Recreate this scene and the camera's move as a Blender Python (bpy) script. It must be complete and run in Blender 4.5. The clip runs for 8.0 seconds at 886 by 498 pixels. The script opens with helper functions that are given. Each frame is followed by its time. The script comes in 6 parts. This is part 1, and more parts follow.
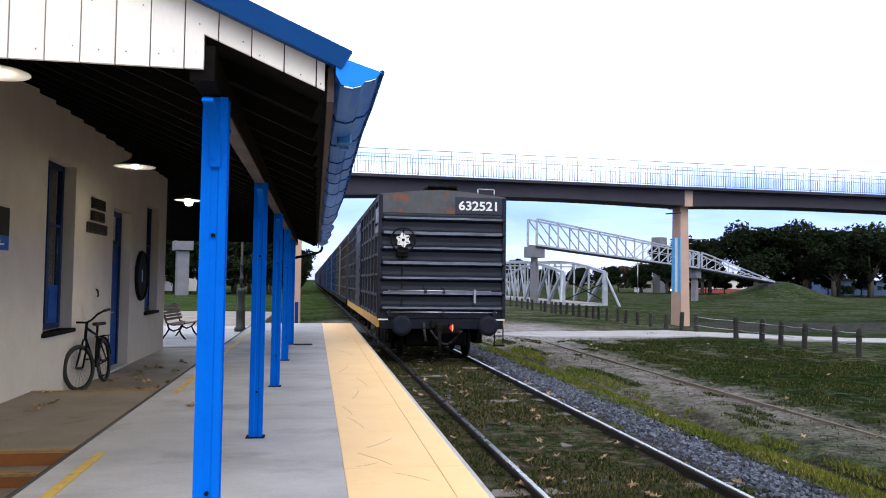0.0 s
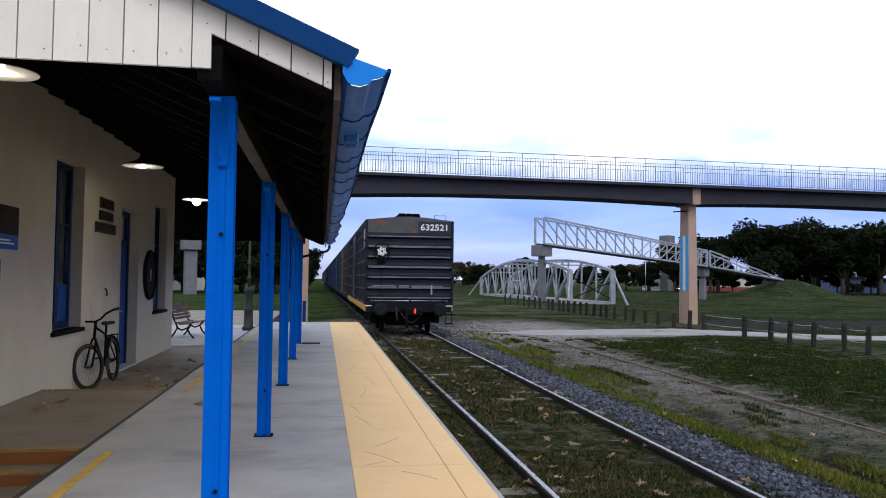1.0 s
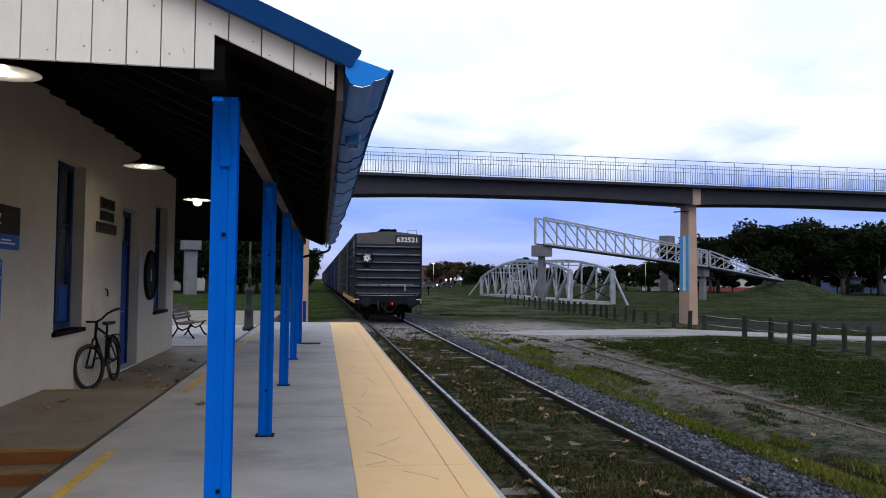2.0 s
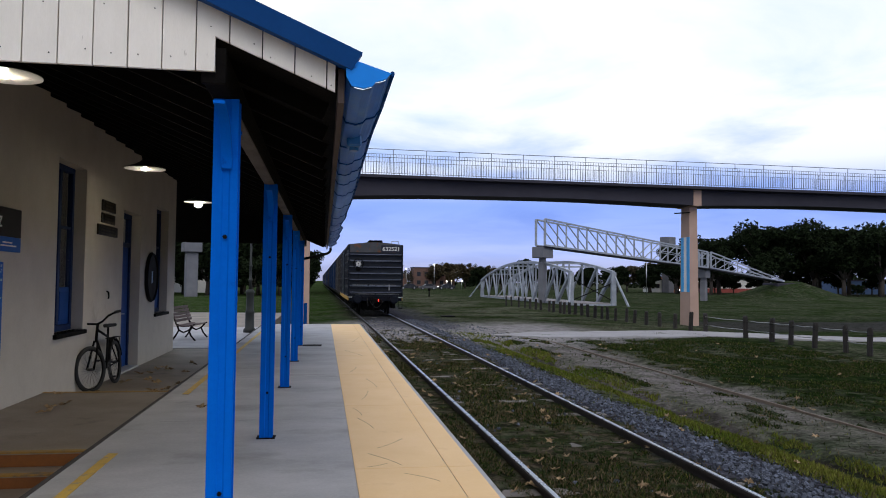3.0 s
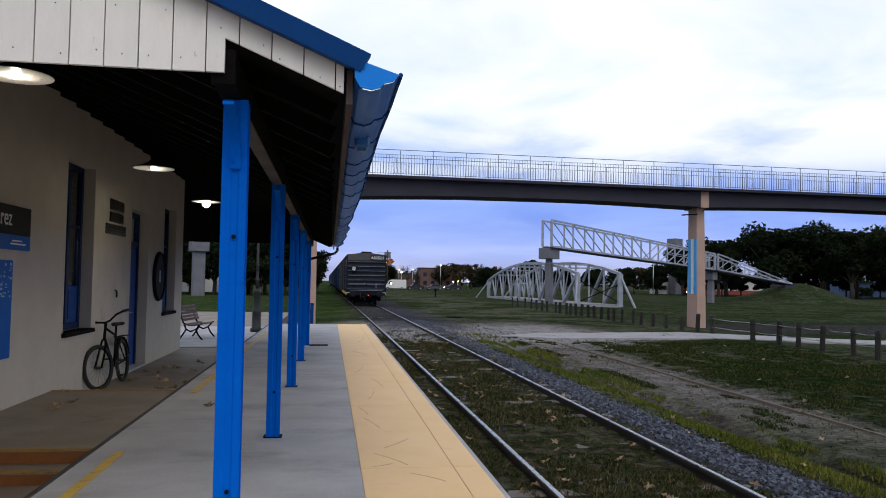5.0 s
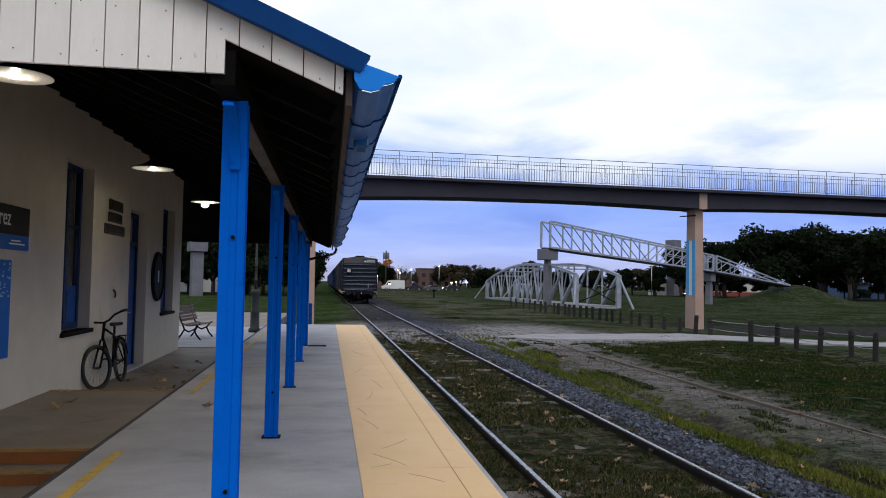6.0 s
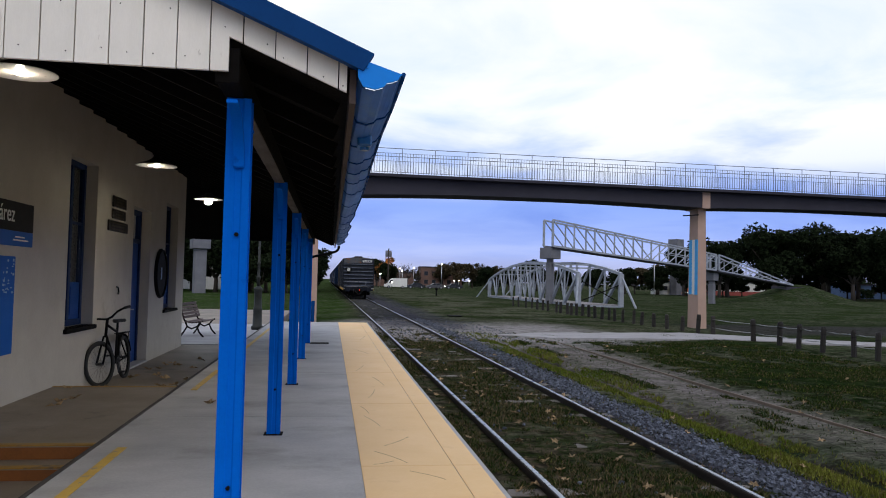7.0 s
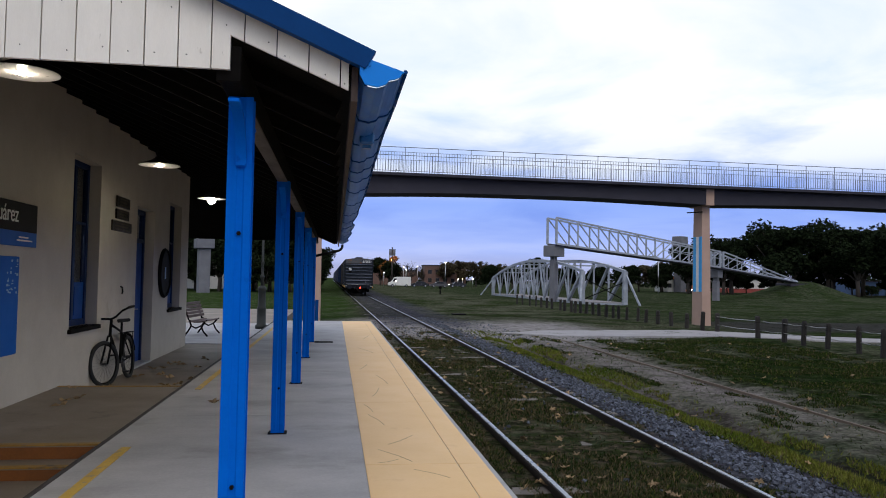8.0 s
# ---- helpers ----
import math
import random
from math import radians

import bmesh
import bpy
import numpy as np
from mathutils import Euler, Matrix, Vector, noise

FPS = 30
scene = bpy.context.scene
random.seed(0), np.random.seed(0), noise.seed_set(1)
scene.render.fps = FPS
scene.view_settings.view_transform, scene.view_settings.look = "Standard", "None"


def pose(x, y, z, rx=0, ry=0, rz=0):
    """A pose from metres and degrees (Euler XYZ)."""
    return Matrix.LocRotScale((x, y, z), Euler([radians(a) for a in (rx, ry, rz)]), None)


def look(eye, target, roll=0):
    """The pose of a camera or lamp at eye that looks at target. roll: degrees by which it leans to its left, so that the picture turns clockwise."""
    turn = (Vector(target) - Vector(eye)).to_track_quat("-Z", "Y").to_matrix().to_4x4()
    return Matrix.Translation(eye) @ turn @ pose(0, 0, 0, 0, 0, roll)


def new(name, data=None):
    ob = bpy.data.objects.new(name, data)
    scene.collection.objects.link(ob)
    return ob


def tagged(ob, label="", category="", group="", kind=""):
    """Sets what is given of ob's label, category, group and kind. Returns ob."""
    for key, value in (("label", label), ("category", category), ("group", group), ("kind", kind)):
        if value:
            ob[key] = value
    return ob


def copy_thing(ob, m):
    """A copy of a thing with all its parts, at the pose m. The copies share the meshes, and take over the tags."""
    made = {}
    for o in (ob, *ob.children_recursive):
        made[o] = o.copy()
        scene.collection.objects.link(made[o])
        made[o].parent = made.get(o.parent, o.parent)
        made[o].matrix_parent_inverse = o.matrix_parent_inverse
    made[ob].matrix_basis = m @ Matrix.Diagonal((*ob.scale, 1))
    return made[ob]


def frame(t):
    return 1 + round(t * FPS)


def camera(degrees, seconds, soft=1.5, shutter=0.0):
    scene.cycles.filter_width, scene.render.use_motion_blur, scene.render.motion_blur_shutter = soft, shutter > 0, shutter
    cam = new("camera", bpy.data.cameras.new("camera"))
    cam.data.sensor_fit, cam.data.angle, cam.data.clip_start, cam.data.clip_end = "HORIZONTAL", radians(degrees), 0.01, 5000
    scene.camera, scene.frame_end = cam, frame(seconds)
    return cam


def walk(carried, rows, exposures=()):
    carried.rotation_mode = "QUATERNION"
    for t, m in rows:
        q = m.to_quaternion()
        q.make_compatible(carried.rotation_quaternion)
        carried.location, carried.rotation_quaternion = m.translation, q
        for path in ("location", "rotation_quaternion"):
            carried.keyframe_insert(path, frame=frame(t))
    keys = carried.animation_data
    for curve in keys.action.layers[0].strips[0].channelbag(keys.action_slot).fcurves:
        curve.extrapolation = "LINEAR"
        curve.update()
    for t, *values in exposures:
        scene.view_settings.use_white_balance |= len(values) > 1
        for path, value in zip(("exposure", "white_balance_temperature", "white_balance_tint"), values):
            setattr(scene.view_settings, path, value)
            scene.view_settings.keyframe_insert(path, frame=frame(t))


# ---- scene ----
# camera: held by hand, almost still
cam = camera(60.2, 8.0, soft=1.0)
PATH = (
    (0.0, 0.019, 0.027, 1.453, 92.409, -0.787, -9.461),
    (0.5, 0.020, 0.022, 1.447, 92.187, -0.734, -8.991),
    (1.0, 0.019, 0.029, 1.451, 92.308, -0.670, -8.914),
    (1.5, 0.012, 0.022, 1.450, 92.281, -0.682, -8.915),
    (3.0, 0.005, 0.023, 1.452, 92.447, -0.588, -8.860),
    (3.5, 0.003, 0.010, 1.449, 92.422, -0.489, -8.578),
    (4.0, 0.001, 0.010, 1.451, 92.449, -0.664, -8.460),
    (4.5, -0.000, 0.011, 1.452, 92.456, -0.787, -8.360),
    (6.0, -0.003, -0.003, 1.454, 92.541, -1.029, -8.498),
    (6.5, -0.005, -0.001, 1.455, 92.526, -1.008, -8.363),
    (7.0, -0.005, -0.011, 1.452, 92.406, -1.272, -8.317),
    (7.5, 0.001, 0.002, 1.451, 92.141, -1.170, -8.134),
    (8.0, -0.000, -0.000, 1.450, 92.280, -1.000, -8.034),
)
walk(cam, [(t, pose(*p)) for t, *p in PATH],
     exposures=[(0.0, 1.0), (0.5, 0.62), (1.0, 0.32), (1.5, 0.15), (3.0, 0.0), (4.5, -0.05), (8.0, -0.06)])

# ---- light: overcast dusk ----
SUN_EL, SUN_AZ = 49.0, 184.0         # degrees above the horizon, degrees to the right of the track: the brightest cloud, behind the camera
world = bpy.data.worlds.new("world")
scene.world = world
world.use_nodes = True
wn, wl = world.node_tree.nodes, world.node_tree.links
wn.clear()


def wnode(kind, **values):
    n = wn.new(kind)
    for key, value in values.items():
        n.inputs[key].default_value = value
    return n


sky = wn.new("ShaderNodeTexSky")
sky.sky_type, sky.sun_disc = "NISHITA", False
sky.sun_elevation, sky.sun_rotation = radians(SUN_EL), radians(SUN_AZ)
sky.air_density, sky.dust_density = 1.3, 1.0
coord = wn.new("ShaderNodeTexCoord")
sep = wn.new("ShaderNodeSeparateXYZ")
wl.new(coord.outputs["Generated"], sep.inputs[0])
# clouds lie on a flat layer far above
lift = wn.new("ShaderNodeMath"); lift.operation = "ADD"; lift.inputs[1].default_value = 0.12
wl.new(sep.outputs["Z"], lift.inputs[0])
flat = wn.new("ShaderNodeVectorMath"); flat.operation = "DIVIDE"
spread = wn.new("ShaderNodeCombineXYZ")
for k in range(3):
    wl.new(lift.outputs[0], spread.inputs[k])
wl.new(coord.outputs["Generated"], flat.inputs[0])
wl.new(spread.outputs[0], flat.inputs[1])
puffs = wnode("ShaderNodeTexNoise", Scale=1.15, Detail=7.0, Roughness=0.55, Distortion=0.35)
wl.new(flat.outputs[0], puffs.inputs["Vector"])
cover = wn.new("ShaderNodeValToRGB")
cover.color_ramp.elements[0].position, cover.color_ramp.elements[1].position = 0.35, 0.60
wl.new(puffs.outputs["Fac"], cover.inputs[0])
grade = wn.new("ShaderNodeValToRGB")     # from the horizon up: lavender, blue, then thick bright cloud
ramp = grade.color_ramp
ramp.elements[0].position, ramp.elements[0].color = 0.0, (0.30, 0.32, 0.52, 1)
ramp.elements[1].position, ramp.elements[1].color = 1.0, (0.46, 0.53, 0.72, 1)
for at, col in ((0.04, (0.29, 0.42, 0.96)), (0.085, (0.13, 0.25, 0.84)), (0.13, (0.19, 0.34, 0.92)), (0.22, (0.68, 0.80, 0.99)), (0.34, (0.84, 0.91, 0.97)), (0.5, (0.48, 0.56, 0.74))):
    e = ramp.elements.new(at)
    e.color = (*col, 1)
wl.new(sep.outputs["Z"], grade.inputs[0])
bright = wn.new("ShaderNodeValToRGB")
ramp = bright.color_ramp
ramp.elements[0].position, ramp.elements[0].color = 0.0, (0.36, 0.38, 0.58, 1)
ramp.elements[1].position, ramp.elements[1].color = 1.0, (0.62, 0.66, 0.78, 1)
for at, col in ((0.035, (0.40, 0.50, 0.95)), (0.06, (0.29, 0.42, 0.95)), (0.10, (0.20, 0.34, 0.94)), (0.15, (0.88, 0.91, 1.0)), (0.22, (1.08, 1.06, 0.97)), (0.36, (1.12, 1.09, 0.98)), (0.55, (0.68, 0.72, 0.82))):
    e = ramp.elements.new(at)
    e.color = (*col, 1)
wl.new(sep.outputs["Z"], bright.inputs[0])
cloud = wn.new("ShaderNodeMixRGB")
wl.new(cover.outputs[0], cloud.inputs["Fac"])
wl.new(grade.outputs[0], cloud.inputs["Color1"])
wl.new(bright.outputs[0], cloud.inputs["Color2"])
clear = wnode("ShaderNodeBackground", Strength=0.02)
wl.new(sky.outputs[0], clear.inputs["Color"])
layer = wnode("ShaderNodeBackground", Strength=1.0)
wl.new(cloud.outputs[0], layer.inputs["Color"])
both = wn.new("ShaderNodeAddShader")
wl.new(clear.outputs[0], both.inputs[0])
wl.new(layer.outputs[0], both.inputs[1])
sky_out = wn.new("ShaderNodeOutputWorld")
wl.new(both.outputs[0], sky_out.inputs["Surface"])

sun = new("sun", bpy.data.lights.new("sun", "SUN"))
sun.data.energy, sun.data.angle, sun.data.color = 0.95, radians(36), (1.0, 0.93, 0.85)
sun.matrix_world = look((0, 0, 50), Vector((0, 0, 50)) - Vector((math.sin(radians(SUN_AZ)) * math.cos(radians(SUN_EL)),
                                                               math.cos(radians(SUN_AZ)) * math.cos(radians(SUN_EL)), math.sin(radians(SUN_EL)))))

# ---- materials ----
def material(name, base, rough=0.7, dark=None, scale=6.0, amount=0.5, fine=60.0, bump=0.15, metal=0.0, spots=None, spot_scale=2.0, spot_edge=(0.58, 0.68),
             vary=0.0, island=False, stretch=(1, 1, 1), emit=None, power=0.0, spec=0.5, depth=0.01):
    """A surface: base mottled with dark at a large and a fine scale, spots of a third colour, fine relief."""
    m = bpy.data.materials.new(name)
    m.use_nodes = True
    n, l = m.node_tree.nodes, m.node_tree.links
    b = n["Principled BSDF"]
    tc, mp = n.new("ShaderNodeTexCoord"), n.new("ShaderNodeMapping")
    mp.inputs["Scale"].default_value = stretch
    l.new(tc.outputs["Object"], mp.inputs["Vector"])
    if dark is None:
        dark = tuple(c * 0.65 for c in base)

    def noise_tex(s, detail=4.0, rough_=0.6):
        t = n.new("ShaderNodeTexNoise")
        t.inputs["Scale"].default_value, t.inputs["Detail"].default_value, t.inputs["Roughness"].default_value = s, detail, rough_
        l.new(mp.outputs[0], t.inputs["Vector"])
        return t

    big, small = noise_tex(scale), noise_tex(fine, 3.0, 0.7)
    add = n.new("ShaderNodeMath"); add.operation = "MULTIPLY_ADD"
    add.inputs[1].default_value, add.inputs[2].default_value = 0.45, 0.0
    l.new(small.outputs["Fac"], add.inputs[0])
    mixf = n.new("ShaderNodeMath"); mixf.operation = "MULTIPLY_ADD"
    mixf.inputs[1].default_value = 0.9
    l.new(big.outputs["Fac"], mixf.inputs[0])
    l.new(add.outputs[0], mixf.inputs[2])
    rng = n.new("ShaderNodeMapRange")
    rng.inputs["From Min"].default_value, rng.inputs["From Max"].default_value = 0.45, 0.95
    rng.inputs["To Max"].default_value = amount
    l.new(mixf.outputs[0], rng.inputs["Value"])
    mix = n.new("ShaderNodeMixRGB")
    mix.inputs["Color1"].default_value, mix.inputs["Color2"].default_value = (*base, 1), (*dark, 1)
    l.new(rng.outputs[0], mix.inputs["Fac"])
    colour = mix.outputs[0]
    if spots:
        st = noise_tex(spot_scale, 6.0, 0.65)
        sr = n.new("ShaderNodeMapRange")
        sr.inputs["From Min"].default_value, sr.inputs["From Max"].default_value = spot_edge
        l.new(st.outputs["Fac"], sr.inputs["Value"])
        sm = n.new("ShaderNodeMixRGB")
        sm.inputs["Color2"].default_value = (*spots, 1)
        l.new(sr.outputs[0], sm.inputs["Fac"])
        l.new(colour, sm.inputs["Color1"])
        colour = sm.outputs[0]
    if vary:
        src = n.new("ShaderNodeNewGeometry").outputs["Random Per Island"] if island else n.new("ShaderNodeObjectInfo").outputs["Random"]
        vr = n.new("ShaderNodeMapRange")
        vr.inputs["To Min"].default_value, vr.inputs["To Max"].default_value = 1 - vary, 1 + vary
        l.new(src, vr.inputs["Value"])
        hv = n.new("ShaderNodeHueSaturation")
        l.new(vr.outputs[0], hv.inputs["Value"])
        l.new(colour, hv.inputs["Color"])
        colour = hv.outputs[0]
    l.new(colour, b.inputs["Base Color"])
    b.inputs["Metallic"].default_value = metal
    b.inputs["Specular IOR Level"].default_value = spec
    rr = n.new("ShaderNodeMapRange")
    rr.inputs["To Min"].default_value, rr.inputs["To Max"].default_value = max(0.03, rough - 0.12), min(1.0, rough + 0.12)
    l.new(big.outputs["Fac"], rr.inputs["Value"])
    l.new(rr.outputs[0], b.inputs["Roughness"])
    if bump:
        bp = n.new("ShaderNodeBump")
        bp.inputs["Strength"].default_value, bp.inputs["Distance"].default_value = bump, depth
        l.new(mixf.outputs[0], bp.inputs["Height"])
        l.new(bp.outputs[0], b.inputs["Normal"])
    if emit:
        b.inputs["Emission Color"].default_value, b.inputs["Emission Strength"].default_value = (*emit, 1), power
    return m


M = {}
M["plaster"] = material("plaster", (0.52, 0.475, 0.41), 0.85, (0.38, 0.34, 0.285), 2.0, 0.6, 40, 0.25, spots=(0.36, 0.32, 0.26), spot_scale=1.3, spot_edge=(0.62, 0.78))
M["concrete"] = material("concrete", (0.45, 0.445, 0.455), 0.75, (0.28, 0.277, 0.29), 1.3, 0.9, 45, 0.25, spots=(0.24, 0.235, 0.23), spot_scale=0.9, spot_edge=(0.54, 0.72), stretch=(0.8, 1.15, 1))
M["old_floor"] = material("old_floor", (0.25, 0.205, 0.165), 0.6, (0.12, 0.10, 0.082), 1.2, 0.8, 40, 0.2, spots=(0.10, 0.084, 0.07), spot_scale=0.8)
M["pier"] = material("pier", (0.44, 0.30, 0.24), 0.85, (0.33, 0.22, 0.175), 1.5, 0.7, 30, 0.3)
M["grey_concrete"] = material("grey_concrete", (0.17, 0.175, 0.20), 0.85, (0.10, 0.10, 0.12), 1.0, 0.8, 25, 0.3)
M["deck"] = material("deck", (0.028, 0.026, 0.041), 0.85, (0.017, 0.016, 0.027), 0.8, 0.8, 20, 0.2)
M["yellow"] = material("yellow_paint", (0.86, 0.575, 0.28), 0.55, (0.76, 0.49, 0.21), 1.5, 0.7, 45, 0.12, spots=(0.72, 0.45, 0.20), spot_scale=2.2, spot_edge=(0.60, 0.75))
M["stripe"] = material("stripe_paint", (0.62, 0.40, 0.06), 0.6, (0.48, 0.30, 0.06), 5, 0.8, 60, 0.1, spots=(0.3, 0.26, 0.2), spot_scale=9, spot_edge=(0.56, 0.64))
M["orange"] = material("orange_paint", (0.25, 0.080, 0.010), 0.6, (0.12, 0.040, 0.008), 3, 0.8, 50, 0.1)
M["blue"] = material("blue_paint", (0.0, 0.135, 0.66), 0.6, (0.0, 0.098, 0.52), 3, 0.7, 50, 0.08, spec=0.04, spots=(0.002, 0.06, 0.36), spot_scale=6, spot_edge=(0.64, 0.75))
M["blue_dark"] = material("blue_gloss_paint", (0.001, 0.048, 0.19), 0.55, (0.001, 0.034, 0.14), 3, 0.7, 40, 0.1, spec=0.08)
M["gutter"] = material("gutter_paint", (0.012, 0.17, 0.44), 0.34, (0.008, 0.08, 0.25), 3, 0.9, 30, 0.2, spec=0.5, spots=(0.11, 0.21, 0.30), spot_scale=4, spot_edge=(0.55, 0.72), stretch=(1, 0.35, 1))
M["roof_blue"] = material("roof_paint", (0.012, 0.05, 0.16), 0.45, (0.010, 0.04, 0.12), 2, 0.7, 40, 0.1)
M["board"] = material("white_board", (0.88, 0.84, 0.78), 0.6, (0.72, 0.68, 0.62), 3, 0.6, 60, 0.15, spots=(0.35, 0.30, 0.25), spot_scale=7, spot_edge=(0.68, 0.76), stretch=(3, 3, 0.8), vary=0.05)
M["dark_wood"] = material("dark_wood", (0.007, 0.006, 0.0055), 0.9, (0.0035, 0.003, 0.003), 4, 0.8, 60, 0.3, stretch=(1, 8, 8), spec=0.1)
M["steel_rail"] = material("rail_steel", (0.36, 0.40, 0.48), 0.28, (0.24, 0.26, 0.31), 3, 0.7, 60, 0.05, metal=1.0)
M["rail_rust"] = material("rail_rust", (0.030, 0.020, 0.016), 0.9, (0.016, 0.012, 0.010), 6, 0.8, 60, 0.3)
M["rail_old"] = material("old_rail_rust", (0.16, 0.12, 0.09), 0.85, (0.10, 0.075, 0.055), 6, 0.8, 60, 0.3)
M["scuff"] = material("scuff", (0.42, 0.28, 0.14), 0.7, (0.30, 0.20, 0.11), 30, 0.8, 60, 0)
M["pale_plank"] = material("pale_plank", (0.30, 0.28, 0.29), 0.85, (0.19, 0.175, 0.18), 3, 0.8, 40, 0.3, stretch=(1, 6, 6))
M["sleeper"] = material("sleeper_wood", (0.17, 0.15, 0.135), 0.9, (0.09, 0.08, 0.07), 5, 0.9, 50, 0.5, stretch=(1, 8, 8), vary=0.2)
M["wagon"] = material("wagon_paint", (0.012, 0.014, 0.020), 0.6, (0.006, 0.007, 0.010), 1.2, 0.9, 20, 0.2, spec=0.2, spots=(0.06, 0.030, 0.020), spot_scale=1.6, spot_edge=(0.62, 0.72))
M["wagon_rib"] = material("wagon_rib_paint", (0.016, 0.021, 0.034), 0.36, (0.005, 0.006, 0.009), 1.5, 0.9, 25, 0.2, spec=0.16, stretch=(0.6, 1, 2.2), spots=(0.055, 0.032, 0.024), spot_scale=1.8, spot_edge=(0.63, 0.72))
M["wagon_blue"] = material("wagon_blue_paint", (0.011, 0.030, 0.085), 0.6, (0.006, 0.016, 0.050), 1.0, 0.9, 20, 0.2, spec=0.15)
M["wagon_brown"] = material("wagon_brown_paint", (0.022, 0.018, 0.020), 0.65, (0.03, 0.02, 0.018), 1.0, 0.9, 20, 0.2)
M["rusty"] = material("rusty_grey_paint", (0.072, 0.076, 0.086), 0.7, (0.035, 0.036, 0.042), 2.5, 0.8, 30, 0.2, spots=(0.15, 0.055, 0.022), spot_scale=2.6, spot_edge=(0.54, 0.64))
M["plate_blue"] = material("plate_blue_paint", (0.006, 0.010, 0.030), 0.6, (0.005, 0.008, 0.022), 3, 0.7, 40, 0.1)
M["cap_blue"] = material("bright_blue_paint", (0.001, 0.24, 0.85), 0.4, (0.001, 0.20, 0.72), 4, 0.6, 40, 0.05, spec=0.2)
M["kerb"] = material("dark_kerb", (0.045, 0.039, 0.036), 0.8, (0.02, 0.018, 0.017), 4, 0.8, 40, 0.3)
M["window_blue"] = material("window_blue_paint", (0.002, 0.016, 0.075), 0.5, (0.002, 0.012, 0.055), 3, 0.7, 40, 0.1, spec=0.2)
M["door_blue"] = material("door_blue_paint", (0.002, 0.045, 0.22), 0.5, (0.002, 0.035, 0.17), 3, 0.7, 40, 0.1, spec=0.2)
M["white"] = material("white_paint", (0.72, 0.72, 0.70), 0.55, (0.58, 0.57, 0.55), 4, 0.7, 50, 0.1)
M["railing"] = material("railing_paint", (0.15, 0.17, 0.22), 0.6, (0.10, 0.12, 0.16), 4, 0.7, 50, 0.05)
M["iron"] = material("black_iron", (0.009, 0.0085, 0.0085), 0.8, (0.005, 0.005, 0.005), 5, 0.8, 50, 0.2, spec=0.08)
M["sill_yellow"] = material("sill_yellow_paint", (0.58, 0.31, 0.03), 0.6, (0.36, 0.19, 0.03), 2, 0.8, 30, 0.1, spots=(0.09, 0.05, 0.03), spot_scale=3, spot_edge=(0.64, 0.7))
M["wagon_side"] = material("wagon_side_paint", (0.036, 0.041, 0.053), 0.6, (0.012, 0.014, 0.019), 1.2, 0.8, 20, 0.2, spec=0.2, spots=(0.06, 0.032, 0.02), spot_scale=1.5, spot_edge=(0.62, 0.72))
M["chrome"] = material("worn_steel", (0.45, 0.45, 0.46), 0.35, (0.3, 0.3, 0.3), 8, 0.7, 60, 0.05, metal=1.0)
M["truss"] = material("silver_paint", (0.35, 0.385, 0.45), 0.5, (0.17, 0.185, 0.22), 2, 0.8, 30, 0.15, spots=(0.24, 0.16, 0.12), spot_scale=1.5, spot_edge=(0.66, 0.76))
M["dull_steel"] = material("dull_steel", (0.09, 0.09, 0.09), 0.4, (0.05, 0.05, 0.05), 8, 0.7, 60, 0.05, metal=0.8)
M["nosing"] = material("nosing_paint", (0.36, 0.20, 0.03), 0.6, (0.25, 0.14, 0.03), 5, 0.8, 60, 0.1, spots=(0.14, 0.11, 0.08), spot_scale=6, spot_edge=(0.55, 0.65))
M["rubber"] = material("rubber", (0.012, 0.012, 0.012), 0.8, (0.02, 0.02, 0.02), 20, 0.6, 80, 0.1)
M["red"] = material("red_glass", (0.16, 0.008, 0.006), 0.25, (0.10, 0.006, 0.005), 10, 0.5, 50, 0)
M["post_wood"] = material("post_wood", (0.022, 0.018, 0.016), 0.9, (0.009, 0.008, 0.007), 4, 0.9, 40, 0.5, stretch=(6, 6, 1), vary=0.35)
M["path"] = material("path_concrete", (0.34, 0.33, 0.34), 0.85, (0.22, 0.21, 0.22), 1.2, 0.8, 30, 0.3, spots=(0.2, 0.18, 0.15), spot_scale=1.0, spot_edge=(0.6, 0.7))
M["bulb"] = material("lit_bulb", (0.9, 0.85, 0.75), 0.4, None, 5, 0.2, 20, 0, emit=(1.0, 0.90, 0.72), power=170.0)
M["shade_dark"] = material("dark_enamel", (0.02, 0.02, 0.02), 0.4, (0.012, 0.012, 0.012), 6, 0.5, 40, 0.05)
M["enamel"] = material("white_enamel", (0.8, 0.79, 0.75), 0.3, (0.7, 0.68, 0.64), 6, 0.5, 40, 0.05)
# pale paint imitating the skylight caught on the wagon's folds
M["fold_crest"] = material("crest_highlight_paint", (0.17, 0.195, 0.26), 0.35, (0.03, 0.034, 0.046), 1.1, 1.0, 30, 0.2, spec=0.5, stretch=(1.6, 1, 4))
# grey tone stands for platform light bounced onto the beam's underside
M["beam_grey"] = material("lit_beam_face", (0.11, 0.10, 0.095), 0.85, (0.04, 0.034, 0.03), 3, 0.9, 40, 0.3, stretch=(4, 1, 4))
M["eaves_brown"] = material("eaves_brown_paint", (0.075, 0.05, 0.045), 0.8, (0.03, 0.02, 0.018), 3, 0.9, 40, 0.3, stretch=(4, 0.6, 4))
M["glass"] = bpy.data.materials.new("window_glass")
M["glass"].use_nodes = True
_g = M["glass"].node_tree.nodes["Principled BSDF"]
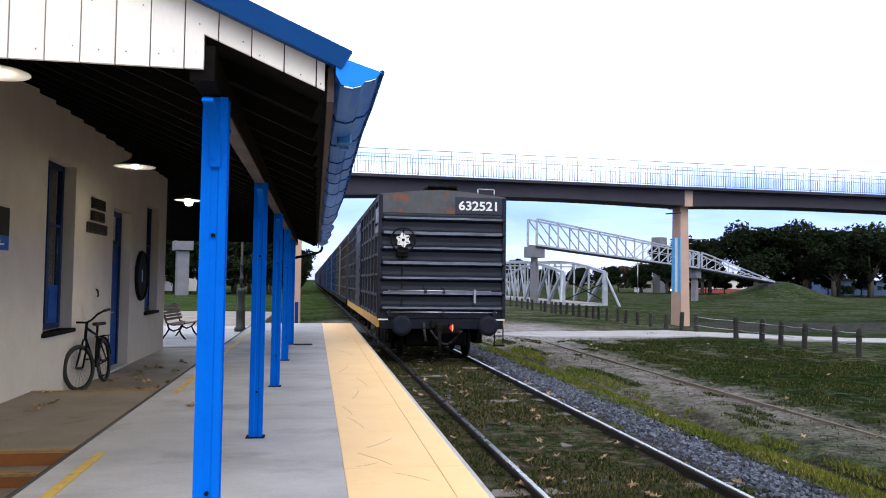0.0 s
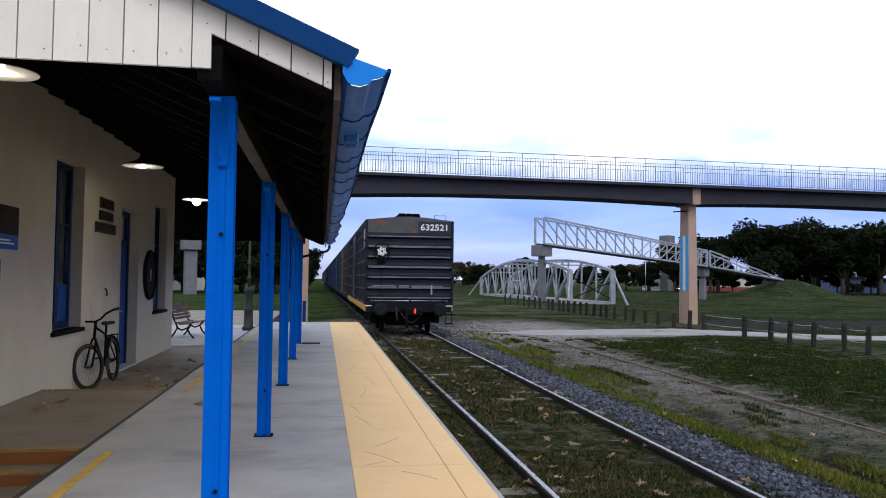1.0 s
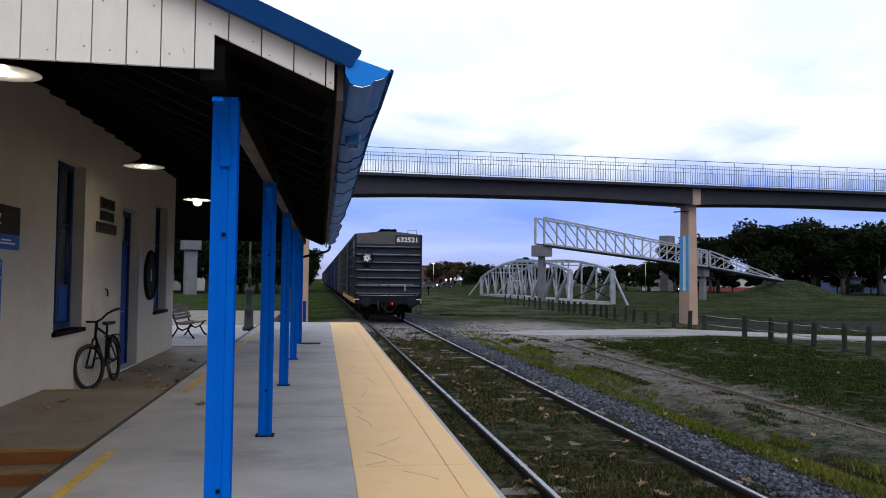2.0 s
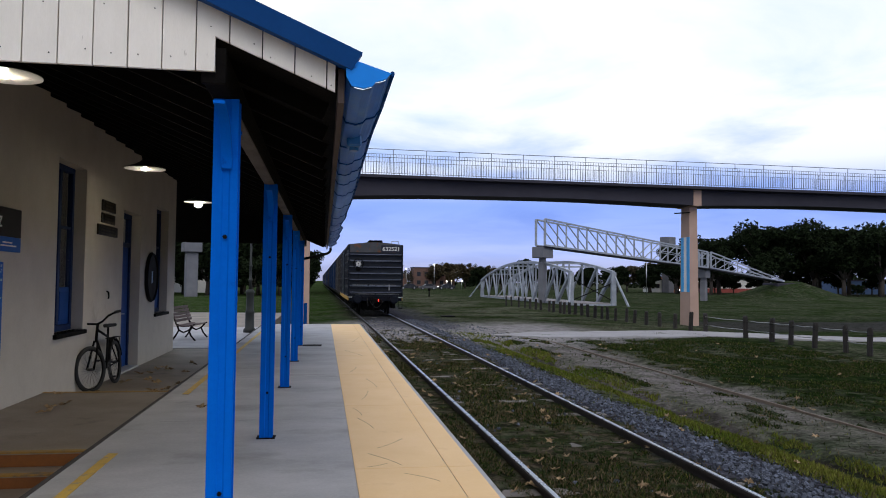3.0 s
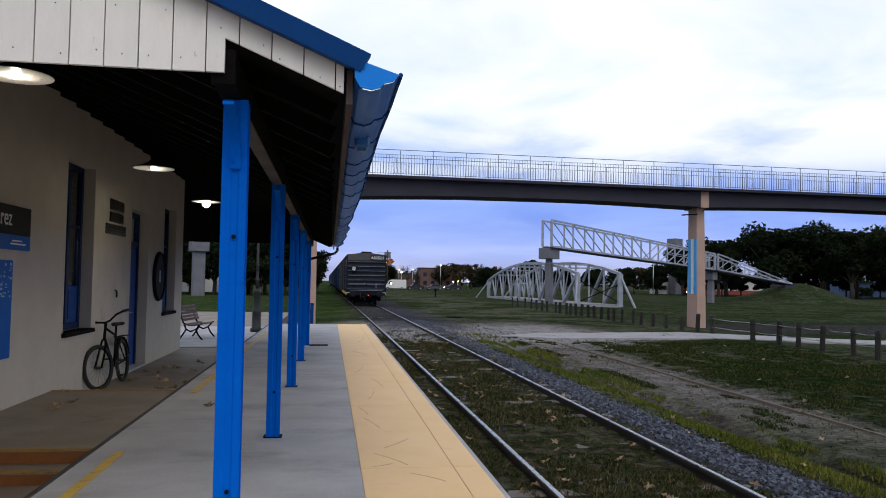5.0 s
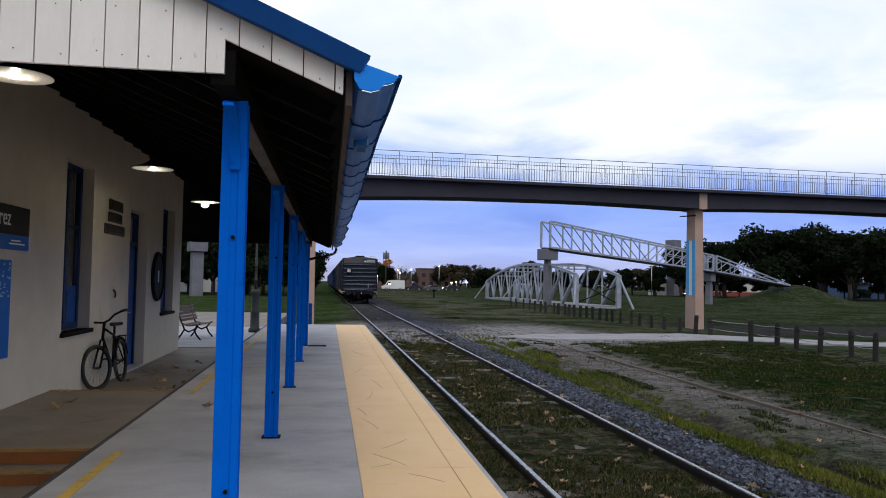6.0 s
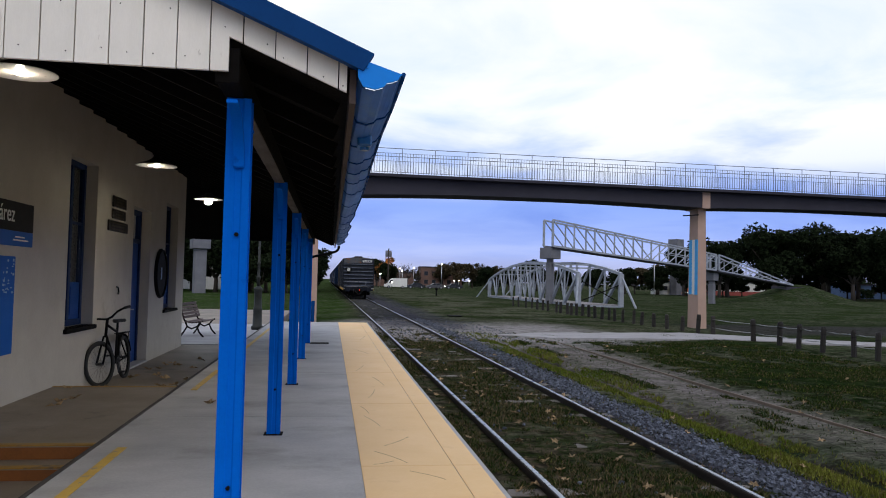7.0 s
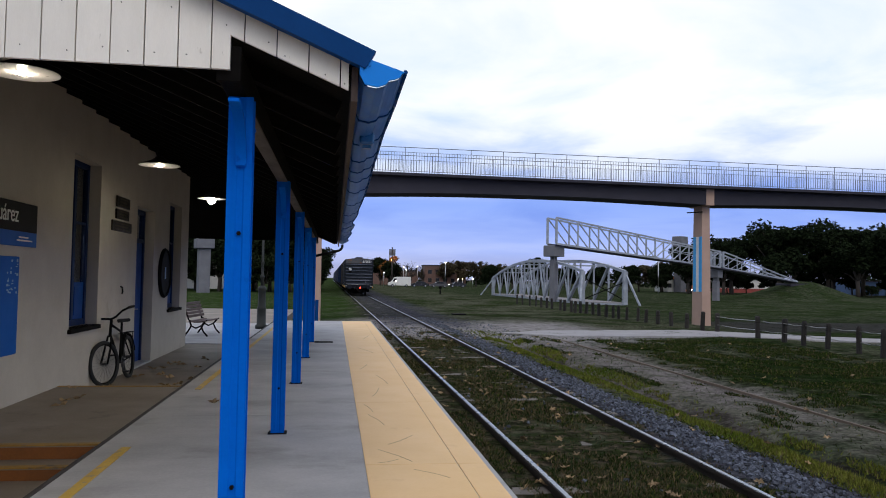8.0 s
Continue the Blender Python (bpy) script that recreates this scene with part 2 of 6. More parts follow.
_g.inputs["Base Color"].default_value, _g.inputs["Roughness"].default_value, _g.inputs["Transmission Weight"].default_value = (0.9, 0.95, 0.95, 1), 0.03, 1.0


# ---- mesh helpers ----
def box(bm, x0, x1, y0, y1, z0, z1, bevel=0.0):
    vs = [bm.verts.new((x, y, z)) for x in (x0, x1) for y in (y0, y1) for z in (z0, z1)]
    fs = [bm.faces.new([vs[i] for i in f]) for f in ((0, 1, 3, 2), (4, 6, 7, 5), (0, 4, 5, 1), (2, 3, 7, 6), (0, 2, 6, 4), (1, 5, 7, 3))]
    if bevel:
        edges = list({e for f in fs for e in f.edges})
        bmesh.ops.bevel(bm, geom=edges, offset=bevel, segments=1, affect="EDGES")


def beam(bm, p, q, w, h, up=(0, 0, 1)):
    """A bar of w by h from p to q."""
    p, q = Vector(p), Vector(q)
    d = (q - p).normalized()
    u = Vector(up)
    if abs(d.dot(u)) > 0.98:
        u = Vector((0, 1, 0))
    s = d.cross(u).normalized() * (w / 2)
    t = s.cross(d).normalized() * (h / 2)
    vs = [bm.verts.new(e + a * s + b * t) for e in (p, q) for a, b in ((-1, -1), (1, -1), (1, 1), (-1, 1))]
    for f in ((3, 2, 1, 0), (4, 5, 6, 7), (0, 1, 5, 4), (1, 2, 6, 5), (2, 3, 7, 6), (3, 0, 4, 7)):
        bm.faces.new([vs[i] for i in f])


def tube(bm, p, q, r, r2=None, seg=12, caps=True):
    p, q = Vector(p), Vector(q)
    r2 = r if r2 is None else r2
    d = (q - p).normalized()
    u = Vector((0, 0, 1)) if abs(d.z) < 0.95 else Vector((1, 0, 0))
    s = d.cross(u).normalized()
    t = s.cross(d).normalized()
    rings = []
    for c, rad in ((p, r), (q, r2)):
        rings.append([bm.verts.new(c + (s * math.cos(a) + t * math.sin(a)) * rad) for a in (2 * math.pi * k / seg for k in range(seg))])
    for k in range(seg):
        f = bm.faces.new([rings[0][k], rings[0][(k + 1) % seg], rings[1][(k + 1) % seg], rings[1][k]])
        f.smooth = True
    if caps:
        bm.faces.new(rings[0][::-1])
        bm.faces.new(rings[1])


def pipe(bm, points, r, seg=8):
    for a, b in zip(points, points[1:]):
        tube(bm, a, b, r, seg=seg)


def lathe(bm, profile, centre=(0, 0, 0), axis="z", seg=20):
    """Turns (radius, height) pairs round an axis."""
    rings = []
    c = Vector(centre)
    for r, h in profile:
        ring = []
        for k in range(seg):
            a = 2 * math.pi * k / seg
            u, v = r * math.cos(a), r * math.sin(a)
            ring.append(bm.verts.new(c + Vector({"z": (u, v, h), "y": (u, h, -v), "x": (h, u, v)}[axis])))
        rings.append(ring)
    for a, b in zip(rings, rings[1:]):
        for k in range(seg):
            f = bm.faces.new([a[k], a[(k + 1) % seg], b[(k + 1) % seg], b[k]])
            f.smooth = True
    bm.faces.new(rings[0][::-1])
    bm.faces.new(rings[-1])


def ring(bm, centre, axis, big, small, seg=28, sub=8):
    """A torus round an axis (x, y or z)."""
    c = Vector(centre)
    rows = []
    for k in range(seg):
        a = 2 * math.pi * k / seg
        row = []
        for j in range(sub):
            b = 2 * math.pi * j / sub
            rad, off = big + small * math.cos(b), small * math.sin(b)
            u, v = rad * math.cos(a), rad * math.sin(a)
            row.append(bm.verts.new(c + Vector({"z": (u, v, off), "y": (u, off, v), "x": (off, u, v)}[axis])))
        rows.append(row)
    for k in range(seg):
        for j in range(sub):
            f = bm.faces.new([rows[k][j], rows[(k + 1) % seg][j], rows[(k + 1) % seg][(j + 1) % sub], rows[k][(j + 1) % sub]])
            f.smooth = True


def sweep(bm, pts, w, h, side):
    """One bent bar of w by h through the points; side is the direction of its width."""
    pts, s = [Vector(p) for p in pts], Vector(side).normalized() * (w / 2)
    rows = []
    for k, p in enumerate(pts):
        d = (pts[min(k + 1, len(pts) - 1)] - pts[max(k - 1, 0)]).normalized()
        t = d.cross(s).normalized() * (h / 2)
        rows.append([bm.verts.new(p + a * s + b * t) for a, b in ((-1, -1), (1, -1), (1, 1), (-1, 1))])
    for r0, r1 in zip(rows, rows[1:]):
        for i in range(4):
            bm.faces.new([r0[i], r0[(i + 1) % 4], r1[(i + 1) % 4], r1[i]])
    bm.faces.new(rows[0][::-1])
    bm.faces.new(rows[-1])


def prism(bm, outline, axis, a, b):
    """An outline of pairs pushed along an axis from a to b: x takes (y, z), y takes (x, z), z takes (x, y)."""
    def at(u, v, w):
        return {"x": (w, u, v), "y": (u, w, v), "z": (u, v, w)}[axis]
    lo = [bm.verts.new(at(u, v, a)) for u, v in outline]
    hi = [bm.verts.new(at(u, v, b)) for u, v in outline]
    n = len(outline)
    for k in range(n):
        bm.faces.new([lo[k], lo[(k + 1) % n], hi[(k + 1) % n], hi[k]])
    bm.faces.new(lo[::-1])
    bm.faces.new(hi)


def mesh_of(name, bm, mat):
    bmesh.ops.recalc_face_normals(bm, faces=bm.faces)
    me = bpy.data.meshes.new(name)
    bm.to_mesh(me)
    bm.free()
    me.materials.append(mat)
    return me


def part(name, bm, mat, parent=None, label=""):
    ob = new(name, mesh_of(name, bm, mat))
    ob.parent = parent
    return tagged(ob, label)


def shared(name, me, parent, m=None):
    ob = new(name, me)
    ob.parent = parent
    if m is not None:
        ob.matrix_basis = m
    return ob


def thing(name, label, category, m=None, group="", kind=""):
    ob = new(name)
    ob.empty_display_size = 0.1
    if m is not None:
        ob.matrix_basis = m
    return tagged(ob, label, category, group, kind)


def bm_new():
    return bmesh.new()


def words(name, text, size, mat, parent, m, label="", wide=1.0, bold=0.0):
    cu = bpy.data.curves.new(name, "FONT")
    cu.body, cu.size, cu.extrude, cu.align_x, cu.align_y = text, size, 0.002, "CENTER", "CENTER"
    cu.offset = bold
    tmp = bpy.data.objects.new(name, cu)
    me = bpy.data.meshes.new_from_object(tmp)
    bpy.data.objects.remove(tmp)
    me.materials.clear()
    me.materials.append(mat)
    for v in me.vertices:
        v.co.x *= wide
    ob = new(name, me)
    ob.parent = parent
    ob.matrix_basis = m
    return tagged(ob, label)

# ---- the setting: ground, track, platform, station, roof, footbridge ----
GROUND, RAIL, LOW = -0.55, -0.37, -0.22      # open ground, top of the rails, old floor beside the wall
WALL = -3.48                                  # face of the station wall


def track_x(y):
    """Centre line of the track: straight along the platform, then drifting a little to one side."""
    s = (y - 20) / 8.0
    return 2.89 - 0.0065 * 8.0 * (math.log1p(math.exp(s)) if s < 30 else s)


def ground_z(x, y):
    z = GROUND + 0.05 * noise.noise((x * 0.35, y * 0.35, 0.3)) + 0.02 * noise.noise((x * 1.7, y * 1.7, 4.1))
    c = track_x(y) if y > -50 else 2.89
    d = abs(x - c)
    bed = max(0.0, min(1.0, (2.6 - d) / 0.9))
    z = z * (1 - bed) + bed * (-0.475 + 0.02 * noise.noise((x * 2.5, y * 2.5, 1.0)))
    if 4.9 < x < 8.4 and y < 27:              # the sunken old track and its wheel ruts
        z -= 0.05 * max(0.0, math.cos((x - 5.75) * 3.0)) * min(1.0, (27 - y) / 4)
    if 5.0 < x < 6.5 and y < 25:              # narrow ditch along the siding
        z -= 0.07 * math.exp(-((x - 5.72 - 0.12 * noise.noise((0.0, y * 0.5, 9.0))) / 0.17) ** 2)
    if x < 1.3 and y < 26.2:
        z = min(z, -0.6)
    z += 2.5 * math.exp(-(((x - 63.5) / 5.5) ** 2 + ((y - 97) / 6.0) ** 2)) + 0.5 * math.exp(-(((x - 56) / 6.0) ** 2 + ((y - 95) / 6.0) ** 2))
    return z


def axis_steps(stops):
    out = []
    for a, b, s in stops:
        k = max(1, int(round((b - a) / s)))
        out += [a + (b - a) * i / k for i in range(k)]
    return out + [stops[-1][1]]


def build_ground():
    xs = axis_steps([(-2500, -300, 550), (-300, -40, 20), (-40, 1.0, 1.0), (1.0, 18, 0.2), (18, 80, 1.0), (80, 300, 20), (300, 2500, 550)])
    ys = axis_steps([(-1500, -60, 300), (-60, 2, 3.0), (2, 34, 0.2), (34, 110, 1.0), (110, 400, 15), (400, 4000, 600)])
    verts = [(x, y, ground_z(x, y)) for y in ys for x in xs]
    n = len(xs)
    faces = [(j * n + i, j * n + i + 1, (j + 1) * n + i + 1, (j + 1) * n + i) for j in range(len(ys) - 1) for i in range(n - 1)]
    me = bpy.data.meshes.new("ground")
    me.from_pydata(verts, [], faces)
    me.shade_smooth()
    me.materials.append(ground_material())
    return tagged(new("ground", me), "worn grass ground with bare earth ruts and gravel", "ground", kind="structure")


def ground_material():
    m = bpy.data.materials.new("turf_and_earth")
    m.use_nodes = True
    n, l = m.node_tree.nodes, m.node_tree.links
    b = n["Principled BSDF"]
    tc = n.new("ShaderNodeTexCoord")
    sp = n.new("ShaderNodeSeparateXYZ")
    l.new(tc.outputs["Object"], sp.inputs[0])

    def tex(scale, detail=5.0, rough=0.6, stretch=(1, 1, 1)):
        mp = n.new("ShaderNodeMapping")
        mp.inputs["Scale"].default_value = stretch
        l.new(tc.outputs["Object"], mp.inputs[0])
        t = n.new("ShaderNodeTexNoise")
        t.inputs["Scale"].default_value, t.inputs["Detail"].default_value, t.inputs["Roughness"].default_value = scale, detail, rough
        l.new(mp.outputs[0], t.inputs["Vector"])
        return t.outputs["Fac"]

    def math_(op, a, c, clamp=False):
        x = n.new("ShaderNodeMath")
        x.operation, x.use_clamp = op, clamp
        for k, v in enumerate((a, c)):
            if isinstance(v, (int, float)):
                x.inputs[k].default_value = v
            else:
                l.new(v, x.inputs[k])
        return x.outputs[0]

    def band(value, centre, half, soft):
        """1 inside centre +- half, fading over soft."""
        d = math_("ABSOLUTE", math_("SUBTRACT", value, centre), 0)
        return math_("DIVIDE", math_("SUBTRACT", half + soft, d), soft, True)

    def mix(f, a, c):
        x = n.new("ShaderNodeMixRGB")
        l.new(f, x.inputs["Fac"])
        for k, v in (("Color1", a), ("Color2", c)):
            if isinstance(v, tuple):
                x.inputs[k].default_value = (*v, 1)
            else:
                l.new(v, x.inputs[k])
        return x.outputs[0]

    def ramp(f, lo, hi):
        r = n.new("ShaderNodeMapRange")
        r.inputs["From Min"].default_value, r.inputs["From Max"].default_value = lo, hi
        l.new(f, r.inputs["Value"])
        return r.outputs[0]

    wob = math_("MULTIPLY", math_("SUBTRACT", tex(0.5, 4), 0.5), 2.2)
    X, Y = math_("ADD", sp.outputs["X"], wob), math_("ADD", sp.outputs["Y"], wob)
    fine, mid, big = tex(9, 9, 0.85), tex(2.3, 6, 0.65), tex(0.22, 4)
    grass = mix(ramp(mid, 0.35, 0.65), (0.022, 0.046, 0.014), (0.056, 0.068, 0.028))
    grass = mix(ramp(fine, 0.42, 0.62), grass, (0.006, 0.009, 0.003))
    dry = mix(ramp(fine, 0.4, 0.62), (0.135, 0.137, 0.095), (0.026, 0.030, 0.019))
    streak = tex(1.1, 7, 0.75, (0.55, 1.0, 1.0))
    col = mix(math_("MULTIPLY", ramp(math_("ADD", math_("MULTIPLY", big, 0.55), math_("MULTIPLY", streak, 0.45)), 0.44, 0.54), 0.95), grass, dry)
    earth = mix(ramp(fine, 0.40, 0.66), (0.235, 0.21, 0.205), (0.036, 0.032, 0.030))
    stone = mix(ramp(fine, 0.35, 0.65), (0.10, 0.10, 0.125), (0.012, 0.012, 0.016))
    near = math_("DIVIDE", math_("SUBTRACT", 27.0, Y), 2.0, True)
    lush = math_("MULTIPLY", band(X, 12.2, 3.2, 1.4), near)
    col = mix(math_("MULTIPLY", lush, ramp(mid, 0.62, 0.40)), col, mix(ramp(fine, 0.40, 0.60), (0.011, 0.024, 0.006), (0.003, 0.006, 0.002)))
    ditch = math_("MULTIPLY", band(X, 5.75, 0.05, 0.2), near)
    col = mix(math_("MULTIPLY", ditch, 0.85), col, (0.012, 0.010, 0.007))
    worn = math_("MULTIPLY", near, math_("DIVIDE", math_("SUBTRACT", Y, 6.5), 7.0, True))
    ruts = math_("MULTIPLY", math_("MAXIMUM", band(X, 7.2, 0.55, 0.8), math_("MULTIPLY", band(X, 5.95, 0.15, 0.35), 0.6)), worn)
    col = mix(math_("MULTIPLY", ruts, ramp(mid, 0.30, 0.55)), col, earth)
    col = mix(math_("MULTIPLY", band(X, 2.89, 1.3, 0.6), ramp(mid, 0.32, 0.56)), col, mix(ramp(fine, 0.38, 0.64), mix(ramp(tex(4.0, 5, 0.7), 0.42, 0.56), (0.125, 0.098, 0.070), (0.034, 0.046, 0.016)), (0.010, 0.011, 0.007)))
    col = mix(math_("MULTIPLY", band(X, 4.42, 0.26, 0.3), ramp(mid, 0.25, 0.45)), col, stone)
    park = band(X, 62.0, 42.0, 6.0)
    col = mix(math_("MULTIPLY", park, ramp(mid, 0.68, 0.38)), col, mix(ramp(fine, 0.40, 0.62), (0.030, 0.050, 0.018), (0.008, 0.014, 0.006)))
    lawn = math_("MULTIPLY", band(X, -21.0, 21.5, 1.5), math_("DIVIDE", math_("SUBTRACT", Y, 25.0), 2.0, True))
    col = mix(math_("MULTIPLY", lawn, ramp(mid, 0.70, 0.40)), col, mix(ramp(fine, 0.40, 0.64), (0.036, 0.075, 0.014), (0.010, 0.020, 0.005)))
    # the way across the track, bare and stony
    cross = math_("MULTIPLY", band(Y, 30.5, 4.0, 4.0), band(X, 5.5, 3.8, 3.0))
    col = mix(math_("MULTIPLY", cross, ramp(mid, 0.3, 0.5)), col, mix(ramp(fine, 0.3, 0.7), (0.42, 0.40, 0.41), (0.13, 0.115, 0.11)))
    # gravel beside the track farther on
    far = math_("MULTIPLY", band(X, 4.0, 1.6, 1.0), math_("DIVIDE", math_("SUBTRACT", Y, 30.0), 3.0, True))
    col = mix(math_("MULTIPLY", far, ramp(mid, 0.3, 0.6)), col, stone)
    # old tarmac beyond the timber posts
    tar = math_("MULTIPLY", band(Y, 34.5, 3.0, 2.0), band(X, 29.0, 10.0, 2.0))
    col = mix(math_("MULTIPLY", tar, 0.75), col, mix(ramp(mid, 0.3, 0.7), (0.065, 0.062, 0.068), (0.035, 0.033, 0.035)))
    # dark patches: bare soil plus painted-in shade between the clumps
    soil_and_shade = math_("MULTIPLY", ramp(tex(4.2, 6, 0.72, (0.75, 1.0, 1.0)), 0.50, 0.62), 0.80)
    off_bare = math_("SUBTRACT", 1.0, math_("MULTIPLY", math_("MAXIMUM", cross, ruts), 0.6))
    col = mix(math_("MULTIPLY", soil_and_shade, off_bare), col, mix(ramp(big, 0.4, 0.6), (0.010, 0.011, 0.008), (0.016, 0.013, 0.010)))
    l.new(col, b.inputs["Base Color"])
    b.inputs["Roughness"].default_value = 0.95
    b.inputs["Specular IOR Level"].default_value = 0.0
    bp = n.new("ShaderNodeBump")
    bp.inputs["Strength"].default_value, bp.inputs["Distance"].default_value = 1.0, 0.028
    l.new(math_("ADD", fine, mid), bp.inputs["Height"])
    l.new(bp.outputs[0], b.inputs["Normal"])
    return m


def build_track():
    track = thing("railway_track", "broad gauge railway track with shiny worn rail heads", "railway track", kind="structure")
    for side in (-0.88, 0.88):
        rail, head = bm_new(), bm_new()
        prev = None
        ys = axis_steps([(-40, 20, 10), (20, 120, 5), (120, 520, 20)])
        for a, c in zip(ys, ys[1:]):
            xa, xc = track_x(a) + side, track_x(c) + side
            beam(rail, (xa, a, RAIL - 0.145), (xc, c, RAIL - 0.145), 0.13, 0.022)
            beam(rail, (xa, a, RAIL - 0.09), (xc, c, RAIL - 0.09), 0.022, 0.11)
            beam(rail, (xa, a, RAIL - 0.026), (xc, c, RAIL - 0.026), 0.068, 0.032)
            beam(head, (xa, a, RAIL - 0.005), (xc, c, RAIL - 0.005), 0.046, 0.010)
        r = part("rail", rail, M["rail_rust"], track, "rusty rail web and foot")
        part("rail_head", head, M["steel_rail"], r, "polished steel rail head")
    b = bm_new()
    for side in (7.38,):                     # two rails of a disused siding, almost sunk in the earth
        beam(b, (side, -5, GROUND - 0.02), (side + 0.3, 25.5, GROUND - 0.005), 0.04, 0.05)
    part("sunken_rail", b, M["rail_old"], track, "rusted disused rail sunk in earth")
    b = bm_new()
    box(b, -1.25, 1.25, -0.12, 0.12, -0.12, 0.0, 0.015)
    me = mesh_of("sleeper", b, M["sleeper"])
    rng = random.Random(5)
    for k in range(90):
        y = 1.0 + k * 0.66
        shared("sleeper", me, track, pose(track_x(y) + rng.uniform(-0.05, 0.05), y, -0.486 + rng.uniform(-0.022, 0.012), 0, rng.uniform(-0.6, 0.6), rng.uniform(-1, 1)))


def build_platform():
    slab = bm_new()
    prism(slab, [(-1.92, -0.6), (1.12, -0.6), (1.20, -0.12), (1.26, -0.10), (1.26, -0.02), (1.24, 0.0), (-1.92, 0.0)], "y", -6, 25.8)
    p = part("platform", slab, M["concrete"])
    tagged(p, "grey concrete station platform with a wide yellow edge", "platform", kind="structure")
    # painted edge, slab by slab with fine joints
    rng = random.Random(3)
    edges = [-6 + 3.0 * k for k in range(11)] + [25.795]
    me = {}
    for a, c in zip(edges, edges[1:]):
        ln = round(c - a - 0.008, 3)
        for nm, x0, x1, mat in (("yellow_edge_panel", 0.265, 0.985, "yellow"), ("yellow_edge_strip", 0.99, 1.205, "yellow")):
            if (nm, ln) not in me:
                b = bm_new()
                box(b, x0, x1, 0, ln, -0.02, 0.006, 0.002)
                me[nm, ln] = mesh_of(nm, b, M[mat])
            shared(nm, me[nm, ln], p, pose(0, a, 0))
    # broad floor slabs between the joints
    for k in range(9):
        b = bm_new()
        a, c = -6 + k * 3.55, min(25.79, -6 + (k + 1) * 3.55 - 0.012)
        box(b, -1.62, 0.26, a, c, -0.02, 0.004, 0.002)
        part("floor_slab", b, M["concrete"], p)
    b = bm_new()
    for a, c in ((-2.0, 6.75), (10.1, 12.2), (13.5, 25.7)):
        box(b, -1.73, -1.655, a, c, 0.0, 0.0065)
    part("edge_line", b, M["stripe"], p, "worn yellow warning line")
    for sx, sy, ang, ln in ((0.52, 6.3, 28, 0.5), (0.62, 6.9, -35, 0.45), (0.45, 7.9, 12, 0.6), (0.40, 8.6, 8, 0.5), (0.75, 5.7, 40, 0.35), (0.55, 9.8, -10, 0.7), (0.70, 11.0, 6, 0.9), (0.5, 12.6, -12, 0.8), (0.62, 15.5, 14, 1.2), (0.8, 19.0, -9, 1.4), (0.45, 6.1, -60, 0.2)):
        b = bm_new()
        pts = [(sx + 0.012 * math.sin(k * 0.8), sy + ln * (k / 5 - 0.5), 0.0068) for k in range(6)]
        turn = Matrix.Translation((sx, sy, 0)) @ Matrix.Rotation(radians(ang), 4, "Z") @ Matrix.Translation((-sx, -sy, 0))
        for u, v in zip(pts, pts[1:]):
            beam(b, turn @ Vector(u), turn @ Vector(v), 0.006, 0.001)
        part("scuff_mark", b, M["scuff"], p, "faint dark scuff")
    b = bm_new()
    box(b, -0.42, -0.02, 17.15, 17.55, -0.01, 0.010, 0.003)
    part("drain_plate", b, M["iron"], p, "dark iron drain plate")
    b = bm_new()
    box(b, -1.952, -1.912, -6, 25.8, -0.6, 0.008, 0.004)
    part("kerb", b, M["kerb"], p, "dark worn concrete kerb")
    # landing level with the platform, two steps down on both sides
    landing = thing("landing_step", "concrete landing with orange painted step risers", "steps", kind="structure")
    b = bm_new()
    box(b, WALL - 0.02, -1.955, 6.9, 10.45, -0.6, -0.004, 0.004)
    part("landing", b, M["old_floor"], landing)
    for y0, y1, z1 in ((6.60, 6.895, -0.12), (10.455, 10.75, -0.115)):
        b = bm_new()
        box(b, WALL - 0.02, -1.955, y0, y1, -0.6, z1, 0.004)
        part("tread", b, M["old_floor"], landing)
    for y, z0, z1 in ((6.895, -0.118, -0.02), (6.595, -0.235, -0.135)):
        b = bm_new()
        box(b, WALL - 0.015, -1.96, y - 0.006, y + 0.004, z0, z1)
        part("riser", b, M["orange"], landing, "orange painted riser")
    for y, z in ((6.93, -0.001), (6.63, -0.117), (10.42, -0.001), (10.72, -0.112)):
        b = bm_new()
        box(b, WALL - 0.015, -1.96, y - 0.035, y + 0.035, z - 0.01, z + 0.003)
        part("nosing", b, M["nosing"], landing, "worn yellow painted nosing")
    b = bm_new()
    box(b, -9, -1.955, -8, 40, -0.7, LOW, 0.0)
    lo = part("pavement", b, M["old_floor"])
    tagged(lo, "worn brown concrete floor beside the station wall", "pavement", kind="structure")
    b = bm_new()
    box(b, -9, -1.96, 19.2, 27.5, LOW - 0.05, LOW + 0.02, 0.004)
    part("pale_slab", b, M["concrete"], lo, "pale concrete paving")


def wall_openings():
    """y from, y to, z from, z to."""
    return [(10.75, 11.95, 0.70, 3.05), (14.10, 15.40, LOW, 2.66), (16.75, 18.0, 0.72, 2.98)]


